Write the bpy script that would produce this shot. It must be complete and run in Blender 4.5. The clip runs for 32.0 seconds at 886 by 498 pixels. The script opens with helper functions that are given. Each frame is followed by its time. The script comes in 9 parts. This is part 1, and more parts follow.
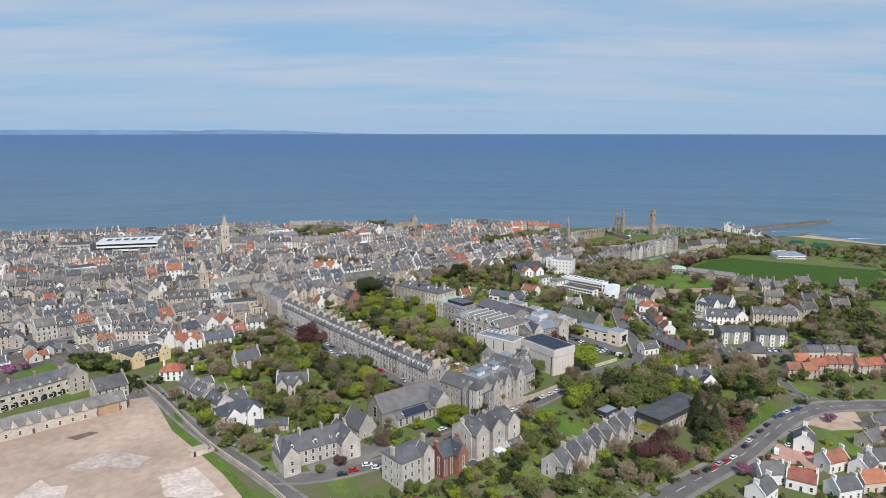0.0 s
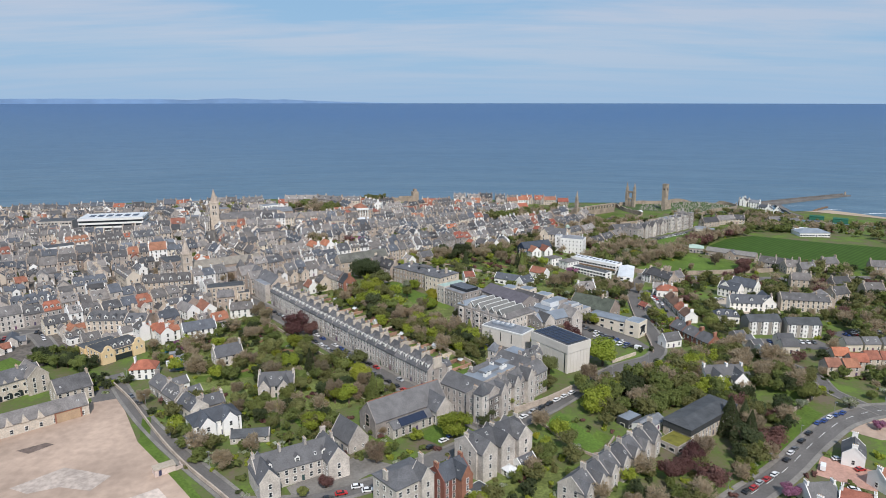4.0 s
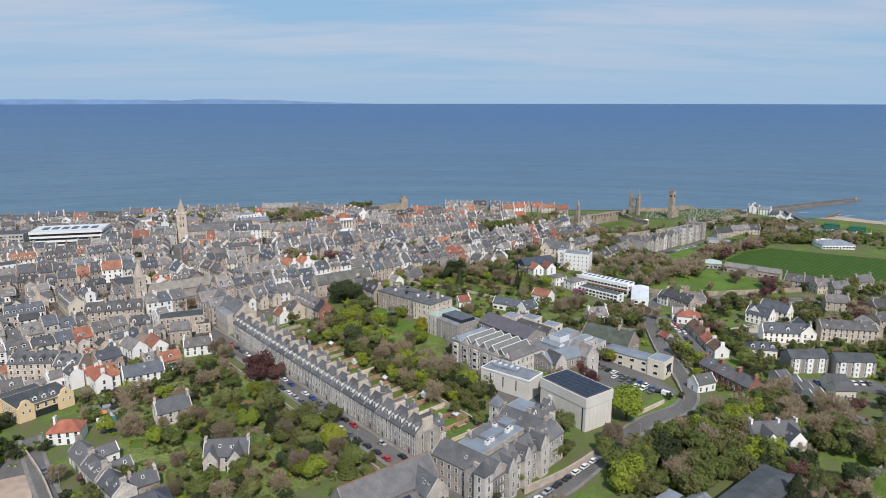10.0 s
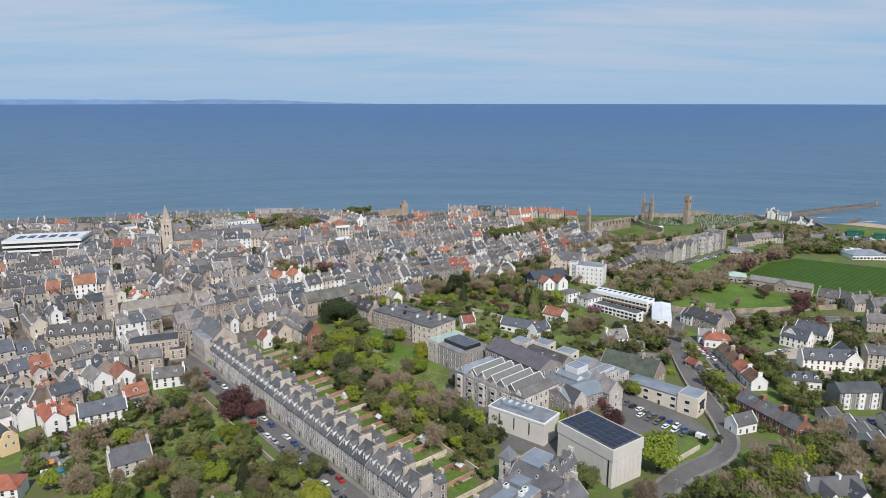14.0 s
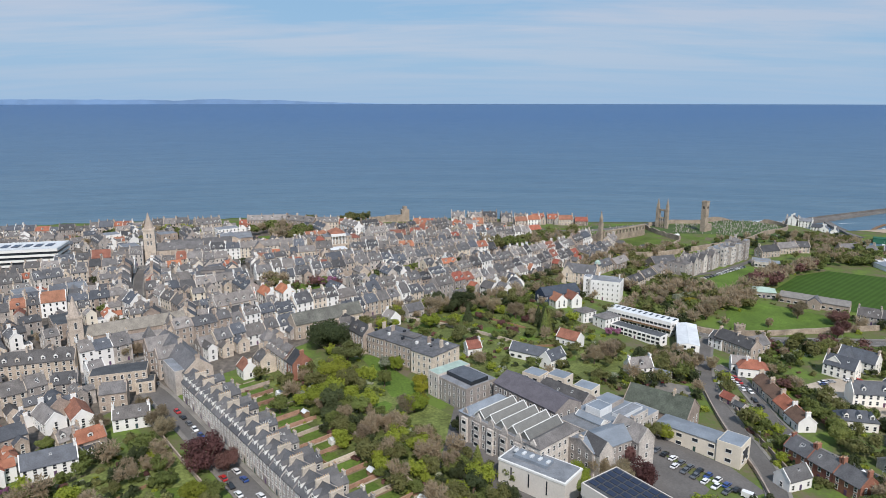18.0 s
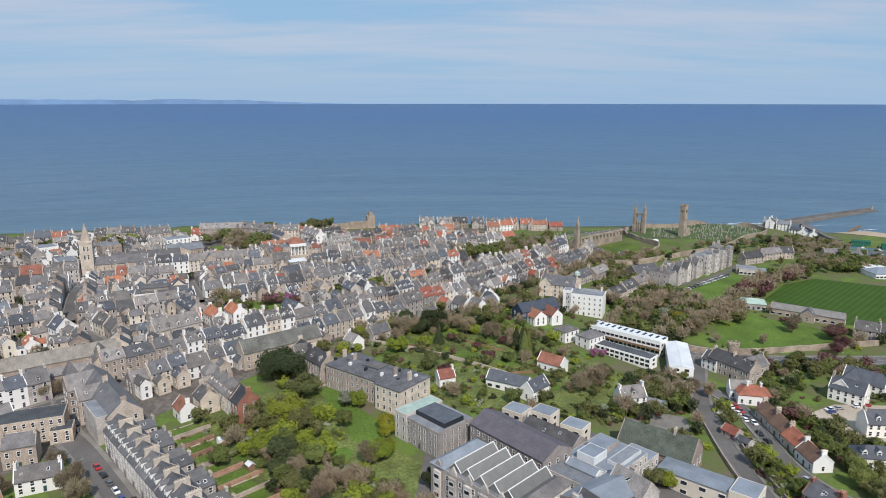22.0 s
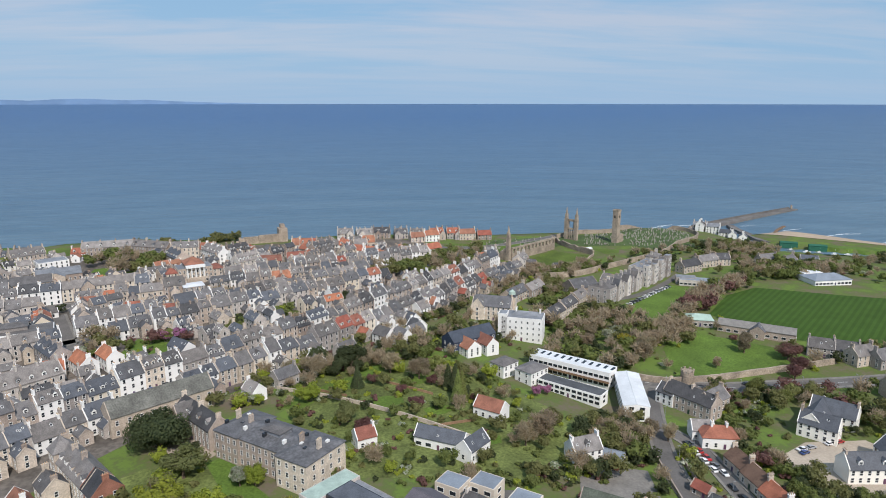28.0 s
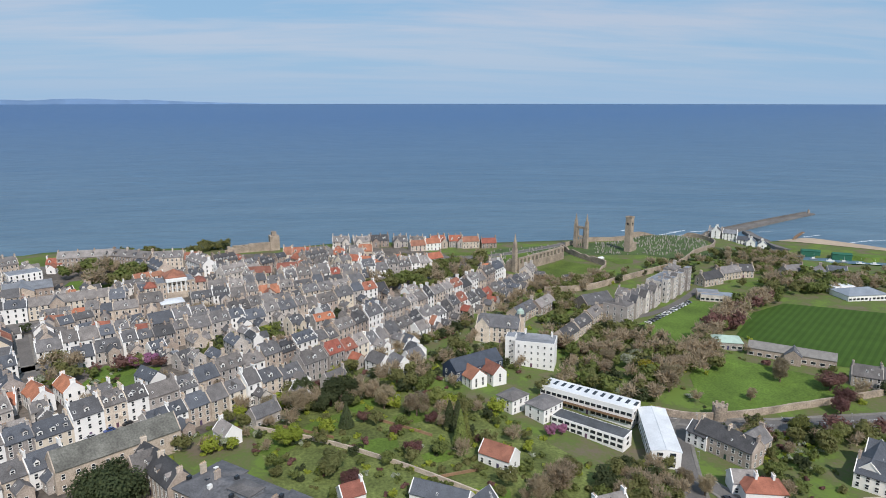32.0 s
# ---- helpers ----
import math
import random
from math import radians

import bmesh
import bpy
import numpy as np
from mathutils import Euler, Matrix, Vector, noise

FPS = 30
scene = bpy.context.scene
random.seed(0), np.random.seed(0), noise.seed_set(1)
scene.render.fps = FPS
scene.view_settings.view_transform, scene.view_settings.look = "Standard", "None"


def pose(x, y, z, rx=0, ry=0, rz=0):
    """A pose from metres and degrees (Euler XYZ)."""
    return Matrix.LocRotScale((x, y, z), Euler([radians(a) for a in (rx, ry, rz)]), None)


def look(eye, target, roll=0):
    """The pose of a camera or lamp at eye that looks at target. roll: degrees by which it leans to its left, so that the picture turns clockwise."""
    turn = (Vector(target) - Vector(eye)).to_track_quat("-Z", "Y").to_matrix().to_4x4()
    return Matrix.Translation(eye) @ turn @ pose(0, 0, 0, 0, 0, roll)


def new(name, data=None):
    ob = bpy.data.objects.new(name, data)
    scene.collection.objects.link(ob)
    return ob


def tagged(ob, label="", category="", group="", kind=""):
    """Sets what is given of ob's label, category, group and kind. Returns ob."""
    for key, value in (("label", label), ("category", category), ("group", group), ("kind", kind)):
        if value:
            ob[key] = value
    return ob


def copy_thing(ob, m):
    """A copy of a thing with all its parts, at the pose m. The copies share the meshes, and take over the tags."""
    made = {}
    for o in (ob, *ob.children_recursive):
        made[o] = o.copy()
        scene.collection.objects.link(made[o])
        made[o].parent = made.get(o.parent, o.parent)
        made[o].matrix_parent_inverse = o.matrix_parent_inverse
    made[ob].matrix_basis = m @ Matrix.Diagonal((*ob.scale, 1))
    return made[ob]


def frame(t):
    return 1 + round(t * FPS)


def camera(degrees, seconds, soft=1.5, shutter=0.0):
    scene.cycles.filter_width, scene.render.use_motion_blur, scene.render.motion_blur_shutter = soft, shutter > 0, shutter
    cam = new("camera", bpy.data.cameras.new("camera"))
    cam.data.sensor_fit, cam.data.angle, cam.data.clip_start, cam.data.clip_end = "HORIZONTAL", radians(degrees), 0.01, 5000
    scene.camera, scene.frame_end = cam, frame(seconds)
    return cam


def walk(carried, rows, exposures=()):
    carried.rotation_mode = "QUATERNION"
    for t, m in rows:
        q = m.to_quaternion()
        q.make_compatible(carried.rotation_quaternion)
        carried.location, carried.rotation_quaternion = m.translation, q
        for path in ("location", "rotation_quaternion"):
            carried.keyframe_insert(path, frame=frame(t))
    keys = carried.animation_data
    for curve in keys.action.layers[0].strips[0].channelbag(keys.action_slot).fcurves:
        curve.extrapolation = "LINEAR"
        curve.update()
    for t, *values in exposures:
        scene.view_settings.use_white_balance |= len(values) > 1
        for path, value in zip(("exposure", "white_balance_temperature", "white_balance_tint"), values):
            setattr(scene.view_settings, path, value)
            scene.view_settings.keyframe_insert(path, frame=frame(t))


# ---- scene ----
cam = camera(67.455, 32.0, 0.95)
PATH = [
    (0.0, pose(-0.00, -0.00, 132.00, 79.917, 0, 0.578)),
    (0.5, pose(0.12, 5.21, 131.91, 80.962, 0, 0.610)),
    (1.0, pose(0.30, 10.26, 131.87, 81.449, 0, 0.653)),
    (1.5, pose(0.52, 15.21, 131.84, 81.443, 0, 0.705)),
    (2.0, pose(0.67, 19.98, 131.77, 80.593, 0, 0.752)),
    (2.5, pose(0.66, 24.60, 131.73, 78.601, 0, 0.759)),
    (3.0, pose(0.44, 29.33, 131.80, 77.329, 0, 0.759)),
    (3.5, pose(0.20, 34.29, 131.84, 77.338, 0, 0.776)),
    (5.5, pose(-0.51, 54.85, 131.58, 77.381, 0, 0.802)),
    (6.0, pose(-0.65, 59.90, 131.49, 77.393, 0, 0.561)),
    (6.5, pose(-0.82, 64.87, 131.42, 77.406, 0, 0.188)),
    (7.0, pose(-0.85, 69.83, 131.40, 77.396, 0, -0.123)),
    (8.0, pose(-0.74, 79.49, 131.55, 77.385, 0, -0.115)),
    (9.0, pose(-0.88, 89.40, 131.61, 77.394, 0, -0.088)),
    (10.0, pose(-0.95, 99.64, 131.55, 77.397, 0, -0.023)),
    (11.0, pose(-1.07, 109.97, 131.22, 77.400, 0, 0.003)),
    (12.0, pose(-0.85, 120.31, 131.03, 77.401, 0, 0.095)),
    (13.0, pose(-0.78, 130.37, 131.10, 77.407, 0, 0.174)),
    (14.0, pose(-0.63, 140.36, 131.28, 77.408, 0, 0.223)),
    (14.5, pose(-0.56, 145.42, 131.44, 77.409, 0, 0.278)),
    (16.5, pose(-0.13, 165.84, 131.35, 77.408, 0, 0.449)),
    (17.0, pose(-0.06, 170.78, 131.33, 77.411, 0, 0.477)),
    (18.0, pose(-0.56, 180.92, 131.41, 77.406, 0, 0.491)),
    (19.0, pose(-0.72, 191.05, 131.40, 77.406, 0, 0.527)),
    (19.5, pose(-0.59, 196.06, 131.38, 77.395, 0, 0.586)),
    (20.0, pose(-0.41, 200.99, 131.32, 77.400, 0, 0.461)),
    (20.5, pose(-0.41, 205.84, 131.16, 77.401, 0, 0.038)),
    (21.0, pose(-0.37, 210.63, 131.05, 77.409, 0, -0.627)),
    (21.5, pose(-0.28, 215.40, 130.96, 77.401, 0, -1.381)),
    (22.0, pose(-0.18, 220.02, 130.88, 77.405, 0, -2.269)),
    (22.5, pose(-0.12, 224.58, 130.81, 77.408, 0, -2.922)),
    (23.0, pose(-0.02, 229.20, 130.87, 77.407, 0, -3.463)),
    (23.5, pose(0.25, 233.77, 130.97, 77.394, 0, -3.960)),
    (24.0, pose(0.64, 238.28, 131.02, 77.389, 0, -4.636)),
    (24.5, pose(1.20, 242.61, 130.97, 77.399, 0, -5.447)),
    (25.0, pose(1.74, 246.80, 130.98, 77.401, 0, -6.206)),
    (25.5, pose(2.38, 251.04, 131.04, 77.411, 0, -6.827)),
    (27.5, pose(5.32, 268.34, 131.05, 77.409, 0, -8.563)),
    (28.0, pose(6.01, 272.72, 131.07, 77.406, 0, -8.877)),
    (28.5, pose(6.75, 277.34, 131.13, 77.405, 0, -8.903)),
    (29.0, pose(7.51, 282.01, 131.13, 77.403, 0, -8.881)),
    (30.0, pose(9.30, 291.53, 131.05, 77.400, 0, -8.814)),
    (31.0, pose(11.19, 301.00, 130.91, 77.389, 0, -8.732)),
    (32.0, pose(12.51, 310.15, 130.99, 77.395, 0, -8.654)),
]
walk(cam, PATH, ((0.0, -0.03, 6500, 13), (32.0, -0.03, 6500, 13)))

# ---- world, sun, exposure ----
SUN_AZ = radians(-78)      # direction towards the sun in plan, from +x
SUN_EL = radians(46)
world = bpy.data.worlds.new("sky_world")
scene.world = world
world.use_nodes = True
wn, wl = world.node_tree.nodes, world.node_tree.links
wn.clear()
w_out = wn.new("ShaderNodeOutputWorld")
w_bg = wn.new("ShaderNodeBackground")
w_sky = wn.new("ShaderNodeTexSky")
w_sky.sky_type, w_sky.sun_disc = "NISHITA", False
w_sky.sun_elevation, w_sky.sun_rotation = SUN_EL, radians(90) - SUN_AZ
w_sky.air_density, w_sky.dust_density, w_sky.ozone_density = 1.0, 0.3, 3.0
w_tc = wn.new("ShaderNodeTexCoord")
w_sep = wn.new("ShaderNodeSeparateXYZ")
wl.new(w_tc.outputs["Generated"], w_sep.inputs[0])
# cloud sheet: the direction laid on a flat layer overhead
w_z = wn.new("ShaderNodeMath"); w_z.operation = "ADD"; w_z.inputs[1].default_value = 0.10
wl.new(w_sep.outputs["Z"], w_z.inputs[0])
w_zc = wn.new("ShaderNodeMath"); w_zc.operation = "MAXIMUM"; w_zc.inputs[1].default_value = 0.03
wl.new(w_z.outputs[0], w_zc.inputs[0])
w_dx = wn.new("ShaderNodeMath"); w_dx.operation = "DIVIDE"
w_dy = wn.new("ShaderNodeMath"); w_dy.operation = "DIVIDE"
wl.new(w_sep.outputs["X"], w_dx.inputs[0]); wl.new(w_zc.outputs[0], w_dx.inputs[1])
wl.new(w_sep.outputs["Y"], w_dy.inputs[0]); wl.new(w_zc.outputs[0], w_dy.inputs[1])
w_com = wn.new("ShaderNodeCombineXYZ")
wl.new(w_dx.outputs[0], w_com.inputs["X"]); wl.new(w_dy.outputs[0], w_com.inputs["Y"])
w_map = wn.new("ShaderNodeMapping")
w_map.inputs["Scale"].default_value = (0.30, 0.95, 1.0)
w_map.inputs["Rotation"].default_value = (0, 0, radians(8))
w_map.inputs["Location"].default_value = (0.65, 0.2, 0.0)
wl.new(w_com.outputs[0], w_map.inputs["Vector"])
w_no = wn.new("ShaderNodeTexNoise")
w_no.inputs["Scale"].default_value, w_no.inputs["Detail"].default_value, w_no.inputs["Roughness"].default_value = 1.3, 9.0, 0.60
w_no.inputs["Distortion"].default_value = 0.35
wl.new(w_map.outputs[0], w_no.inputs["Vector"])
w_rp = wn.new("ShaderNodeValToRGB")
w_rp.color_ramp.elements[0].position, w_rp.color_ramp.elements[1].position = 0.36, 0.60
w_rp.color_ramp.elements[0].color, w_rp.color_ramp.elements[1].color = (0.375, 0.655, 0.955, 1), (0.645, 0.76, 0.935, 1)
wl.new(w_no.outputs["Fac"], w_rp.inputs[0])
w_sc = wn.new("ShaderNodeMixRGB"); w_sc.blend_type = "MULTIPLY"; w_sc.inputs["Fac"].default_value = 1.0
w_sc.inputs["Color2"].default_value = (6.4, 6.4, 6.4, 1)
wl.new(w_rp.outputs[0], w_sc.inputs["Color1"])
w_mix = wn.new("ShaderNodeMixRGB")
w_mix.inputs["Fac"].default_value = 0.86
wl.new(w_sky.outputs[0], w_mix.inputs["Color1"]); wl.new(w_sc.outputs[0], w_mix.inputs["Color2"])
# pale haze over the horizon
w_fade = wn.new("ShaderNodeMapRange")
w_fade.interpolation_type = "SMOOTHSTEP"
w_fade.inputs["From Min"].default_value, w_fade.inputs["From Max"].default_value = -0.02, 0.13
w_fade.inputs["To Min"].default_value, w_fade.inputs["To Max"].default_value = 0.92, 0.0
wl.new(w_sep.outputs["Z"], w_fade.inputs["Value"])
w_hz = wn.new("ShaderNodeMixRGB")
w_hz.inputs["Color2"].default_value = (2.95, 4.5, 6.25, 1)
wl.new(w_fade.outputs[0], w_hz.inputs["Fac"]); wl.new(w_mix.outputs[0], w_hz.inputs["Color1"])
wl.new(w_hz.outputs[0], w_bg.inputs["Color"])
w_bg.inputs["Strength"].default_value = 0.115
wl.new(w_bg.outputs[0], w_out.inputs[0])

sun = new("sun", bpy.data.lights.new("sun", "SUN"))
sun.data.energy, sun.data.angle, sun.data.color = 4.0, radians(1.2), (1.0, 0.953, 0.893)
sun.matrix_world = look((0, 0, 0), (-math.cos(SUN_AZ) * math.cos(SUN_EL), -math.sin(SUN_AZ) * math.cos(SUN_EL), -math.sin(SUN_EL)))
scene.view_settings.exposure = 0.0


# ---- materials ----
def mat(name, col, rough=0.85, scale=0.6, var=0.25, fine=6.0, fvar=0.2, rnd=0.2, hue=0.0, bump=0.0, tint=None, metal=0.0, spec=0.3):
    """A weathered surface: blotches at a large scale, grain at a small one, and a shift of tone from object to object."""
    m = bpy.data.materials.new(name)
    m.use_nodes = True
    n, l = m.node_tree.nodes, m.node_tree.links
    b = n["Principled BSDF"]
    b.inputs["Roughness"].default_value, b.inputs["Metallic"].default_value = rough, metal
    b.inputs["Specular IOR Level"].default_value = spec
    tc = n.new("ShaderNodeTexCoord")
    oi = n.new("ShaderNodeObjectInfo")
    ge = n.new("ShaderNodeNewGeometry")
    big, small = n.new("ShaderNodeTexNoise"), n.new("ShaderNodeTexNoise")
    big.inputs["Scale"].default_value, big.inputs["Detail"].default_value = scale, 5
    small.inputs["Scale"].default_value, small.inputs["Detail"].default_value = fine, 3
    l.new(ge.outputs["Position"], big.inputs["Vector"]); l.new(ge.outputs["Position"], small.inputs["Vector"])
    v1 = n.new("ShaderNodeMapRange"); v1.inputs["From Min"].default_value, v1.inputs["From Max"].default_value = 0.3, 0.7
    v1.inputs["To Min"].default_value, v1.inputs["To Max"].default_value = 1 - var, 1 + var
    l.new(big.outputs["Fac"], v1.inputs["Value"])
    v2 = n.new("ShaderNodeMapRange"); v2.inputs["From Min"].default_value, v2.inputs["From Max"].default_value = 0.3, 0.7
    v2.inputs["To Min"].default_value, v2.inputs["To Max"].default_value = 1 - fvar, 1 + fvar
    l.new(small.outputs["Fac"], v2.inputs["Value"])
    at = n.new("ShaderNodeAttribute"); at.attribute_name = "tone"
    sm = n.new("ShaderNodeMath"); sm.operation = "ADD"
    l.new(oi.outputs["Random"], sm.inputs[0]); l.new(at.outputs["Fac"], sm.inputs[1])
    rn = n.new("ShaderNodeMath"); rn.operation = "FRACT"
    l.new(sm.outputs[0], rn.inputs[0])
    v3 = n.new("ShaderNodeMapRange"); v3.inputs["To Min"].default_value, v3.inputs["To Max"].default_value = 1 - rnd, 1 + rnd
    l.new(rn.outputs[0], v3.inputs["Value"])
    p = n.new("ShaderNodeMath"); p.operation = "MULTIPLY"
    l.new(v1.outputs[0], p.inputs[0]); l.new(v2.outputs[0], p.inputs[1])
    q = n.new("ShaderNodeMath"); q.operation = "MULTIPLY"
    l.new(p.outputs[0], q.inputs[0]); l.new(v3.outputs[0], q.inputs[1])
    hs = n.new("ShaderNodeHueSaturation")
    if tint:
        mx = n.new("ShaderNodeMixRGB")
        mx.inputs["Color1"].default_value, mx.inputs["Color2"].default_value = (*col, 1), (*tint, 1)
        rt = n.new("ShaderNodeMath"); rt.operation = "MULTIPLY_ADD"
        rt.inputs[1].default_value, rt.inputs[2].default_value = 7.31, 0.0
        fr = n.new("ShaderNodeMath"); fr.operation = "FRACT"
        l.new(rn.outputs[0], rt.inputs[0]); l.new(rt.outputs[0], fr.inputs[0]); l.new(fr.outputs[0], mx.inputs["Fac"])
        l.new(mx.outputs[0], hs.inputs["Color"])
    else:
        hs.inputs["Color"].default_value = (*col, 1)
    if hue:
        vh = n.new("ShaderNodeMapRange"); vh.inputs["To Min"].default_value, vh.inputs["To Max"].default_value = 0.5 - hue, 0.5 + hue
        l.new(rn.outputs[0], vh.inputs["Value"]); l.new(vh.outputs[0], hs.inputs["Hue"])
    l.new(q.outputs[0], hs.inputs["Value"])
    l.new(hs.outputs[0], b.inputs["Base Color"])
    if bump:
        bp = n.new("ShaderNodeBump"); bp.inputs["Strength"].default_value, bp.inputs["Distance"].default_value = bump, 0.3
        l.new(small.outputs["Fac"], bp.inputs["Height"]); l.new(bp.outputs[0], b.inputs["Normal"])
    return m


STONE = mat("sandstone", (0.38, 0.313, 0.255), 0.9, 0.25, 0.2, 2.0, 0.2, 0.3, 0.012, 0.3, (0.50, 0.425, 0.355))
STONE_GREY = mat("grey_stone", (0.37, 0.335, 0.305), 0.9, 0.25, 0.2, 2.0, 0.2, 0.3, 0.01, 0.3, (0.48, 0.44, 0.40))
RUIN = mat("weathered_ruin_stone", (0.31, 0.255, 0.20), 0.95, 0.18, 0.3, 1.5, 0.3, 0.1, 0.0, 0.5)
HARL = mat("white_harling", (0.78, 0.77, 0.74), 0.85, 0.2, 0.06, 3.0, 0.05, 0.06)
CREAM = mat("cream_render", (0.60, 0.52, 0.41), 0.85, 0.2, 0.08, 3.0, 0.06, 0.1, 0.01, 0, (0.66, 0.60, 0.51))
BRICK = mat("red_brick", (0.27, 0.12, 0.085), 0.9, 0.3, 0.15, 4.0, 0.25, 0.15, 0.01)
SLATE = mat("grey_slate", (0.072, 0.074, 0.08), 0.62, 0.3, 0.26, 2.2, 0.24, 0.4, 0.0, 0.4, (0.20, 0.182, 0.168), spec=0.4)
NEAR_SLATE = mat("dark_grey_slate", (0.088, 0.09, 0.097), 0.6, 0.3, 0.2, 2.6, 0.2, 0.22, 0.0, 0.4, (0.125, 0.122, 0.122), spec=0.4)
SLATE_BLUE = mat("blue_slate", (0.085, 0.093, 0.108), 0.6, 0.3, 0.2, 3.0, 0.25, 0.25, 0.0, 0.3, spec=0.4)
PANTILE = mat("red_pantile", (0.36, 0.13, 0.08), 0.85, 0.3, 0.25, 4.0, 0.25, 0.22, 0.01, 0.4, (0.24, 0.115, 0.08))
LEAD = mat("grey_lead_roof", (0.20, 0.21, 0.225), 0.55, 0.25, 0.25, 2.0, 0.15, 0.12, spec=0.5)
# On roofs, this blue-grey has the reflected sky put into its colour.
LEAD_BLUE = mat("blue_grey_metal_roof", (0.215, 0.245, 0.28), 0.5, 0.2, 0.15, 2.0, 0.12, 0.1, spec=0.5)
FELT = mat("dark_felt_roof", (0.075, 0.08, 0.085), 0.8, 0.2, 0.25, 2.0, 0.2, 0.15)
PALE_ROOF = mat("pale_metal_roof", (0.62, 0.64, 0.65), 0.5, 0.15, 0.12, 2.0, 0.1, 0.08, spec=0.4)
COPPER_GREEN = mat("green_copper_roof", (0.36, 0.46, 0.40), 0.7, 0.3, 0.15, 2.0, 0.1, 0.05)
POT = mat("clay_pot", (0.42, 0.27, 0.16), 0.85, 1.0, 0.2, 8.0, 0.2, 0.2, 0, 0, (0.5, 0.42, 0.3))
FRAME = mat("white_painted_timber", (0.75, 0.75, 0.72), 0.6, 1.0, 0.05, 6.0, 0.05, 0.05)
DOORM = mat("painted_door", (0.05, 0.06, 0.10), 0.5, 1.0, 0.1, 6.0, 0.1, 0.4, 0.3)
TRUNK = mat("tree_bark", (0.12, 0.09, 0.065), 0.95, 0.8, 0.25, 6.0, 0.3, 0.2)
ASPHALT = mat("asphalt", (0.135, 0.127, 0.12), 0.9, 0.08, 0.18, 1.2, 0.12, 0.05)
PAVE = mat("paving", (0.20, 0.188, 0.17), 0.9, 0.12, 0.2, 1.0, 0.15, 0.08)
YARD = mat("town_yard_paving", (0.12, 0.105, 0.09), 0.95, 0.06, 0.35, 0.5, 0.3, 0.05)
GRAVEL = mat("pale_gravel", (0.40, 0.34, 0.27), 0.95, 0.1, 0.15, 1.5, 0.15, 0.05)
SITE = mat("cleared_earth", (0.42, 0.315, 0.245), 0.95, 0.03, 0.2, 0.3, 0.12, 0.0)
LAWN = mat("mown_lawn", (0.088, 0.138, 0.022), 0.95, 0.06, 0.25, 1.0, 0.25, 0.12, 0.01)
SAND = mat("wet_sand", (0.42, 0.33, 0.24), 0.9, 0.02, 0.12, 0.2, 0.08, 0.0)
ROCK = mat("shore_rock", (0.16, 0.135, 0.105), 0.9, 0.08, 0.3, 0.8, 0.35, 0.1, 0, 0.6)
SOLAR = mat("solar_panel", (0.02, 0.028, 0.055), 0.25, 1.0, 0.1, 4.0, 0.1, 0.1, spec=0.6)
TYRE = mat("black_rubber", (0.02, 0.02, 0.02), 0.8)
LINE = mat("white_road_paint", (0.7, 0.7, 0.68), 0.8, 0.5, 0.15, 4.0, 0.15, 0.05)
WOOD = mat("timber_fence", (0.24, 0.15, 0.09), 0.9, 0.5, 0.2, 5.0, 0.25, 0.2)


def glass_mat():
    m = bpy.data.materials.new("window_glass")
    m.use_nodes = True
    b = m.node_tree.nodes["Principled BSDF"]
    b.inputs["Base Color"].default_value = (0.025, 0.03, 0.036, 1)
    b.inputs["Roughness"].default_value, b.inputs["Specular IOR Level"].default_value = 0.08, 0.6
    return m


GLASS = glass_mat()


def leaf_mat(name, a, c, rough=0.75):
    """Foliage: tone varies from clump to clump and from tree to tree."""
    m = bpy.data.materials.new(name)
    m.use_nodes = True
    n, l = m.node_tree.nodes, m.node_tree.links
    b = n["Principled BSDF"]
    b.inputs["Roughness"].default_value, b.inputs["Specular IOR Level"].default_value = rough, 0.15
    ge, oi = n.new("ShaderNodeNewGeometry"), n.new("ShaderNodeObjectInfo")
    mx = n.new("ShaderNodeMixRGB")
    mx.inputs["Color1"].default_value, mx.inputs["Color2"].default_value = (*a, 1), (*c, 1)
    l.new(ge.outputs["Random Per Island"], mx.inputs["Fac"])
    hs = n.new("ShaderNodeHueSaturation")
    vr = n.new("ShaderNodeMapRange"); vr.inputs["To Min"].default_value, vr.inputs["To Max"].default_value = 0.72, 1.28
    hr = n.new("ShaderNodeMapRange"); hr.inputs["To Min"].default_value, hr.inputs["To Max"].default_value = 0.485, 0.515
    fr = n.new("ShaderNodeMath"); fr.operation = "FRACT"
    ml = n.new("ShaderNodeMath"); ml.operation = "MULTIPLY"; ml.inputs[1].default_value = 9.7
    l.new(oi.outputs["Random"], vr.inputs["Value"]); l.new(oi.outputs["Random"], ml.inputs[0])
    l.new(ml.outputs[0], fr.inputs[0]); l.new(fr.outputs[0], hr.inputs["Value"])
    l.new(mx.outputs[0], hs.inputs["Color"]); l.new(vr.outputs[0], hs.inputs["Value"]); l.new(hr.outputs[0], hs.inputs["Hue"])
    l.new(hs.outputs[0], b.inputs["Base Color"])
    tr = n.new("ShaderNodeBsdfTranslucent")
    l.new(hs.outputs[0], tr.inputs["Color"])
    ms = n.new("ShaderNodeMixShader"); ms.inputs[0].default_value = 0.52
    l.new(b.outputs[0], ms.inputs[1]); l.new(tr.outputs[0], ms.inputs[2])
    l.new(ms.outputs[0], n["Material Output"].inputs[0])
    return m


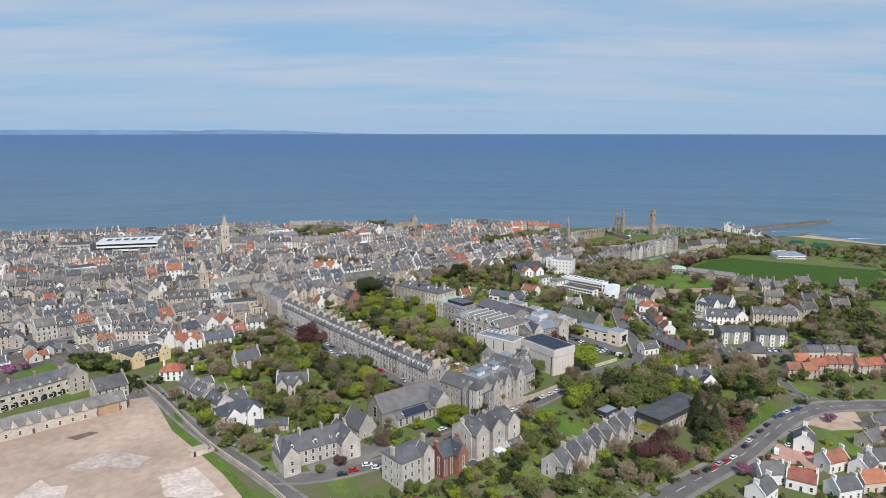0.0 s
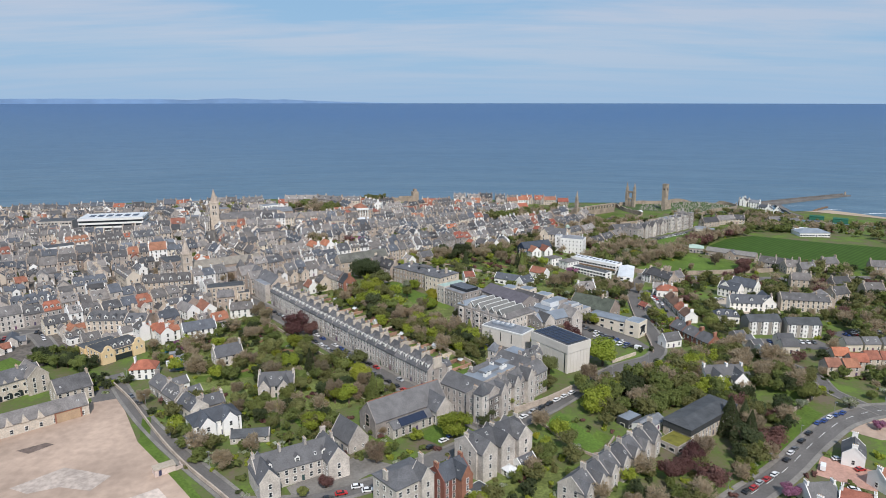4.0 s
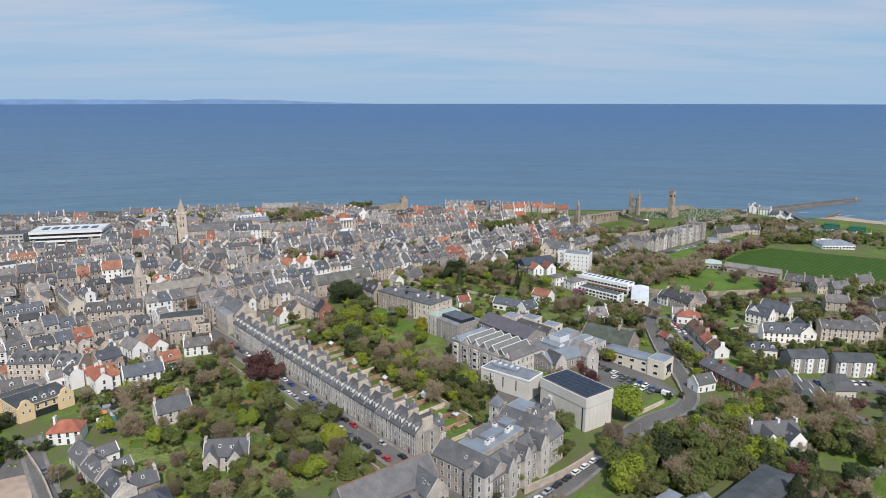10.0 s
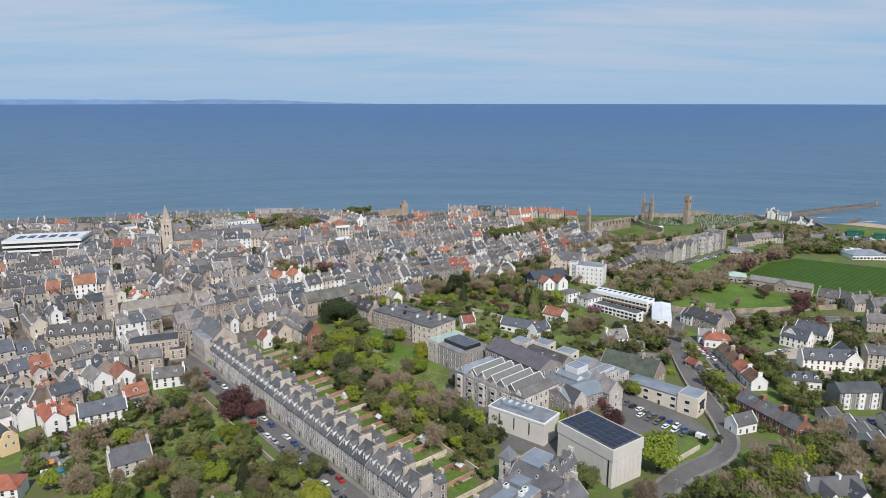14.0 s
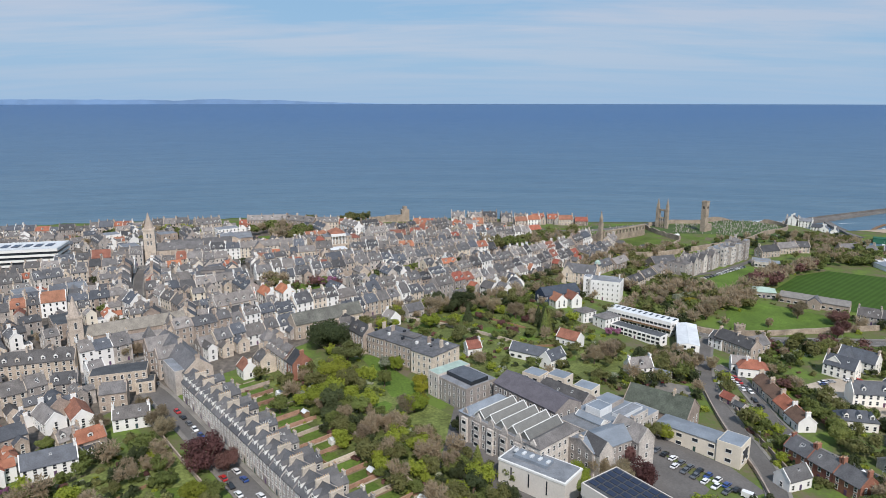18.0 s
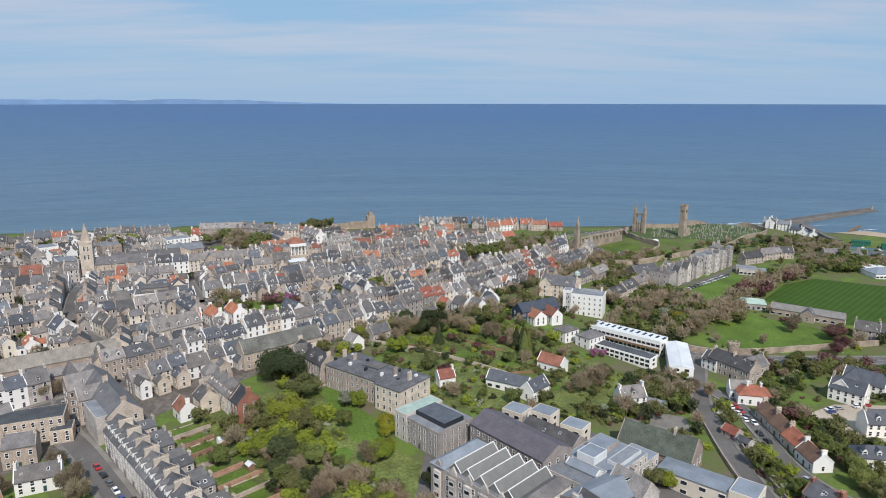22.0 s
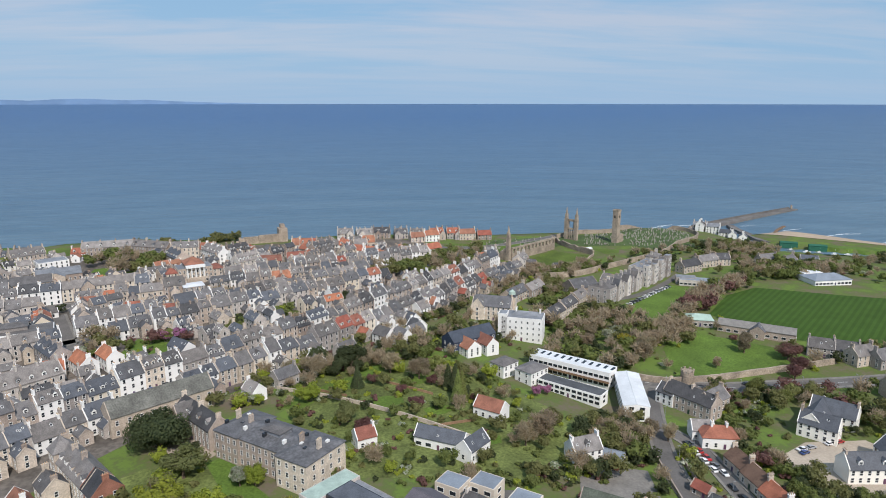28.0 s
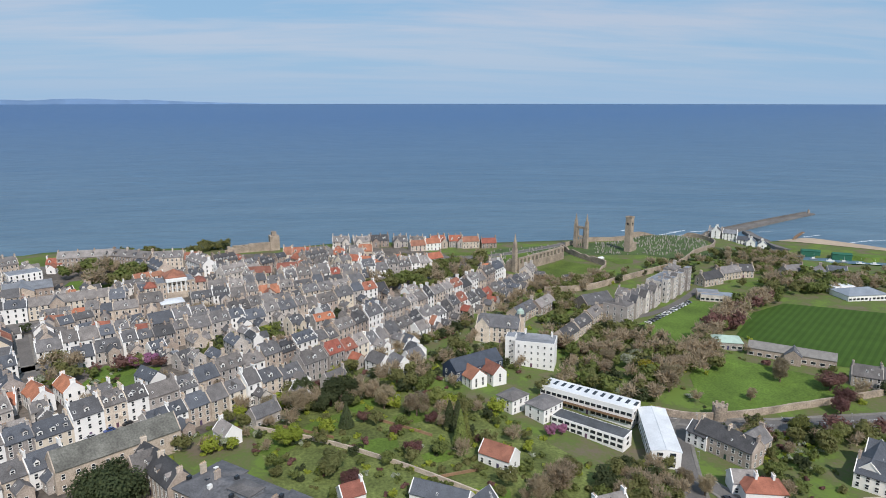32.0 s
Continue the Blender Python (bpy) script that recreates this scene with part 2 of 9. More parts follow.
LEAVES = {
    "green": leaf_mat("spring_leaves", (0.27, 0.31, 0.095), (0.185, 0.22, 0.075)),
    "bright": leaf_mat("bright_new_leaves", (0.33, 0.37, 0.06), (0.25, 0.29, 0.05)),
    "dark": leaf_mat("evergreen_leaves", (0.075, 0.10, 0.05), (0.115, 0.14, 0.062)),
    "bare": leaf_mat("budding_twigs", (0.41, 0.335, 0.225), (0.30, 0.245, 0.165)),
    "olive": leaf_mat("olive_leaves", (0.29, 0.30, 0.12), (0.205, 0.215, 0.085)),
    "copper": leaf_mat("copper_leaves", (0.235, 0.125, 0.11), (0.165, 0.09, 0.08)),
    "pink": leaf_mat("pink_blossom", (0.48, 0.22, 0.36), (0.36, 0.17, 0.27)),
    "white": leaf_mat("white_blossom", (0.55, 0.55, 0.46), (0.25, 0.30, 0.14)),
    "yellow": leaf_mat("yellow_leaves", (0.42, 0.40, 0.05), (0.29, 0.29, 0.045)),
}


# ---- the lie of the land ----
def ss(v):
    v = min(1.0, max(0.0, v))
    return v * v * (3 - 2 * v)


COAST = ((-4000, 620), (-900, 790), (-570, 850), (-330, 905), (-200, 930), (-60, 918), (60, 925), (242, 925), (360, 940), (430, 962),
         (480, 978), (530, 990), (578, 918), (640, 838), (760, 735), (1000, 520), (1800, -300), (4000, -2500))


def coast_y(x):
    for (x0, y0), (x1, y1) in zip(COAST, COAST[1:]):
        if x <= x1:
            return y0 + (y1 - y0) * (x - x0) / (x1 - x0)
    return COAST[-1][1]


BASIN = ((458, 1000), (441, 930), (446, 896), (480, 868), (530, 836), (620, 785))


def gz(x, y):
    """Height of the ground."""
    left = ss((145 - x) / 120)
    zl = 0.0 + 3.5 * ss((y - 340) / 200) - 3.0 * ss((300 - y) / 120)
    zr = -5.0 + 4.5 * ss((y - 540) / 180) - 5.5 * ss((360 - y) / 110) * ss((x - 20) / 120) - 2.0 * ss((x - 150) / 120) * ss((520 - y) / 100)
    z = zl * left + zr * (1 - left)
    z -= 11.0 * ss((x - 310) / 130) * ss((y - 640) / 200)
    z += (-17.4 - z) * ss((x - 395) / 60) * ss((y - 780) / 70)
    d = coast_y(x) - y
    flat = ss((x - 440) / 60)
    z += (-30 - z) * (1 - ss(d / (16 + 70 * flat) + 0.35 + 0.15 * flat))
    for (ax, ay), (bx, by) in zip(BASIN, BASIN[1:]):
        k = max(0.0, min(1.0, ((x - ax) * (bx - ax) + (y - ay) * (by - ay)) / ((bx - ax) ** 2 + (by - ay) ** 2)))
        q = math.hypot(x - ax - k * (bx - ax), y - ay - k * (by - ay))
        if q < 15:
            z += (-27 - z) * ss((15 - q) / 9)
    return z


SEA = -21.0


class MB:
    """Gathers the faces of one mesh."""
    def __init__(self):
        self.v, self.f, self.m = [], [], []

    def face(self, pts, mi=0):
        k = len(self.v)
        self.v += [tuple(p) for p in pts]
        self.f.append(tuple(range(k, k + len(pts))))
        self.m.append(mi)

    def box(self, x0, x1, y0, y1, z0, z1, mi=0, bottom=False):
        k = len(self.v)
        self.v += [(x0, y0, z0), (x1, y0, z0), (x1, y1, z0), (x0, y1, z0), (x0, y0, z1), (x1, y0, z1), (x1, y1, z1), (x0, y1, z1)]
        fs = [(0, 1, 5, 4), (1, 2, 6, 5), (2, 3, 7, 6), (3, 0, 4, 7), (4, 5, 6, 7)] + ([(3, 2, 1, 0)] if bottom else [])
        self.f += [tuple(k + i for i in f) for f in fs]
        self.m += [mi] * len(fs)

    def solid(self, low, high, mi=0):
        """Joins two rings of equal count, and closes both ends."""
        k, n = len(self.v), len(low)
        self.v += [tuple(p) for p in low] + [tuple(p) for p in high]
        self.f += [(k + i, k + (i + 1) % n, k + n + (i + 1) % n, k + n + i) for i in range(n)]
        self.f += [tuple(range(k + n, k + 2 * n)), tuple(range(k + n - 1, k - 1, -1))]
        self.m += [mi] * (n + 2)

    def tube(self, cx, cy, z0, z1, r0, r1, n=6, mi=0):
        ring = [(math.cos(math.tau * i / n), math.sin(math.tau * i / n)) for i in range(n)]
        self.solid([(cx + r0 * c, cy + r0 * s, z0) for c, s in ring], [(cx + r1 * c, cy + r1 * s, z1) for c, s in ring], mi)

    def mesh(self, name, mats):
        me = bpy.data.meshes.new(name)
        me.from_pydata(self.v, [], self.f)
        for m in mats if isinstance(mats, (list, tuple)) else [mats]:
            me.materials.append(m)
        if any(self.m):
            me.polygons.foreach_set("material_index", self.m)
        me.update()
        return me


def part(name, mb, mats, parent=None, label="", m=None):
    """One mesh object, under a thing or under a part."""
    ob = new(name, mb.mesh(name, mats) if isinstance(mb, MB) else mb)
    if parent is not None:
        ob.parent = parent
    if m is not None:
        ob.matrix_basis = m
    if label:
        tagged(ob, label)
    return ob


def thing(name, x, y, ang, label, category, group="", z=None):
    ob = new(name)
    ob.empty_display_size = 0.5
    ob.matrix_basis = pose(x, y, gz(x, y) if z is None else z, 0, 0, ang)
    return tagged(ob, label, category, group)


R = random.Random(4)
R2 = random.Random(11)

# ---- ground, sea and distance ----
def axis_steps(lo, hi, step, far):
    a = [lo + i * step for i in range(int((hi - lo) / step) + 1)]
    return [-far, lo - 1500, lo - 500, lo - 150] + a + [hi + 150, hi + 500, hi + 1500, far]


def ground_mat():
    """Rough gardens: grass, soil and scrub in patches."""
    m = bpy.data.materials.new("garden_ground")
    m.use_nodes = True
    n, l = m.node_tree.nodes, m.node_tree.links
    b = n["Principled BSDF"]
    b.inputs["Roughness"].default_value, b.inputs["Specular IOR Level"].default_value = 0.95, 0.1
    ge = n.new("ShaderNodeNewGeometry")
    a, c = n.new("ShaderNodeTexNoise"), n.new("ShaderNodeTexNoise")
    a.inputs["Scale"].default_value, a.inputs["Detail"].default_value = 0.07, 6
    c.inputs["Scale"].default_value, c.inputs["Detail"].default_value = 0.6, 5
    l.new(ge.outputs["Position"], a.inputs["Vector"]); l.new(ge.outputs["Position"], c.inputs["Vector"])
    r = n.new("ShaderNodeValToRGB")
    e = r.color_ramp.elements
    e[0].position, e[0].color = 0.30, (0.15, 0.125, 0.09, 1)
    e[1].position, e[1].color = 0.64, (0.125, 0.185, 0.042, 1)
    k = e.new(0.44); k.color = (0.125, 0.135, 0.058, 1)
    k = e.new(0.54); k.color = (0.105, 0.14, 0.045, 1)
    ad = n.new("ShaderNodeMath"); ad.operation = "MULTIPLY_ADD"; ad.inputs[1].default_value, ad.inputs[2].default_value = 0.45, -0.22
    l.new(c.outputs["Fac"], ad.inputs[0])
    su = n.new("ShaderNodeMath"); su.operation = "ADD"
    l.new(a.outputs["Fac"], su.inputs[0]); l.new(ad.outputs[0], su.inputs[1])
    l.new(su.outputs[0], r.inputs[0]); l.new(r.outputs[0], b.inputs["Base Color"])
    return m


def build_ground():
    xs, ys = axis_steps(-640, 860, 12, 4600), axis_steps(60, 1120, 12, 4600)
    vs = [(x, y, gz(x, y)) for y in ys for x in xs]
    nx = len(xs)
    fs = [(j * nx + i, j * nx + i + 1, (j + 1) * nx + i + 1, (j + 1) * nx + i) for j in range(len(ys) - 1) for i in range(nx - 1)]
    me = bpy.data.meshes.new("ground")
    me.from_pydata(vs, [], fs)
    me.materials.append(ground_mat())
    for p in me.polygons:
        p.use_smooth = True
    tagged(new("ground", me), "gently sloping coastal ground of grass, soil and scrub", "ground", kind="structure")


def sea_mat():
    m = bpy.data.materials.new("sea_water")
    m.use_nodes = True
    n, l = m.node_tree.nodes, m.node_tree.links
    b = n["Principled BSDF"]
    b.inputs["Roughness"].default_value, b.inputs["Specular IOR Level"].default_value = 0.42, 0.35
    ge, mp = n.new("ShaderNodeNewGeometry"), n.new("ShaderNodeMapping")
    mp.inputs["Scale"].default_value, mp.inputs["Rotation"].default_value = (0.0012, 0.006, 1), (0, 0, radians(6))
    l.new(ge.outputs["Position"], mp.inputs["Vector"])
    a = n.new("ShaderNodeTexNoise")
    a.inputs["Scale"].default_value, a.inputs["Detail"].default_value = 1.0, 7
    l.new(mp.outputs[0], a.inputs["Vector"])
    r = n.new("ShaderNodeValToRGB")
    e = r.color_ramp.elements
    e[0].position, e[0].color = 0.38, (0.066, 0.13, 0.184, 1)
    e[1].position, e[1].color = 0.62, (0.096, 0.165, 0.218, 1)
    l.new(a.outputs["Fac"], r.inputs[0])
    # Base colour turns darker and bluer from y 950 to 3200.
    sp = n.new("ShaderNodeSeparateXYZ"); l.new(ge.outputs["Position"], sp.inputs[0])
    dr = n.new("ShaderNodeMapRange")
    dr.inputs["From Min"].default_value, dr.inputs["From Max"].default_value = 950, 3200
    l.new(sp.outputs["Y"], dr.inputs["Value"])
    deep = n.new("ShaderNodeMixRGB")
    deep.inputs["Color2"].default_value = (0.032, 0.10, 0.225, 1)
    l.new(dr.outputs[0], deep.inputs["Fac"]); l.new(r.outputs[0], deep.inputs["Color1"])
    # wind streaks and small waves
    st, mp3 = n.new("ShaderNodeTexNoise"), n.new("ShaderNodeMapping")
    mp3.inputs["Scale"].default_value, mp3.inputs["Rotation"].default_value = (0.02, 0.085, 0.05), (0, 0, radians(9))
    st.inputs["Scale"].default_value, st.inputs["Detail"].default_value, st.inputs["Roughness"].default_value = 1.0, 6, 0.62
    l.new(ge.outputs["Position"], mp3.inputs["Vector"]); l.new(mp3.outputs[0], st.inputs["Vector"])
    sv = n.new("ShaderNodeMapRange")
    sv.inputs["From Min"].default_value, sv.inputs["From Max"].default_value = 0.3, 0.7
    sv.inputs["To Min"].default_value, sv.inputs["To Max"].default_value = 0.84, 1.16
    l.new(st.outputs["Fac"], sv.inputs["Value"])
    sh = n.new("ShaderNodeHueSaturation")
    l.new(sv.outputs[0], sh.inputs["Value"]); l.new(deep.outputs[0], sh.inputs["Color"])
    l.new(sh.outputs[0], b.inputs["Base Color"])
    w = n.new("ShaderNodeTexNoise")
    w.inputs["Scale"].default_value, w.inputs["Detail"].default_value = 1.0, 6
    mp2 = n.new("ShaderNodeMapping"); mp2.inputs["Scale"].default_value = (0.022, 0.09, 0.1)
    l.new(ge.outputs["Position"], mp2.inputs["Vector"]); l.new(mp2.outputs[0], w.inputs["Vector"])
    bp = n.new("ShaderNodeBump"); bp.inputs["Strength"].default_value, bp.inputs["Distance"].default_value = 1.0, 3.0
    l.new(w.outputs["Fac"], bp.inputs["Height"]); l.new(bp.outputs[0], b.inputs["Normal"])
    return m


def build_sea():
    """The sea, bowl-shaped far out so that its edge stands at the true horizon's height."""
    rs = [0, 400, 700, 1000, 1400, 1900, 2400, 2900, 3400, 3900, 4300, 4650]
    n = 96
    vs, fs = [], []
    for r in rs:
        rise = 131.0 * ss((r - 900) / 3750) if r > 900 else 0.0
        for i in range(n):
            a = math.tau * i / n
            land = math.sin(a) < -0.35
            vs.append((r * math.cos(a), 150 + r * math.sin(a), SEA + (0 if land else rise)))
    for j in range(len(rs) - 1):
        fs += [(j * n + i, j * n + (i + 1) % n, (j + 1) * n + (i + 1) % n, (j + 1) * n + i) for i in range(n)]
    me = bpy.data.meshes.new("water")
    me.from_pydata(vs, [], fs)
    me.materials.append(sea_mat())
    for p in me.polygons:
        p.use_smooth = True
    tagged(new("water", me), "calm grey-blue open sea reaching the horizon", "sea", kind="structure")


CLEAR = []


def drape(name, outline, off, material, label, category, thick=0.0, cell=12.0):
    """A patch laid on the ground."""
    CLEAR.append(outline)
    bm = bmesh.new()
    bm.faces.new([bm.verts.new((x, y, 0)) for x, y in outline])
    xs, ys = [p[0] for p in outline], [p[1] for p in outline]
    for lo, hi, ax in ((min(xs), max(xs), 0), (min(ys), max(ys), 1)):
        v = math.ceil(lo / cell) * cell
        while v < hi:
            co, no = ((v, 0, 0), (1, 0, 0)) if ax == 0 else ((0, v, 0), (0, 1, 0))
            bmesh.ops.bisect_plane(bm, geom=bm.verts[:] + bm.edges[:] + bm.faces[:], plane_co=co, plane_no=no)
            v += cell
    bmesh.ops.triangulate(bm, faces=bm.faces[:])
    for v in bm.verts:
        v.co.z = gz(v.co.x, v.co.y) + off
    bmesh.ops.recalc_face_normals(bm, faces=bm.faces[:])
    if sum(f.normal.z for f in bm.faces) < 0:
        bmesh.ops.reverse_faces(bm, faces=bm.faces[:])
    me = bpy.data.meshes.new(name)
    bm.to_mesh(me)
    bm.free()
    me.materials.append(material)
    return tagged(new(name, me), label, category, kind="structure")


def smooth_line(pts, step=6.0):
    out = []
    for i in range(len(pts) - 1):
        p0, p1, p2, p3 = (Vector(pts[max(0, min(len(pts) - 1, k))]) for k in (i - 1, i, i + 1, i + 2))
        n = max(1, int((p2 - p1).length / step))
        for k in range(n):
            t = k / n
            out.append(0.5 * ((2 * p1) + (p2 - p0) * t + (2 * p0 - 5 * p1 + 4 * p2 - p3) * t * t + (3 * p1 - p0 - 3 * p2 + p3) * t ** 3))
    out.append(Vector(pts[-1]))
    return out


def ribbon(mb, line, a, b, off, n=2, mi=0, skirt=0.0):
    """A strip from a to b metres beside a line, on the ground."""
    rows = []
    for i, p in enumerate(line):
        d = (line[min(i + 1, len(line) - 1)] - line[max(i - 1, 0)]).normalized()
        s = Vector((d.y, -d.x))
        rows.append([p + s * (a + (b - a) * k / n) for k in range(n + 1)])
    for r0, r1 in zip(rows, rows[1:]):
        for k in range(n):
            q = (r0[k], r0[k + 1], r1[k + 1], r1[k])
            mb.face([(v.x, v.y, gz(v.x, v.y) + off) for v in q], mi)
        if skirt:
            for k in (0, n):
                u, v = r0[k], r1[k]
                mb.face([(u.x, u.y, gz(u.x, u.y) + off), (u.x, u.y, gz(u.x, u.y) + off - skirt), (v.x, v.y, gz(v.x, v.y) + off - skirt), (v.x, v.y, gz(v.x, v.y) + off)], mi)


ROADS = []


def road(pts, width=7.0, pave=1.8, marks=True, label="grey asphalt street with white lines"):
    line = smooth_line([Vector(p) for p in pts])
    ROADS.append((line, width / 2 + pave))
    mb = MB()
    ribbon(mb, line, -width / 2, width / 2, 0.16, 4)
    tagged(part("road", mb, ASPHALT), label, "road", kind="structure")
    if pave:
        for s in (-1, 1):
            mb = MB()
            a, b = s * width / 2, s * (width / 2 + pave)
            ribbon(mb, line, min(a, b), max(a, b), 0.3, 2, 0, 0.3)
            tagged(part("pavement", mb, PAVE), "narrow grey paved footway with a raised kerb", "pavement", kind="structure")
    if marks:
        mb = MB()
        for i in range(0, len(line) - 1, 2):
            ribbon(mb, line[i:i + 2], -0.09, 0.09, 0.175, 1)
        tagged(part("trim", mb, LINE), "white dashed centre line painted on asphalt", "road marking", kind="structure")
    return line


# ---- houses ----
class FarHouse:
    """A place in the joined mesh of the far houses."""
    def __init__(self, m, tone, name, label):
        self.m, self.tone, self.name, self.label = m, tone, name, label
        self.mb, self.mats = MB(), []
        FAR.append(self)


FAR = []


def to_far(far, mb, mats, m=None):
    mats = mats if isinstance(mats, (list, tuple)) else [mats]
    for k in mats:
        if k not in far.mats:
            far.mats.append(k)
    append(far.mb, mb, m if m is not None else Matrix.Identity(4), [far.mats.index(k) for k in mats])


def append(mb, other, m, swap=None):
    k = len(mb.v)
    mb.v += [tuple(m @ Vector(v)) for v in other.v]
    mb.f += [tuple(k + i for i in f) for f in other.f]
    mb.m += [swap[i] if swap else i for i in other.m]


MADE = {}


def piece(name, mb, mats, parent, m=None, label=""):
    """A part, or its like in the joined mesh of the far houses. Alike pieces share one mesh."""
    if isinstance(parent, FarHouse):
        return to_far(parent, mb, mats, m)
    key = id(mb)
    if key not in MADE:
        MADE[key] = (mb.mesh(name, mats), mb)
    return part(name, MADE[key][0], None, parent, label, m)


def window_mb(w, h, panes=2, t=0.12, proud=0.09):
    """A sash window in one piece: a proud painted frame round recessed dark panes. Faces -y."""
    mb = MB()
    zs = [-t - 0.06, 0.0]
    for i in range(panes):
        zs += [h * (i + 1) / panes - (0.05 if i < panes - 1 else 0), h * (i + 1) / panes + (0.05 if i < panes - 1 else t)]
    xs = [-w / 2 - t, -w / 2, w / 2, w / 2 + t]
    idx = {}

    def v(x, y, z):
        k = (round(x, 4), round(y, 4), round(z, 4))
        if k not in idx:
            idx[k] = len(mb.v); mb.v.append((x, y, z))
        return idx[k]

    def f(pts, mi):
        mb.f.append(tuple(v(*p) for p in pts)); mb.m.append(mi)
    p = -proud
    for i in range(3):
        for j in range(len(zs) - 1):
            x0, x1, z0, z1 = xs[i], xs[i + 1], zs[j], zs[j + 1]
            if i == 1 and j % 2 == 1:
                f([(x0, -0.01, z0), (x1, -0.01, z0), (x1, -0.01, z1), (x0, -0.01, z1)], 1)
                for a, b in (((x0, z0), (x1, z0)), ((x1, z0), (x1, z1)), ((x1, z1), (x0, z1)), ((x0, z1), (x0, z0))):
                    f([(a[0], p, a[1]), (b[0], p, b[1]), (b[0], -0.01, b[1]), (a[0], -0.01, a[1])], 0)
            else:
                f([(x0, p, z0), (x1, p, z0), (x1, p, z1), (x0, p, z1)], 0)
    x0, x1, z0, z1 = xs[0], xs[-1], zs[0], zs[-1]
    for a, b in (((x0, z0), (x1, z0)), ((x1, z0), (x1, z1)), ((x1, z1), (x0, z1)), ((x0, z1), (x0, z0))):
        f([(a[0], 0.02, a[1]), (b[0], 0.02, b[1]), (b[0], p, b[1]), (a[0], p, a[1])], 0)
    return mb


WIN = window_mb(1.05, 1.75)
WIN_SMALL = window_mb(0.8, 1.15)
WIN_WIDE = window_mb(2.2, 1.4, 1)
WIN_TALL = window_mb(1.1, 3.2, 3)
WINDOWS = {"sash": WIN, "small": WIN_SMALL, "wide": WIN_WIDE, "tall": WIN_TALL}
WIN_FAR = MB()
WIN_FAR.face([(-0.62, -0.03, -0.12), (0.62, -0.03, -0.12), (0.62, -0.03, 1.85), (-0.62, -0.03, 1.85)], 0)
WIN_FAR.face([(-0.47, -0.06, 0), (0.47, -0.06, 0), (0.47, -0.06, 1.7), (-0.47, -0.06, 1.7)], 1)
SKYLIGHT = []
for w_, h_ in ((0.9, 1.2), (0.7, 0.8)):
    mb = MB(); mb.box(-w_ / 2, w_ / 2, -h_ / 2, h_ / 2, -0.1, 0.06, 0); mb.face([(-w_ / 2 + 0.12, -h_ / 2 + 0.12, 0.07), (w_ / 2 - 0.12, -h_ / 2 + 0.12, 0.07), (w_ / 2 - 0.12, h_ / 2 - 0.12, 0.07), (-w_ / 2 + 0.12, h_ / 2 - 0.12, 0.07)], 1)
    SKYLIGHT.append(mb)
DOOR = MB()
DOOR.box(-0.5, 0.5, -0.08, 0.0, 0.0, 2.1, 0)
STACKS = {}


def stack(parent, x, y, z, material, d=1.6, h=1.3, pots=3, turn=0):
    key = (d, h, pots)
    if key not in STACKS:
        mb = MB()
        w = 0.8
        mb.box(-w / 2, w / 2, -d / 2, d / 2, -1.8, h - 0.25, 0)
        mb.box(-w / 2 - 0.1, w / 2 + 0.1, -d / 2 - 0.1, d / 2 + 0.1, h - 0.25, h, 0, True)
        for i in range(pots):
            mb.tube(0, (i + 0.5) / pots * d - d / 2, h - 0.02, h + 0.55, 0.17, 0.13, 5, 1)
        STACKS[key] = mb
    mb = STACKS[key]
    m = pose(x, y, z, 0, 0, turn)
    if isinstance(parent, FarHouse):
        return to_far(parent, mb, [material, POT], m)
    mk = (id(mb), material.name)
    if mk not in MADE:
        MADE[mk] = mb.mesh("chimney", [material, POT])
    return part("chimney", MADE[mk], None, parent, "", m)


DORM = {}


def dormer(parent, x, y, z, turn, wall, roof, w=1.8, h=2.0, d=2.4, gable=True):
    """A dormer with cheeks, a small roof and a sash. Faces -y; its foot lies at the origin."""
    key = (wall.name, roof.name, w, h, d, gable)
    if key not in DORM:
        mb = MB()
        g = w * 0.5 if gable else w * 0.25
        e = 0.14
        prof = [(-w / 2, -0.8), (w / 2, -0.8), (w / 2, h), (0, h + g), (-w / 2, h)]
        mb.solid([(a, d, b) for a, b in prof], [(a, 0, b) for a, b in prof], 0)
        for s in (-1, 1):
            q = [(s * (w / 2 + e), -e, h - 0.12), (s * (w / 2 + e), d + 0.8, h - 0.12), (0, d + 0.8, h + g + 0.02), (0, -e, h + g + 0.02)]
            mb.solid(q, [(a, b, c + 0.14) for a, b, c in q], 1)
        DORM[key] = (mb, window_mb(w * 0.62, h * 0.74))
    m, up = pose(x, y, z, 0, 0, turn), Matrix.Translation((0, 0, h * 0.14))
    ob = piece("dormer", DORM[key][0], [wall, roof], parent, m)
    return piece("window", DORM[key][1], [FRAME, GLASS], ob or parent, up if ob else m @ up)


def gable_body(mb, L, W, eave, rise, base=-3.0, mi=0):
    prof = [(-W / 2, base), (W / 2, base), (W / 2, eave), (0, eave + rise), (-W / 2, eave)]
    mb.solid([(L / 2, y, z) for y, z in prof], [(-L / 2, y, z) for y, z in prof], mi)


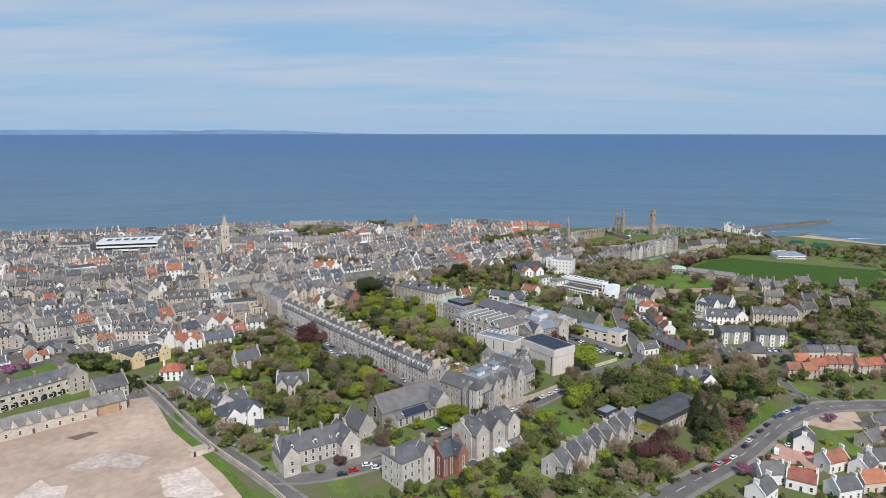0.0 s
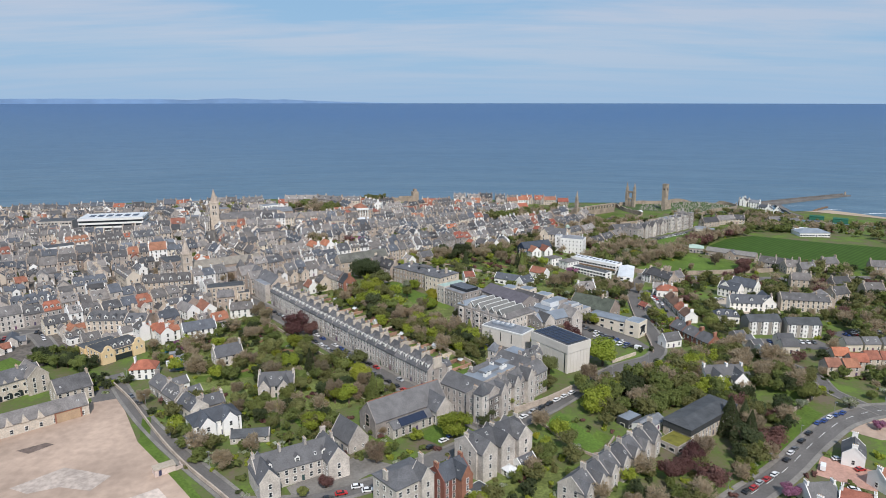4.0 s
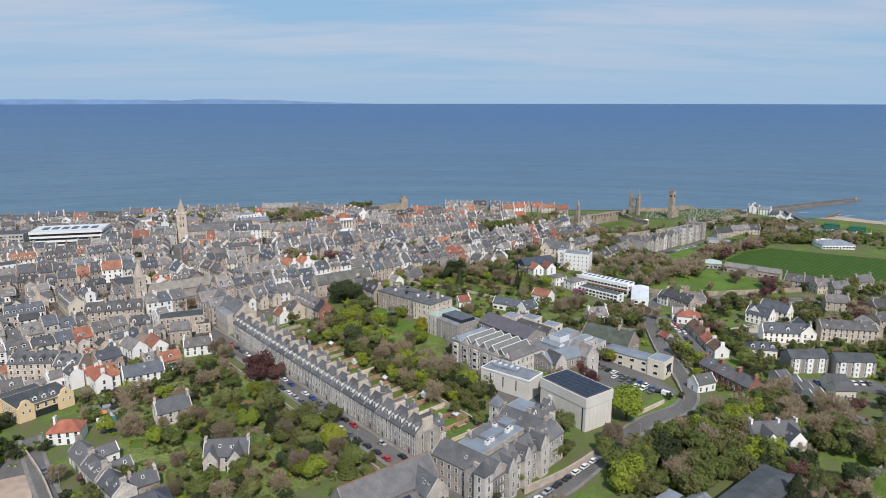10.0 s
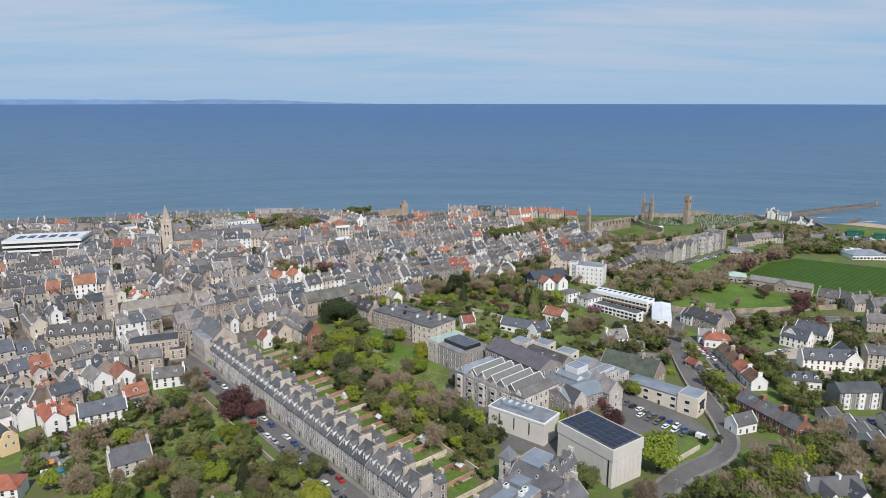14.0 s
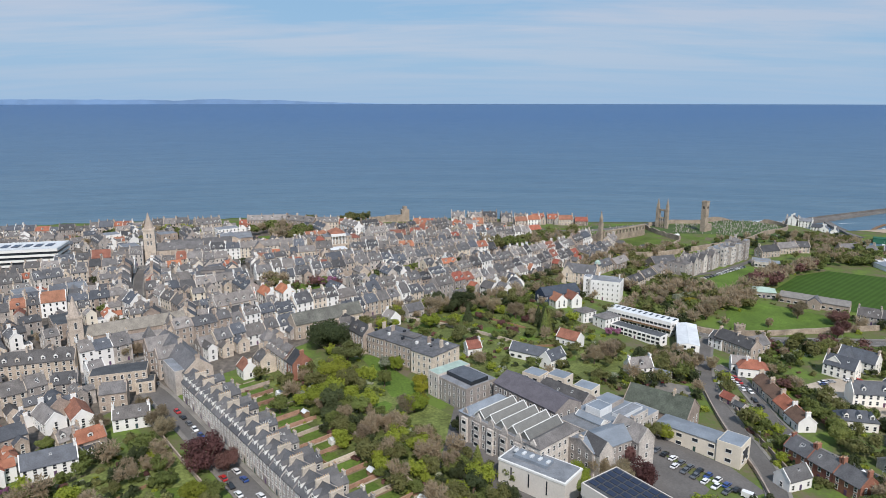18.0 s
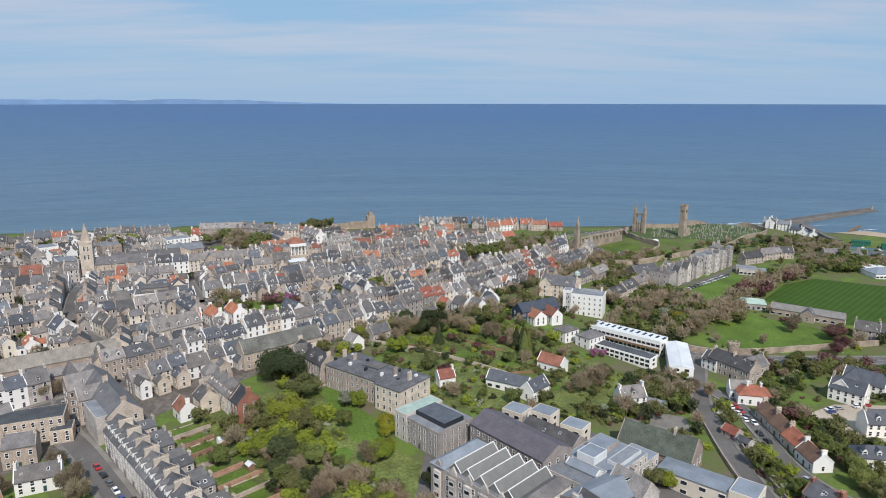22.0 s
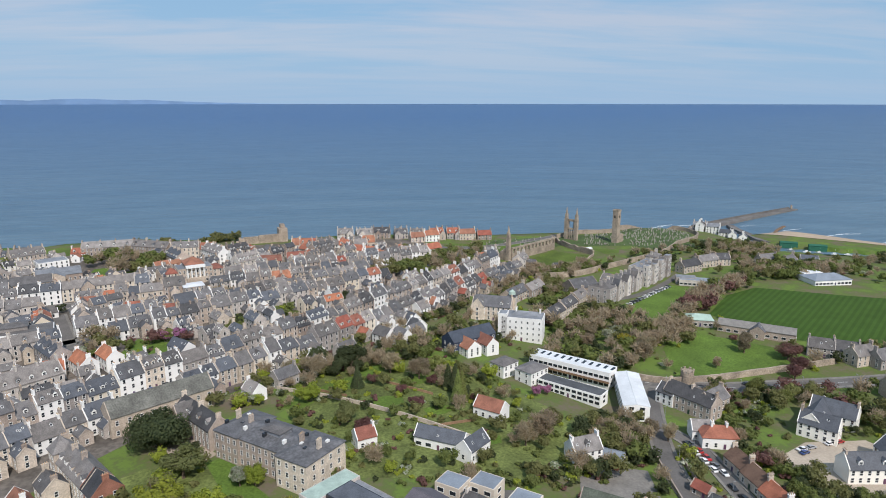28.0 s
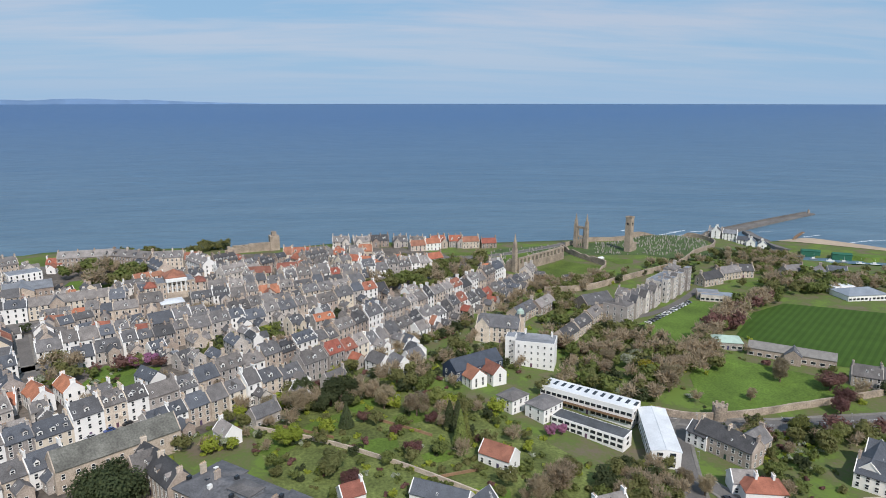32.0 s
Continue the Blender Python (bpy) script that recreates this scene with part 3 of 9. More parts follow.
def gable_roof(mb, L, W, eave, rise, over=0.35, endover=0.0, thick=0.28, mi=0):
    """One bent slab over both slopes, with a ridge roll."""
    sl = rise / (W / 2)
    a = L / 2 + endover
    y, z = W / 2 + over, eave - over * sl
    prof = [(-y, z), (0, eave + rise), (y, z), (y, z + thick), (0.2, eave + rise + thick), (0.12, eave + rise + thick + 0.16), (-0.12, eave + rise + thick + 0.16), (-0.2, eave + rise + thick), (-y, z + thick)]
    k, n = len(mb.v), len(prof)
    mb.v += [(-a, p, q + 0.02) for p, q in prof] + [(a, p, q + 0.02) for p, q in prof]
    mb.f += [(k + (i + 1) % n, k + i, k + n + i, k + n + (i + 1) % n) for i in range(n)]
    mb.f += [(k + 8, k + 7, k + 1, k + 0), (k + 7, k + 6, k + 5, k + 4, k + 1), (k + 4, k + 3, k + 2, k + 1)]
    mb.f += [(k + n, k + n + 1, k + n + 7, k + n + 8), (k + n + 1, k + n + 4, k + n + 5, k + n + 6, k + n + 7), (k + n + 1, k + n + 2, k + n + 3, k + n + 4)]
    mb.m += [mi] * (n + 6)


def hip_roof(mb, L, W, eave, rise, over=0.35, thick=0.25, mi=0):
    a, b = L / 2 + over, W / 2 + over
    r = max(0.05, L / 2 - W / 2 * 0.9)
    z0, z1 = eave - 0.12, eave + rise
    k = len(mb.v)
    mb.v += [(-a, -b, z0), (a, -b, z0), (a, b, z0), (-a, b, z0)]
    mb.v += [(-a, -b, z0 + thick), (a, -b, z0 + thick), (a, b, z0 + thick), (-a, b, z0 + thick), (-r, 0, z1), (r, 0, z1)]
    fs = [(0, 1, 5, 4), (1, 2, 6, 5), (2, 3, 7, 6), (3, 0, 4, 7), (4, 5, 9, 8), (6, 7, 8, 9), (5, 6, 9), (7, 4, 8), (3, 2, 1, 0)]
    mb.f += [tuple(k + i for i in f) for f in fs]
    mb.m += [mi] * len(fs)


def skews(mb, L, W, eave, rise, mi=0):
    """Raised stone copings on both gables."""
    for sx in (-1, 1):
        x0, x1 = sx * L / 2 - 0.18, sx * L / 2 + 0.18
        for s in (-1, 1):
            y0 = s * (W / 2 + 0.1)
            lo = [(x0, y0, eave - 0.1), (x1, y0, eave - 0.1), (x1, 0, eave + rise), (x0, 0, eave + rise)]
            mb.solid(lo, [(x, y, z + 0.5) for x, y, z in lo], mi)


def facing(a):
    """How far a side looks south, where the camera comes from. a: degrees of the wall's own turn."""
    return -math.sin(radians(a - 90))


HOUSES = []


def wing(ob, ang, dx=0.0, dy=0.0, turn=0.0, L=10.0, W=9.0, eave=6.0, rise=None, wall=None, roof=None, stacks=(), dorm=0, hip=False,
         floors=None, door=True, win="sash", spacing=3.0, ends=True, sides=True, dgable=True, z=0.0, coping=True, dwall=None, base=-3.0, flat=False, endgap=0.0, dsize=(1.8, 2.0)):
    """One roofed body of a house: walls, roof, windows, chimneys, dormers. Its ridge runs along the local x."""
    rise = W * 0.42 if rise is None else rise
    far = isinstance(ob, FarHouse)
    at = pose(dx, dy, z, 0, 0, turn)
    mb = MB()
    if hip or flat:
        mb.box(-L / 2, L / 2, -W / 2, W / 2, base, eave + (0.5 if flat else 0), 0)
    else:
        gable_body(mb, L, W, eave, rise, base)
        if coping:
            skews(mb, L, W, eave, rise)
    piece("wall", mb, wall, ob, at)
    mb = MB()
    if flat:
        mb.box(-L / 2 + 0.35, L / 2 - 0.35, -W / 2 + 0.35, W / 2 - 0.35, eave - 0.2, eave + 0.56, 0)
        rise = 0.5
    else:
        (hip_roof if hip else gable_roof)(mb, L - (0.36 if coping and not hip else 0), W, eave, rise)
    piece("roof", mb, roof, ob, at)
    sm = wall if wall in (STONE, STONE_GREY, BRICK, HARL) or wall.name.startswith("pale_grey") else STONE
    for sx in stacks:
        m = at @ Vector((sx * (L / 2 - 0.5), 0, eave + rise))
        stack(ob, m.x, m.y, m.z, sm, 1.6 if W < 8 else 2.0, R.choice((1.3, 1.7, 2.2)) if W > 6 else 1.2, 3, turn=turn)
    if roof in (SLATE, SLATE_BLUE, NEAR_SLATE) and not flat and not hip and L > 6 and dorm < 4:
        # small rooflights, and a stack on the middle of a long ridge
        tn = 0 if facing(ang + turn) >= facing(ang + turn + 180) else 180
        tip = math.degrees(math.atan2(rise, W / 2))
        for k in range(R2.choice((0, 0, 1, 1, 2, 3))):
            u, v = R2.uniform(-L / 2 + 1.2, L / 2 - 1.2), R2.uniform(0.3, 0.7)
            piece("rooflight", SKYLIGHT[R2.randrange(2)], [FRAME, GLASS], ob, at @ pose(0, 0, 0, 0, 0, tn) @ pose(u, -W / 2 * (1 - v), eave + rise * v + 0.36, tip, 0, 0))
        if far and L > 9 and R2.random() < 0.5:
            m = at @ Vector((R2.uniform(-0.3, 0.3) * L, 0, eave + rise))
            stack(ob, m.x, m.y, m.z, STONE, 1.6, 1.3, 3, turn=turn)
    floors = floors or max(1, int(round((eave - 0.4) / 3.0)))
    fh = (eave - 0.3) / floors
    tw = ang + turn
    todo = []
    if sides:
        if facing(tw) > -0.3:
            todo.append((L - endgap, 0, -W / 2, 0))
        if facing(tw + 180) > -0.3:
            todo.append((L - endgap, 0, W / 2, 180))
    if ends:
        if facing(tw + 90) > 0.08:
            todo.append((W * 0.85, L / 2, 0, 90))
        if facing(tw + 270) > 0.08:
            todo.append((W * 0.85, -L / 2, 0, 270))
    unit = WIN_FAR if far else WINDOWS[win]
    hh = 1.75 if win == "sash" else 1.15 if win == "small" else 1.4 if win == "wide" else 3.2
    done = not door
    joined = None if far or math.hypot(ob.location.x - 5, ob.location.y - 300) < 192 else MB()
    for ln, ox, oy, tn in todo:
        n = max(1, int(ln / (spacing if tn in (0, 180) else 3.6)))
        for fl in range(floors):
            for i in range(n):
                x = (i + 0.5) * ln / n - ln / 2
                zz = min(fl * fh + 0.9, eave - hh - 0.25)
                mm = at @ pose(ox, oy, 0, 0, 0, tn) @ Matrix.Translation((x, -0.01, zz))
                if not done and fl == 0 and i == n // 2:
                    done = True
                    piece("door", DOOR, DOORM, ob, at @ pose(ox, oy, 0, 0, 0, tn) @ Matrix.Translation((x, -0.01, 0.15)))
                    continue
                if joined is None:
                    piece("window", unit, [FRAME, GLASS], ob, mm)
                else:
                    append(joined, unit, mm)
    if joined is not None and joined.f:
        tagged(part("far_glazing", joined, [FRAME, GLASS], ob), "rows of small white-framed windows", kind="stuff")
    if dorm:
        tn = 0 if facing(tw) >= facing(tw + 180) else 180
        s = -1 if tn == 0 else 1
        for i in range(dorm):
            x = (i + 0.5) * L / dorm - L / 2
            m = at @ Vector((x, s * (W / 2 - 1.0), eave + rise / (W / 2) * 1.0 - 0.3))
            dormer(ob, m.x, m.y, m.z, turn + tn, dwall or R2.choice((LEAD, FRAME, wall, FRAME)), roof, dsize[0], dsize[1], gable=dgable)


WORDS = {"pale_ashlar": "pale ashlar", "sandstone": "buff stone", "grey_stone": "grey stone", "white_harling": "white-harled", "cream_render": "cream-rendered", "red_brick": "red-brick"}
ROOF_WORDS = {"grey_slate": "a grey slate roof", "dark_grey_slate": "a dark grey slate roof", "blue_slate": "a dark blue slate roof", "red_pantile": "a red pantile roof", "dark_felt_roof": "a dark felt roof"}


def house(x, y, ang, L=10.0, W=9.0, eave=6.0, rise=None, wall=None, roof=None, name="house", label="", group="", stacks=(-1, 1), dorm=0, far=False, category="house", z=None, **kw):
    wall, roof = wall or STONE, roof or SLATE
    HOUSES.append((x, y, math.hypot(L, W) / 2))
    extra = " and dormers" if dorm else " and chimneys" if stacks else ""
    label = label or "%s %s with %s%s" % (WORDS.get(wall.name, "rendered"), name.replace("_", " "), ROOF_WORDS.get(roof.name, "a grey metal roof"), extra)
    if far:
        ob = FarHouse(pose(x, y, gz(x, y), 0, 0, ang), R.random(), name, label)
    else:
        ob = thing(name, x, y, ang, label, category, group, z)
    wing(ob, ang, 0, 0, 0, L, W, eave, rise, wall, roof, stacks, dorm, **kw)
    return ob


def compound(name, x, y, ang, label, radius, wings, category="building", z=None, group=""):
    """A building of several wings, each given as the keywords of wing()."""
    ob = thing(name, x, y, ang, label, category, group, z)
    HOUSES.append((x, y, radius))
    for kw in wings:
        wing(ob, ang, **kw)
    return ob


FAR_OWN = 240


def close_far():
    FAR.sort(key=lambda h: math.hypot(h.m.translation.x, h.m.translation.y - 300))
    for h in FAR[:FAR_OWN]:
        tagged(part(h.name, h.mb, h.mats, None, m=h.m), h.label, "house", "old town houses")
    rest, mats, tone = MB(), [], []
    for h in FAR[FAR_OWN:]:
        mats += [k for k in h.mats if k not in mats]
        append(rest, h.mb, h.m, [mats.index(k) for k in h.mats])
        tone += [h.tone] * len(h.mb.f)
    me = rest.mesh("distant_house_rows", mats)
    me.attributes.new("tone", "FLOAT", "FACE").data.foreach_set("value", tone)
    tagged(new("distant_house_rows", me), "crowded rows of old stone town houses with slate and red roofs", "houses", kind="stuff")


# ---- trees ----
def crown_mesh(name, kind, h, r, trunk, seed, n, leaf, lobes=16, squash=1.0, cone=False, sparse=0.0):
    """A crown of many small leaf clumps, spread through uneven boughs from the skin to the inside."""
    g = np.random.RandomState(seed)
    mid = np.array((0, 0, trunk + (h - trunk) * 0.4))
    if cone:
        t = g.uniform(0, 1, n) ** 1.5
        tier = 0.86 + 0.22 * np.abs(np.sin(t * 34 + g.uniform(0, 0.6, n)))
        rr = r * (1 - t) * g.uniform(0.55, 1.0, n) ** 0.5 * tier + 0.12
        a = g.uniform(0, math.tau, n)
        p = np.stack((rr * np.cos(a), rr * np.sin(a), trunk + (h - trunk) * t), 1)
        o = np.stack((np.cos(a), np.sin(a), np.full(n, 0.5)), 1)
    else:
        a, q = g.uniform(0, math.tau, lobes), np.sqrt(g.uniform(0.0, 1.0, lobes)) * 0.72 * r
        tall = (h - trunk) / 2
        zc = trunk + tall * (0.78 + g.uniform(-0.5, 0.62, lobes) * np.sqrt(np.maximum(0.05, 1 - (q / (0.95 * r)) ** 2)))
        cr = r * g.uniform(0.26, 0.46, lobes)
        cen = np.stack((q * np.cos(a), q * np.sin(a), zc), 1)
        pick_ = g.choice(lobes, n, p=cr ** 2 / (cr ** 2).sum())
        d = g.normal(size=(n, 3)); d /= np.linalg.norm(d, axis=1, keepdims=True)
        k = cr[pick_] * g.uniform(0.12 if sparse else 0.2, 1.0, n) ** 0.5
        p = cen[pick_] + d * k[:, None] * np.array((1, 1, squash * max(0.7, tall / r)))
        p[:, 2] = np.maximum(p[:, 2], trunk * 0.55)
        o = d + (p - mid) / r
    o = o / (np.linalg.norm(o, axis=1, keepdims=True) + 1e-6) + g.normal(size=(n, 3)) * 0.5 + np.array((0, 0, 0.35))
    o /= np.linalg.norm(o, axis=1, keepdims=True)
    u = np.cross(o, g.normal(size=(n, 3))); u /= np.linalg.norm(u, axis=1, keepdims=True) + 1e-6
    w = np.cross(o, u)
    z = (leaf * g.uniform(0.55, 1.4, n))[:, None]
    if sparse:
        q3 = np.stack((p - w * z * 0.13, p + w * z * 0.13, p + (o * 0.7 + u * 0.6 + np.array((0, 0, 0.2))) * z * 1.25), 1)
    else:
        q3 = np.stack((p - u * z * 0.55 - w * z * 0.35, p + u * z * 0.5 - w * z * 0.4, p + w * z * 0.6 + o * z * 0.1), 1)
    me = bpy.data.meshes.new("crown")
    me.from_pydata(q3.reshape(-1, 3).tolist(), [], np.arange(3 * n).reshape(-1, 3).tolist())
    me.materials.append(LEAVES[kind])
    return me


def trunk_mesh(h, r, trunk, seed, limbs=6):
    g = random.Random(seed)
    mb = MB()
    mb.tube(0, 0, -0.6, trunk + (h - trunk) * 0.35, r * 0.075 + 0.08, r * 0.04 + 0.03, 7)
    for i in range(limbs):
        a = g.uniform(0, math.tau)
        z0 = trunk * g.uniform(0.7, 1.2)
        z1 = trunk + (h - trunk) * g.uniform(0.4, 0.85)
        q = r * g.uniform(0.35, 0.75)
        e = Vector((q * math.cos(a), q * math.sin(a), z1))
        s = Vector((0, 0, z0))
        side = Vector((-math.sin(a), math.cos(a), 0))
        up = side.cross(e - s).normalized()
        w0, w1 = r * 0.035 + 0.04, 0.03
        mb.solid([s + side * w0, s + up * w0, s - side * w0, s - up * w0], [e + side * w1, e + up * w1, e - side * w1, e - up * w1])
    return mb.mesh("tree", TRUNK)


PROTO = {}


def proto(key, kind, label, h, r, trunk, n, leaf, count=3, **kw):
    PROTO[key] = [(trunk_mesh(h, r, trunk, 50 + i + len(key)), crown_mesh("crown", kind, h, r, trunk, 17 * i + len(key) * 3, n, leaf, **kw), h, r, label) for i in range(count)]


proto("green", "green", "broad tree in fresh green spring leaf", 10, 4.6, 2.0, 4300, 0.47)
proto("olive", "olive", "broad tree with thin olive-brown young leaf", 11, 5.0, 2.4, 4000, 0.46)
proto("bright", "bright", "rounded tree in bright yellow-green leaf", 10, 5.0, 1.8, 4600, 0.48)
proto("bare", "bare", "leafless brown tree with fine budding twigs", 11, 4.8, 2.2, 4200, 0.72, sparse=1.0)
proto("dark", "dark", "dense dark evergreen tree", 9, 4.2, 1.0, 4200, 0.44)
proto("oak", "dark", "great round dark evergreen oak with a dense crown", 15, 11.5, 1.2, 16000, 0.66, count=1, lobes=46)
proto("copper", "copper", "copper beech with dark red-purple leaf", 12, 6.2, 1.8, 5000, 0.5, lobes=20)
proto("pink", "pink", "cherry tree covered in pink blossom", 6.5, 3.8, 1.6, 2400, 0.44)
proto("white", "white", "small tree with white blossom", 6, 3.2, 1.5, 2000, 0.4)
proto("yellow", "yellow", "rounded tree in vivid yellow leaf", 8, 3.8, 1.4, 2600, 0.42)
proto("cone", "green", "narrow conifer with light green needles", 12, 3.2, 0.6, 3000, 0.46, count=2, cone=True)
proto("spruce", "dark", "broad dark green spruce with drooping boughs", 15, 5.2, 0.8, 4200, 0.55, count=2, cone=True)
proto("cypress", "dark", "narrow dark green conifer", 10, 2.4, 0.5, 2200, 0.42, count=2, cone=True)


GROVE = {}
TREES = [0, 0]


def mesh_arrays(me, thin=1, grow=1.0):
    """Corner points of a mesh's faces; thin: keep one face of so many, each grown about its middle."""
    co = np.empty(len(me.vertices) * 3); me.vertices.foreach_get("co", co); co = co.reshape(-1, 3)
    n = len(me.polygons[0].vertices)
    q = co.reshape(-1, n, 3)[::thin]
    c = q.mean(1, keepdims=True)
    return c + (q - c) * grow


def into_grove(me, m, thin, grow):
    key = me.materials[0].name
    q = mesh_arrays(me, thin, grow)
    a = np.array(m)
    q = q @ a[:3, :3].T + a[:3, 3]
    GROVE.setdefault((key, q.shape[1]), []).append(q)


def close_groves():
    for (key, n), blocks in GROVE.items():
        q = np.concatenate(blocks).reshape(-1, 3)
        me = bpy.data.meshes.new("far_foliage")
        me.from_pydata(q.tolist(), [], np.arange(len(q)).reshape(-1, n).tolist())
        me.materials.append(bpy.data.materials[key])
        tagged(new("far_foliage", me), "mass of tree and shrub crowns, %s" % key.replace("_", " "), "foliage", kind="stuff")


def tree(key, x, y, h=None, r=None, group="", label="", z=None, keep=True):
    k = PROTO[key][R.randrange(len(PROTO[key]))]
    hh = h or k[2] * R.uniform(0.75, 1.15)
    rr = r or k[3] * hh / k[2] * R.uniform(0.9, 1.2)
    m = pose(x, y, gz(x, y) if z is None else z, 0, 0, R.uniform(0, 360)) @ Matrix.Diagonal((rr / k[3], rr / k[3], hh / k[2], 1))
    if not keep and (TREES[0] >= 225 or math.hypot(x - 20, y - 300) > 230):
        q = math.hypot(x - 20, y - 300)
        return into_grove(k[1], m, 3, 1.4) if q < 170 else into_grove(k[1], m, 6, 1.85) if q < 290 else into_grove(k[1], m, 15, 2.75)
    TREES[0] += 1
    ob = part("tree", k[0], None, None, m=m)
    tagged(ob, label or k[4], "tree", group)
    part("crown", k[1], None, ob)
    return ob


SHRUB = [crown_mesh("shrub", kd, 2.4, 1.6, 0.0, 300 + i, 460, 0.42, lobes=6) for i, kd in enumerate(("green", "dark", "olive", "bright", "copper", "white"))]


def shrub(x, y, kd=None, s=1.0):
    i = R.choice((0, 0, 0, 1, 2, 2, 3, 3, 4, 5)) if kd is None else kd
    words = ("green", "dark green", "olive-brown", "bright green", "purple-leaved", "white-flowering")[i]
    sz = s * R.uniform(0.7, 1.5)
    if TREES[1] >= 280 or math.hypot(x - 20, y - 300) > 230:
        return into_grove(SHRUB[i], pose(x, y, gz(x, y) - 0.2, 0, 0, R.uniform(0, 360)) @ Matrix.Diagonal((sz, sz, sz * R.uniform(0.7, 1.1), 1)), 4, 1.75)
    TREES[1] += 1
    return tagged(part("shrub", SHRUB[i], None, None, m=pose(x, y, gz(x, y) - 0.2, 0, 0, R.uniform(0, 360)) @ Matrix.Diagonal((sz, sz, sz * R.uniform(0.7, 1.1), 1))),
                  "rounded %s garden shrub in spring" % words, "shrub", "garden shrubs")


def inside(x, y, poly):
    c, j = False, len(poly) - 1
    for i in range(len(poly)):
        (xi, yi), (xj, yj) = poly[i], poly[j]
        if (yi > y) != (yj > y) and x < (xj - xi) * (y - yi) / (yj - yi) + xi:
            c = not c
        j = i
    return c


def free(x, y, r):
    for hx, hy, hr in HOUSES:
        if (hx - x) ** 2 + (hy - y) ** 2 < (hr * 0.8 + r) ** 2:
            return False
    for line, w in ROADS:
        for p in line[::2]:
            if (p.x - x) ** 2 + (p.y - y) ** 2 < (w + r) ** 2:
                return False
    return True


def wood(poly, n, kinds, lo=0.7, hi=1.1, gap=3.0, shrubs=0, group=""):
    n, lo, hi, gap, shrubs = int(n * 1.5), lo * 1.1, hi * 1.15, gap * 0.82, int(shrubs * 1.6)
    xs, ys = [p[0] for p in poly], [p[1] for p in poly]
    made = []
    tries = 0
    while len(made) < n and tries < n * 12:
        tries += 1
        x, y = R.uniform(min(xs), max(xs)), R.uniform(min(ys), max(ys))
        if not inside(x, y, poly) or not free(x, y, 1.5) or any((x - a) ** 2 + (y - b) ** 2 < gap * gap for a, b in made):
            continue
        key = R.choice(kinds)
        tree(key, x, y, PROTO[key][0][2] * R.uniform(lo, hi), group=group, keep=False)
        made.append((x, y))
    k = tries = 0
    while k < shrubs and tries < shrubs * 8:
        tries += 1
        x, y = R.uniform(min(xs), max(xs)), R.uniform(min(ys), max(ys))
        if inside(x, y, poly) and free(x, y, 0.5):
            shrub(x, y)
            k += 1

# ---- the large structure ----
build_ground()
build_sea()


def build_headland():
    """Low hills across the bay, on the far horizon."""
    mb = MB()
    n = 60
    prev = None
    for i in range(n + 1):
        a = radians(92 + 46 * i / n)
        h = 46 * ss(i / 22) * (0.75 + 0.25 * noise.noise((i * 0.21, 3.1, 0))) + 6 * noise.noise((i * 0.9, 0.4, 0)) * ss(i / 22)
        c, s = math.cos(a), math.sin(a)
        q = [(4590 * c, 150 + 4590 * s, 60), (4600 * c, 150 + 4600 * s, 109 + max(0.0, h) * 0.85), (4640 * c, 150 + 4640 * s, 109 + max(0.0, h) * 0.75)]
        if prev:
            for k in (0, 1):
                mb.face([prev[k], q[k], q[k + 1], prev[k + 1]])
        prev = q
    # The haze of distance is put into the hills' flat blue colour.
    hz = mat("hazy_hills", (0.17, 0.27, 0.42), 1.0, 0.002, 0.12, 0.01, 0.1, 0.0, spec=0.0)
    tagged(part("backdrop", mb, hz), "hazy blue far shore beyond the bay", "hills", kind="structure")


build_headland()
TOWN = ((-640, 560), (-330, 330), (-262, 300), (-215, 345), (-165, 395), (-145, 440), (-100, 490), (-50, 555), (0, 600), (60, 680), (110, 745), (140, 790), (120, 850), (60, 890), (-50, 880), (-180, 870), (-300, 850), (-640, 790))
drape("pavement", TOWN, 0.06, YARD, "grey yards and lanes between the town houses", "pavement")
SOUTH = road(((-414, 228), (-334, 315), (-264, 384), (-150, 497), (-97, 545), (-35, 599), (21, 650), (86, 719), (138, 778)), 9.0, 2.5)
MARKET = road(((-460, 460), (-380, 505), (-222, 590), (-150, 634), (-90, 668), (30, 744)), 7.0, 2.0, False)
NORTH = road(((-560, 575), (-420, 622), (-235, 686), (-110, 728), (50, 783), (128, 808)), 9.0, 2.5)
SCORES = road(((-560, 770), (-420, 805), (-250, 850), (-60, 852), (60, 850), (150, 862), (250, 915)), 6.0, 1.5, False)
QUEENS = road(((20, 286), (-15.7, 322.8), (-69, 385), (-122.2, 447.3), (-143, 470), (-156, 500)), 8.0, 1.8, False)
CHURCH_ST = road(((-152, 507), (-168, 560), (-205, 600), (-240, 680)), 6.0, 1.5, False)
COLLEGE_ST = road(((-136, 628), (-166, 690)), 6.0, 1.5, False)
GREY = road(((-24, 252), (33, 300), (60, 330), (84, 358), (109, 378), (119, 404), (122, 446), (128, 490), (146, 540), (158, 556)), 6.6, 1.4, False)
ABBEY = road(((150, 560), (182, 549), (215, 546), (300, 545), (420, 560)), 8.0, 2.0)
PENDS = road(((140, 510), (145, 494), (143, 469), (142, 436), (156, 405), (184, 362), (184, 340), (196, 320)), 5.6, 1.2, False)
LOWER = road(((70, 220), (103, 251), (128, 273), (156, 299), (181, 317), (215, 325), (330, 330)), 8.5, 2.0)
SITE_RD = road(((10, 160), (-71, 238), (-97, 262), (-124, 289), (-150, 320), (-166, 342)), 5.4, 1.4, False)
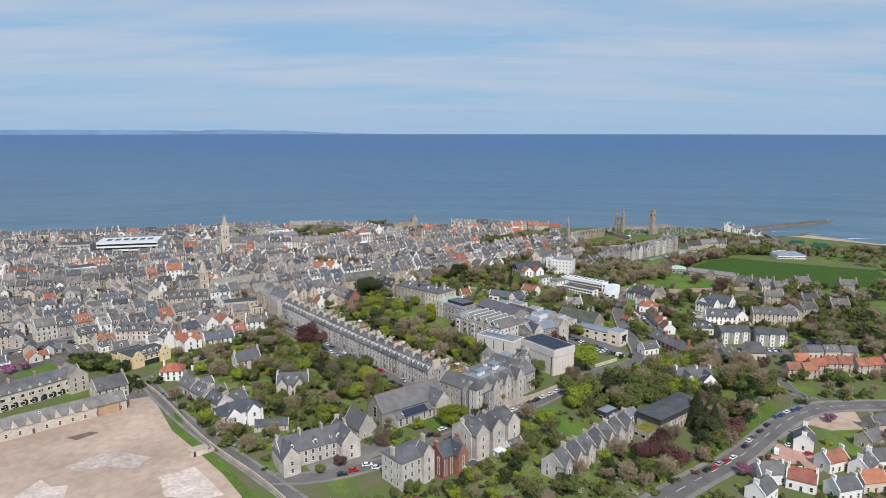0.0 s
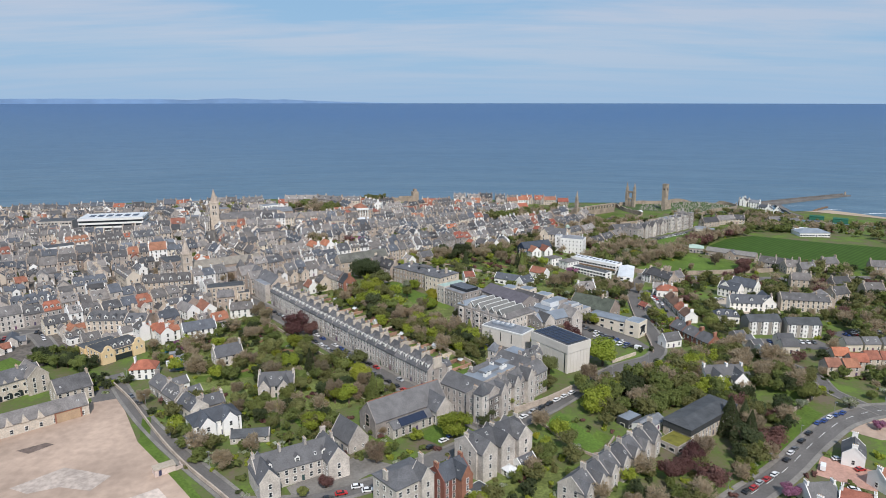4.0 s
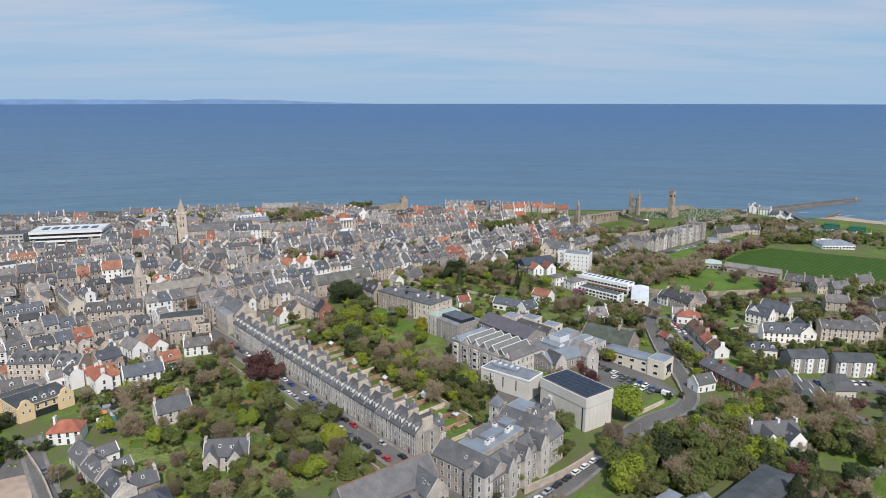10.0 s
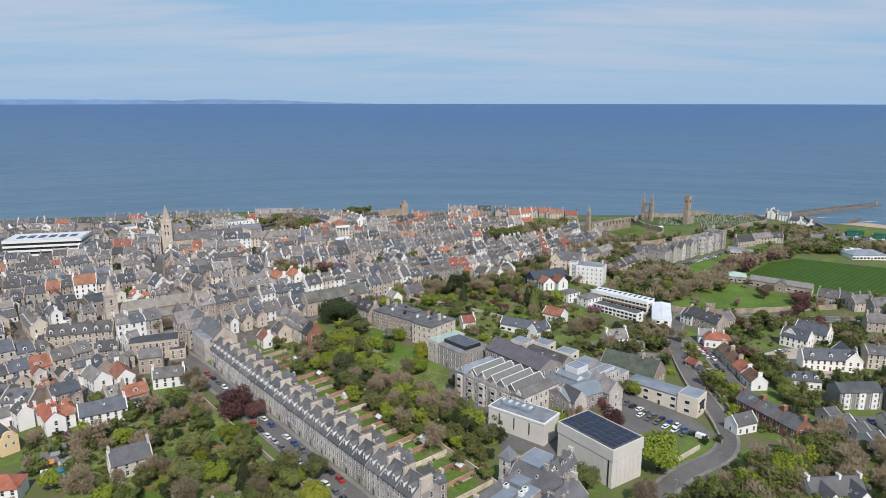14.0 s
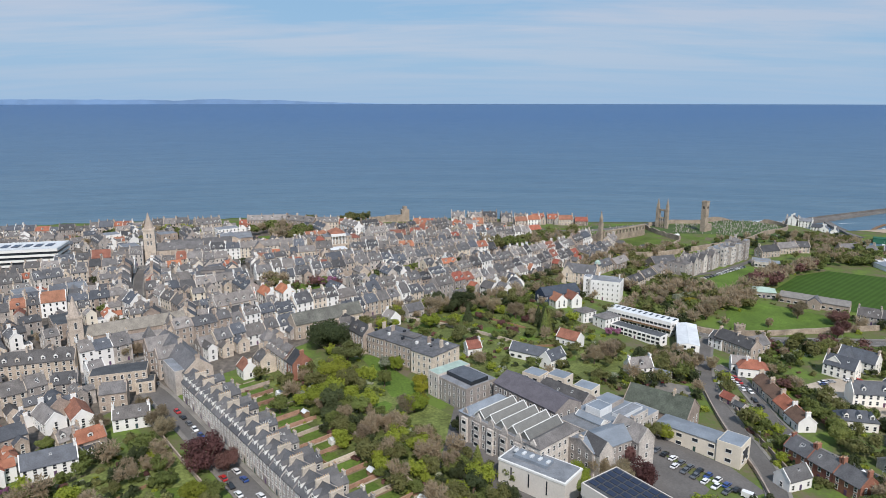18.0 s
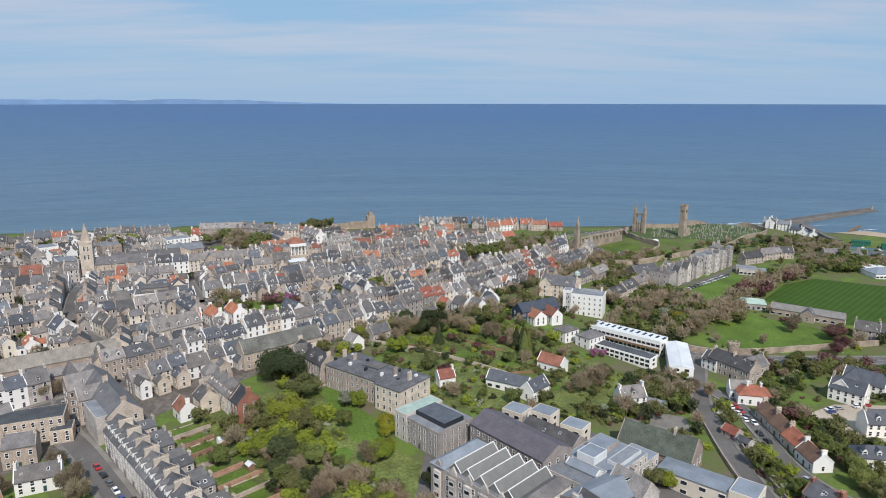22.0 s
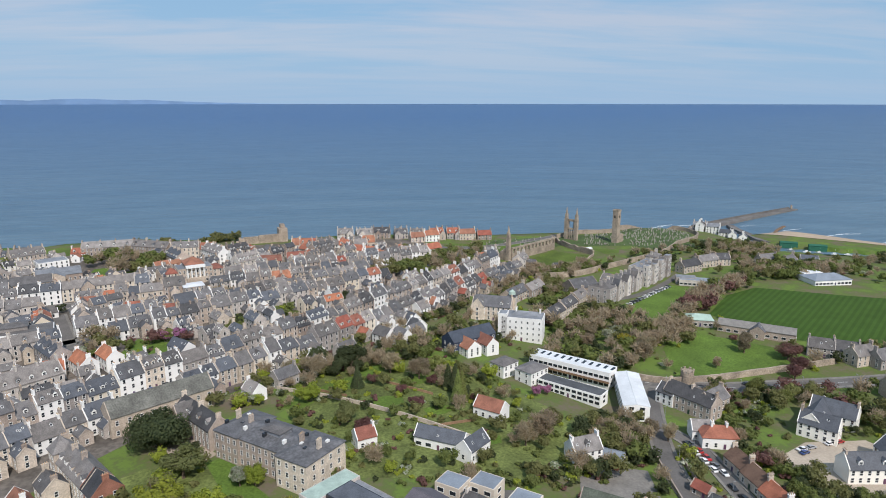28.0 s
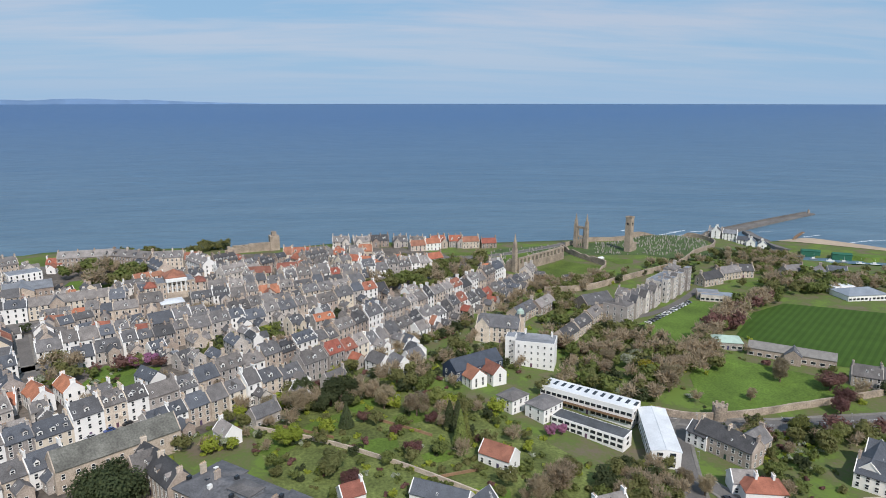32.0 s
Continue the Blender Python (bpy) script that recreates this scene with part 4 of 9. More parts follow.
ST_MARY = road(((-71, 238), (-50, 240), (-24, 252)), 6.0, 1.5, False)
road(((-215, 372), (-243, 400), (-262, 392)), 7.0, 1.5, False)
road(((166, 676), (205, 688), (236, 710), (262, 735)), 5.0, 0.0, False, "narrow grey asphalt drive beside a lawn")
drape("pavement", ((74, 424), (95, 402), (104, 388), (112, 392), (106, 408), (86, 428)), 0.12, ASPHALT, "dark asphalt car park", "car park")
drape("pavement", ((-50, 236), (-30, 256), (-20, 262), (-36, 268), (-58, 248)), 0.1, PAVE, "pale paved forecourt", "forecourt")
drape("pavement", ((178, 488), (190, 480), (212, 492), (206, 478), (196, 476), (176, 470), (170, 480)), 0.1, GRAVEL, "pale gravel forecourt", "forecourt")
drape("pavement", ((176, 452), (214, 448), (222, 478), (216, 492), (190, 494), (174, 486)), 0.07, GRAVEL, "pale paved court between the new villas", "forecourt")
drape("pavement", ((-74, 520), (-48, 500), (-42, 506), (-50, 516), (-62, 530), (-74, 530)), 0.1, GRAVEL, "pale gravel round a tree", "gravel")
drape("pavement", ((141, 273), (150, 286), (168, 274), (158, 262)), 0.1, mat("red_chippings", (0.40, 0.24, 0.19), 0.95, 0.1, 0.15, 1.0, 0.15), "reddish gravel parking court", "car park")
drape("pavement", ((170, 306), (182, 314), (205, 318), (200, 300), (182, 298)), 0.1, SITE, "reddish earth forecourt", "forecourt")
drape("pavement", ((84, 466), (98, 456), (112, 462), (116, 482), (100, 486), (88, 478)), 0.1, PAVE, "grey paved yard between old buildings", "yard")
drape("pavement", ((230, 425), (262, 440), (270, 415), (236, 405)), 0.1, ASPHALT, "asphalt car park behind the flats", "car park")
drape("pavement", ((165, 412), (215, 412), (222, 396), (172, 396)), 0.1, ASPHALT, "asphalt parking court by the flats", "car park")
drape("ground", ((-167, 334), (-150, 318), (-143, 305), (-124, 277), (-105, 261), (-84, 238), (-40, 160), (-20, 90), (-260, 90), (-265, 230), (-215, 262), (-158, 300)), 0.1, SITE, "bare sandy earth of a cleared building site", "building site")
drape("ground", ((-131, 296), (-123, 276), (-109, 262), (-89, 241), (-60, 205), (-55, 208), (-84, 240), (-105, 262), (-120, 279), (-128, 298)), 0.18, LAWN, "bright green grass verge along a wall", "grass")

SLAB = mat("broken_concrete", (0.50, 0.42, 0.36), 0.95, 0.12, 0.2, 0.6, 0.2)
for pts in (((-155, 246), (-143, 259), (-134, 257), (-123, 254), (-126, 245), (-138, 247), (-147, 243)), ((-114, 239), (-108, 243), (-103, 247), (-94, 238), (-84, 227), (-92, 224), (-106, 226), (-110, 233)), ((-162, 222), (-159, 237), (-152, 232), (-146, 233), (-142, 222))):
    drape("ground", pts, 0.14, SLAB, "patch of pale broken concrete on a cleared site", "building site", cell=400)
drape("ground", ((-168, 270), (-160, 276), (-156, 275), (-162, 268)), 0.15, mat("damp_earth", (0.16, 0.12, 0.10), 0.7, 0.2, 0.2, 0.8, 0.2), "dark damp patch on cleared earth", "building site", cell=400)
drape("pavement", ((-174, 330), (-166, 338), (-150, 316), (-160, 311)), 0.13, ASPHALT, "worn asphalt strip at the edge of a cleared site", "building site", cell=400)


def stripes_mat():
    """Mown turf in light and dark bands."""
    m = bpy.data.materials.new("striped_turf")
    m.use_nodes = True
    n, l = m.node_tree.nodes, m.node_tree.links
    b = n["Principled BSDF"]
    b.inputs["Roughness"].default_value, b.inputs["Specular IOR Level"].default_value = 0.9, 0.15
    ge, mp, wv = n.new("ShaderNodeNewGeometry"), n.new("ShaderNodeMapping"), n.new("ShaderNodeTexWave")
    mp.inputs["Rotation"].default_value = (0, 0, radians(49))
    l.new(ge.outputs["Position"], mp.inputs["Vector"]); l.new(mp.outputs[0], wv.inputs["Vector"])
    wv.inputs["Scale"].default_value, wv.inputs["Distortion"].default_value = 0.085, 0.2
    no = n.new("ShaderNodeTexNoise"); no.inputs["Scale"].default_value = 0.12
    l.new(ge.outputs["Position"], no.inputs["Vector"])
    r = n.new("ShaderNodeValToRGB")
    e = r.color_ramp.elements
    e[0].position, e[0].color, e[1].position, e[1].color = 0.36, (0.047, 0.096, 0.016, 1), 0.64, (0.060, 0.118, 0.02, 1)
    l.new(wv.outputs["Fac"], r.inputs[0])
    mx = n.new("ShaderNodeMixRGB"); mx.blend_type = "MULTIPLY"; mx.inputs["Fac"].default_value = 0.35
    l.new(r.outputs[0], mx.inputs["Color1"]); l.new(no.outputs["Fac"], mx.inputs["Color2"])
    l.new(mx.outputs[0], b.inputs["Base Color"])
    return m


def lawn(outline, label="mown green lawn", material=None, off=0.14):
    return drape("ground", outline, off, material or LAWN, label, "lawn")


lawn(((236, 646), (269, 680), (300, 694), (352, 668), (420, 640), (400, 585), (330, 570), (290, 586), (262, 600)), "playing field mown in light and dark stripes", stripes_mat())
lawn(((205, 622), (226, 606), (252, 584), (256, 570), (212, 560), (200, 561), (180, 560), (172, 572), (182, 600)))
lawn(((-24, 552), (8, 586), (56, 586), (96, 532), (104, 504), (64, 474), (4, 484), (-14, 520)), "green walled garden grass", mat("garden_grass", (0.135, 0.165, 0.048), 0.95, 0.09, 0.4, 0.9, 0.35), 0.09)
lawn(((186, 670), (212, 689), (242, 711), (256, 698), (240, 668), (206, 634), (192, 640)))
lawn(((148, 789), (166, 805), (192, 831), (220, 806), (194, 779), (168, 765)), "square green cloister lawn among ruins")
lawn(((232, 832), (254, 828), (249, 815), (234, 813)))
lawn(((-262, 866), (-240, 894), (-212, 872), (-214, 850), (-230, 843)), "green clifftop lawn")
lawn(((-182, 782), (-160, 778), (-158, 792), (-172, 812), (-184, 806)), "green college lawn under trees", None, 0.2)
lawn(((-110, 610), (-78, 610), (-78, 632), (-106, 638)), "small green garden lawn", None, 0.2)
lawn(((120, 834), (150, 884), (205, 892), (246, 896), (280, 900), (302, 918), (350, 928), (368, 905), (348, 872), (384, 880), (372, 858), (330, 828), (300, 815), (270, 842), (204, 850), (150, 814)), "rough churchyard grass", mat("churchyard_grass", (0.055, 0.085, 0.028), 0.95, 0.05, 0.3, 0.6, 0.35), 0.09)
lawn(((-45, 500), (-36, 480), (-26, 456), (-12, 452), (-16, 470), (-28, 486), (-38, 505)), "college lawn with daisies")
lawn(((-66, 500), (-40, 496), (-10, 450), (6, 434), (-2, 416), (-40, 442), (-92, 470), (-84, 486)), "long college garden of grass under trees", bpy.data.materials["garden_grass"], 0.08)
CLEAR.pop()
lawn(((38, 294), (47, 306), (61, 280), (54, 272)))
lawn(((60, 291), (65, 287), (60, 280), (57, 286)))
lawn(((106, 268), (125, 283), (148, 312), (164, 326), (168, 318), (150, 303), (135, 287), (112, 268)), "green bank of mown grass")
lawn(((-231, 363), (-216, 354), (-225, 338), (-240, 340)))
lawn(((-14, 283), (-4, 276), (2, 287), (-6, 294)))
lawn(((-92, 318), (-80, 312), (-76, 330), (-88, 340)))
for gx, gy, gr, ga in ((-100, 345, 8, 20), (-106, 366, 6, 50), (-94, 382, 7, 10), (-50, 405, 6, 40), (-66, 450, 6, 70), (-58, 425, 5, 0), (3, 560, 9, 40), (22, 540, 8, 10), (-14, 545, 8, 60), (38, 562, 8, 30),
                        (58, 505, 7, 0), (18, 575, 7, 40), (44, 530, 6, 20), (-72, 405, 5, 50), (-30, 445, 6, 60), (-118, 338, 6, 10), (-86, 300, 6, 0), (-60, 296, 6, 40), (120, 690, 7, 20), (230, 395, 14, 10), (262, 400, 16, 0), (268, 450, 14, 30),
                        (150, 760, 8, 30), (115, 860, 16, 20), (160, 850, 18, 40), (420, 830, 25, 0), (520, 850, 40, -40), (310, 740, 10, 0), (-170, 800, 9, 0), (-150, 790, 9, 0)):
    c_, s_ = math.cos(radians(ga)), math.sin(radians(ga))
    lawn([(gx + gr * (a * c_ - b * 0.7 * s_), gy + gr * (a * s_ + b * 0.7 * c_)) for a, b in ((-1, -0.8), (0.2, -1), (1, -0.6), (1.1, 0.5), (0.3, 1), (-0.9, 0.8))])
drape("ground", ((478, 955), (480, 985), (530, 995), (582, 922), (645, 842), (770, 740), (1010, 515), (985, 490), (740, 715), (620, 820), (556, 888), (513, 926)), 0.3, SAND, "pale beach sand along the water", "beach")


# ---- landmarks near the start ----
GS = STONE_GREY
PALE_GREY = mat("pale_grey_stone", (0.47, 0.43, 0.385), 0.9, 0.25, 0.2, 2.0, 0.2, 0.15, 0.0, 0.3)
PALE_STONE = mat("pale_ashlar", (0.52, 0.46, 0.385), 0.9, 0.25, 0.15, 2.0, 0.18, 0.12, 0.0, 0.3)
HOTEL = mat("warm_cream_render", (0.70, 0.53, 0.31), 0.85, 0.2, 0.06, 3.0, 0.05, 0.04)
for pts in (((-32, 322), (-84, 384), (-110, 416), (-138, 384), (-128, 330), (-98, 300), (-60, 296)), ((-4, 348), (-60, 416), (-98, 462), (-72, 470), (-20, 424), (14, 392), (18, 366)), ((-20, 258), (10, 284), (40, 262), (66, 240), (20, 228))):
    lawn(pts, "patchy green grass of back gardens", bpy.data.materials["garden_grass"], 0.07)
    CLEAR.pop()
compound("terrace_hall", 20, 318, 48, "tall grey stone hall with many gables and glazed flat roofs", 24, [
    dict(dx=0, dy=-7, L=46, W=10, eave=10.5, rise=4.0, wall=GS, roof=NEAR_SLATE, stacks=(-1, -0.3, 0.4, 1), floors=3),
    dict(dx=-16, dy=1, turn=90, L=26, W=11, eave=10.5, rise=4.2, wall=GS, roof=NEAR_SLATE, stacks=(1,), floors=3),
    dict(dx=6, dy=6, L=34, W=12, eave=10.5, wall=GS, roof=LEAD_BLUE, flat=True, sides=False, ends=False, door=False),
    dict(dx=19, dy=3, turn=90, L=20, W=9, eave=10.5, rise=4.2, wall=STONE, roof=NEAR_SLATE, stacks=(-1, 1), floors=3),
    *[dict(dx=gx, dy=-10.4, turn=90, L=gl, W=gw, eave=ge, rise=gw * 0.8, wall=GS, roof=NEAR_SLATE, floors=3, sides=False, door=False, stacks=sk) for gx, gw, ge, gl, sk in ((-11, 4.6, 10.8, 6.5, ()), (-6, 2.6, 11.2, 3.5, ()), (-2, 4.4, 11.4, 6.5, (1,)), (3.5, 2.6, 10.8, 3.5, ()), (8, 5.0, 11.2, 6.8, ()), (12.5, 2.6, 11.0, 3.5, (1,)))],
    dict(dx=27, dy=10.5, L=17, W=13, eave=10.5, wall=GS, roof=LEAD_BLUE, flat=True, floors=3, door=False),
    dict(dx=30, dy=3.5, L=16, W=5, eave=10.5, rise=3.6, wall=GS, roof=NEAR_SLATE, floors=3, door=False, stacks=(-1, 1), dorm=3),
    dict(dx=22, dy=18.5, L=4.5, W=4.5, eave=12.5, rise=4, wall=GS, roof=LEAD, hip=True, door=False),
    dict(dx=-22.5, dy=-10, L=4.5, W=4.5, eave=13.5, rise=4.2, wall=GS, roof=NEAR_SLATE, hip=True, floors=4, door=False),
    dict(dx=8, dy=11, L=26, W=3, eave=11.2, rise=1.4, wall=GS, roof=NEAR_SLATE, sides=False, ends=False, door=False, stacks=(-1, 0, 1), base=9),
    *[dict(dx=rx, dy=ry, L=1.8, W=1.4, eave=11.9, wall=FRAME, roof=GLASS, flat=True, base=10, sides=False, ends=False, door=False) for rx, ry in ((-4, 3), (-1, 3.4), (8, 3), (10.5, 3.4), (18, 5), (8, 9))],
    dict(dx=2, dy=6, L=9, W=5, eave=11.6, wall=LEAD, roof=LEAD_BLUE, flat=True, win="small", door=False, floors=1, base=10, ends=False, sides=False),
    dict(dx=13, dy=7, L=6, W=5, eave=11.9, wall=LEAD, roof=LEAD_BLUE, flat=True, door=False, base=10, ends=False, sides=False),
])
for i in range(19):
    p = Vector((-6.9, 330.2)).lerp(Vector((-113.4, 454.8)), (i + 0.5) / 19)
    ob = thing("terraced_house", p.x, p.y, 310.6, "grey stone terraced house with slate roof, white dormers and tall chimneys", "house", "long curving stone terrace")
    HOUSES.append((p.x, p.y, 8))
    wing(ob, 310.6, 0, 0, 0, 8.63, 11, 9.0, 4.6, GS, NEAR_SLATE, (), 2, floors=3, spacing=2.6, dwall=FRAME, dgable=True, dsize=(1.9, 2.5))
    # broad party-wall stack, string courses and a stepped entrance
    mb = MB()
    mb.box(3.85, 4.75, -2.2, 2.6, 9.5, 14.5); mb.box(3.75, 4.85, -2.3, 2.7, 14.5, 14.8, 0, True)
    for k in range(6):
        mb.tube(4.3, -1.85 + 0.83 * k, 14.75, 15.5, 0.18, 0.14, 6, 1)
    part("chimney", mb, [PALE_STONE, POT], ob, "broad stone chimney with a row of clay pots")
    mb = MB()
    for zc in (3.3, 6.3, 8.75):
        mb.box(-4.31, 4.31, -5.68, -5.5, zc, zc + 0.22, 0, True)
    part("string_course", mb, GS, ob, "projecting stone string courses")
    wing(ob, 310.6, -1.5 + (i % 2) * 3, 8.5, 90, 7, 4.6, 7.0, 2.2, GS, NEAR_SLATE, (1,), 0, door=False, floors=2, coping=False)


def concrete_box():
    ob = thing("university_building", 56, 363.5, -54, "tall windowless box of pale concrete panels with solar roof", "building")
    HOUSES.append((56, 363.5, 15))
    conc = mat("pale_concrete_panel", (0.62, 0.585, 0.53), 0.85, 0.12, 0.06, 1.5, 0.05, 0.03)
    mb = MB(); mb.box(-13, 13, -8, 8, -4, 10.2)
    part("wall", mb, conc, ob)
    for i in range(12):
        mb = MB(); mb.box(-13.02 + i * 2.17 + 0.06, -13.02 + (i + 1) * 2.17 - 0.06, -8.12, -8.0, -1, 10.0)
        part("panel", mb, conc, ob)
    for i in range(7):
        mb = MB(); mb.box(13.0, 13.12, -8 + i * 2.28 + 0.06, -8 + (i + 1) * 2.28 - 0.06, -1, 10.0)
        part("panel", mb, conc, ob)
    mb = MB(); mb.box(-13.3, 13.3, -8.3, 8.3, 10.3, 14.6)
    part("upper_wall", mb, conc, ob, "smooth pale concrete upper storey")
    mb = MB(); mb.box(-12.7, 12.7, -7.7, 7.7, 14.5, 14.75)
    part("roof", mb, FELT, ob)
    sm = MB(); sm.box(-1.5, 1.5, -0.9, 0.9, 0, 0.1); sm = sm.mesh("solar_panel", SOLAR)
    for i in range(7):
        for j in range(5):
            part("solar_panel", sm, None, ob, m=pose(-10.5 + i * 3.5, -5.6 + j * 2.8, 15.0, 8, 0, 0))
    mb = MB(); mb.box(11.2, 11.7, -8.25, -8.1, -1, 10.1)
    part("window", mb, GLASS, ob, "tall dark slot window")
    ob = thing("library_wing", 31, 388, -38, "long low pale concrete wing with a grey flat roof", "building")
    HOUSES.append((31, 388, 14))
    mb = MB(); mb.box(-13, 13, -6, 6, -4, 9)
    part("wall", mb, conc, ob)
    mb = MB(); mb.box(-13.2, 13.2, -6.2, 6.2, 8.6, 9.3)
    part("parapet", mb, FRAME, ob)
    mb = MB(); mb.box(-12.5, 12.5, -5.5, 5.5, 9.0, 9.45)
    part("roof", mb, LEAD, ob)
    for wx in (-8, -1, 6):
        mb = MB(); mb.box(wx, wx + 0.5, -6.08, -5.9, 2.5, 7.5)
        part("window", mb, GLASS, ob, "tall dark slot window")
    mb = MB(); mb.box(-9, 4, -2.5, 2.5, 9.4, 10.6)
    part("rooflight", mb, LEAD_BLUE, ob)
    for i in range(5):
        mb = MB(); mb.box(-10 + 3.2 * i, -9 + 3.2 * i, -1, 1, 10.6, 11.1)
        part("roof_vent", mb, PALE_ROOF, ob)


concrete_box()


def church():
    ob = thing("church", -20, 297, 39, "grey stone church with slate nave, side aisle and solar panels", "church")
    HOUSES.append((-20, 297, 17))
    wing(ob, 39, 0, 0, 0, 36, 12, 6.5, 6.5, GS, NEAR_SLATE, (), 0, win="small", floors=1, door=False)
    wing(ob, 39, -3, -8, 0, 20, 6, 4, 2.0, GS, NEAR_SLATE, (), 0, win="tall", floors=1, door=True, coping=False)
    wing(ob, 39, 12, -6, 90, 14, 9, 6.0, 5.0, GS, NEAR_SLATE, (), 0, win="tall", floors=1, door=False)
    mb = MB(); mb.solid([(-9, -11.1, 4.2), (4, -11.1, 4.2), (4, -8.3, 6.1), (-9, -8.3, 6.1)], [(-9, -11.1, 4.5), (4, -11.1, 4.5), (4, -8.3, 6.4), (-9, -8.3, 6.4)])
    part("solar_panel", mb, SOLAR, ob)
    mb = MB(); mb.box(-17.6, 17.6, -0.15, 0.15, 13.2, 13.6)
    part("ridge_tile", mb, PANTILE, ob)
    for i in range(6):
        mb = MB(); mb.box(-16 + i * 6.2, -15.2 + i * 6.2, 6.0, 6.8, -1, 5.5)
        part("buttress", mb, GS, ob)
    w = window_mb(2.6, 5.0, 3)
    piece("window", w, [STONE, GLASS], ob, pose(-18.02, 0, 3.0, 0, 0, 270))
    house(-40, 277, 132, 13, 9, 4.0, 6.0, GS, NEAR_SLATE, "church_hall", "small grey stone church hall with steep slate roof", stacks=(), win="small")


church()
compound("tenement", 15, 266, 40, "tall pale stone block with three gables and slate roofs", 15, [
    dict(L=26, W=12, eave=10.5, rise=3.6, wall=PALE_GREY, roof=NEAR_SLATE, stacks=(-1, 0, 1), floors=3),
    dict(dx=-9, dy=-3, turn=90, L=12, W=7, eave=10.5, rise=3.8, wall=PALE_GREY, roof=NEAR_SLATE, floors=3, sides=False, door=False),
    dict(dx=0, dy=-3, turn=90, L=12, W=7, eave=10.5, rise=3.8, wall=PALE_GREY, roof=NEAR_SLATE, floors=3, sides=False, door=False),
    dict(dx=9, dy=-3, turn=90, L=12, W=7, eave=10.5, rise=3.8, wall=PALE_GREY, roof=NEAR_SLATE, floors=3, sides=False, door=False)])
house(27, 262, 40, 8, 5, 2.6, 2.0, HARL, NEAR_SLATE, "outhouse", "small white outhouse with slate roof", stacks=(), win="small")
house(21, 257, 40, 4, 4, 2.4, 1.2, FRAME, PALE_ROOF, "conservatory", "small white glazed conservatory", stacks=(), hip=True)
compound("tenement", -16, 240, 42, "square grey stone block with corner turret and slate roof", 11, [
    dict(L=16, W=13, eave=11, rise=2.6, wall=PALE_GREY, roof=NEAR_SLATE, stacks=(-1, 1), floors=3, hip=True),
    dict(dx=4, dy=-5, turn=90, L=6, W=5, eave=11.4, rise=3.4, wall=PALE_GREY, roof=NEAR_SLATE, floors=3, sides=False, door=False)])
compound("brick_house", -1, 246, 42, "red-brick house with slate roofs and white window frames", 8, [
    dict(L=12, W=9, eave=8.5, rise=3.6, wall=BRICK, roof=SLATE_BLUE, stacks=(-1, 1), floors=3),
    dict(dx=2, dy=-3, turn=90, L=9, W=5, eave=8.5, rise=3.6, wall=BRICK, roof=SLATE_BLUE, floors=3, sides=False, door=False),
    dict(dx=6, dy=-8, L=7, W=5, eave=3, wall=FRAME, roof=FELT, flat=True, win="wide", floors=1, spacing=2.4)], "house")
compound("large_villa", -57, 256, 32, "grey stone double villa with gables, dormers and chimneys", 17, [
    dict(L=30, W=11, eave=6.5, rise=4.8, wall=PALE_GREY, roof=NEAR_SLATE, stacks=(-1, -0.35, 0.3, 1), dorm=3, dwall=FRAME),
    dict(dx=-12, dy=-4, turn=90, L=14, W=7, eave=6.5, rise=4.4, wall=PALE_GREY, roof=NEAR_SLATE, sides=False, door=False),
    dict(dx=13, dy=-3, turn=90, L=16, W=8, eave=7.0, rise=4.8, wall=PALE_GREY, roof=NEAR_SLATE, stacks=(1,), door=False)], "house")
compound("villa", -80, 322, 8, "grey stone villa with white-edged gables and tall chimneys", 10, [
    dict(L=16, W=9, eave=6, rise=4.4, wall=PALE_GREY, roof=NEAR_SLATE, stacks=(-1, 1)),
    dict(dx=4, dy=-3, turn=90, L=12, W=6, eave=5.6, rise=4.2, wall=PALE_GREY, roof=NEAR_SLATE, door=False),
    dict(dx=-5, dy=-2.5, turn=90, L=10, W=5, eave=5.6, rise=3.6, wall=PALE_GREY, roof=NEAR_SLATE, sides=False, door=False)], "house")
compound("white_house", -97, 287, 38, "large white house with blue slate roof and twin gables", 11, [
    dict(L=19, W=11, eave=6.6, rise=3.8, wall=HARL, roof=SLATE_BLUE, hip=True, floors=2),
    dict(dx=-4.5, dy=-3, turn=90, L=9, W=6, eave=6.6, rise=3.2, wall=HARL, roof=SLATE_BLUE, sides=False, door=False, coping=False),
    dict(dx=4.5, dy=-3, turn=90, L=9, W=6, eave=6.6, rise=3.2, wall=HARL, roof=SLATE_BLUE, sides=False, door=False, coping=False),
    dict(dx=-10, dy=-4, L=6, W=5, eave=3, rise=1.2, wall=HARL, roof=NEAR_SLATE, hip=True, door=False)], "house")
house(-80, 280, 10, 15, 6, 2.6, 1.8, GS, FELT, "garage", "low dark-roofed stone garage range", stacks=(), win="small")
for i, (hx, hy) in enumerate(((-132, 321), (-122, 311), (-111, 301))):
    compound("cottage", hx, hy, -43, "stone cottage with slate roof and small rear wing", 7, [
        dict(L=13, W=8, eave=4.8, rise=3.6, wall=GS, roof=NEAR_SLATE, stacks=(-1, 1), dorm=1),
        dict(dx=2, dy=6, turn=90, L=8, W=5.5, eave=4.2, rise=2.4, wall=GS if i else HARL, roof=NEAR_SLATE, door=False)], "house", group="roadside cottages")
house(-104, 305, 38, 9, 7, 4.2, 3.2, GS, NEAR_SLATE, "cottage", "small grey stone cottage with slate roof")


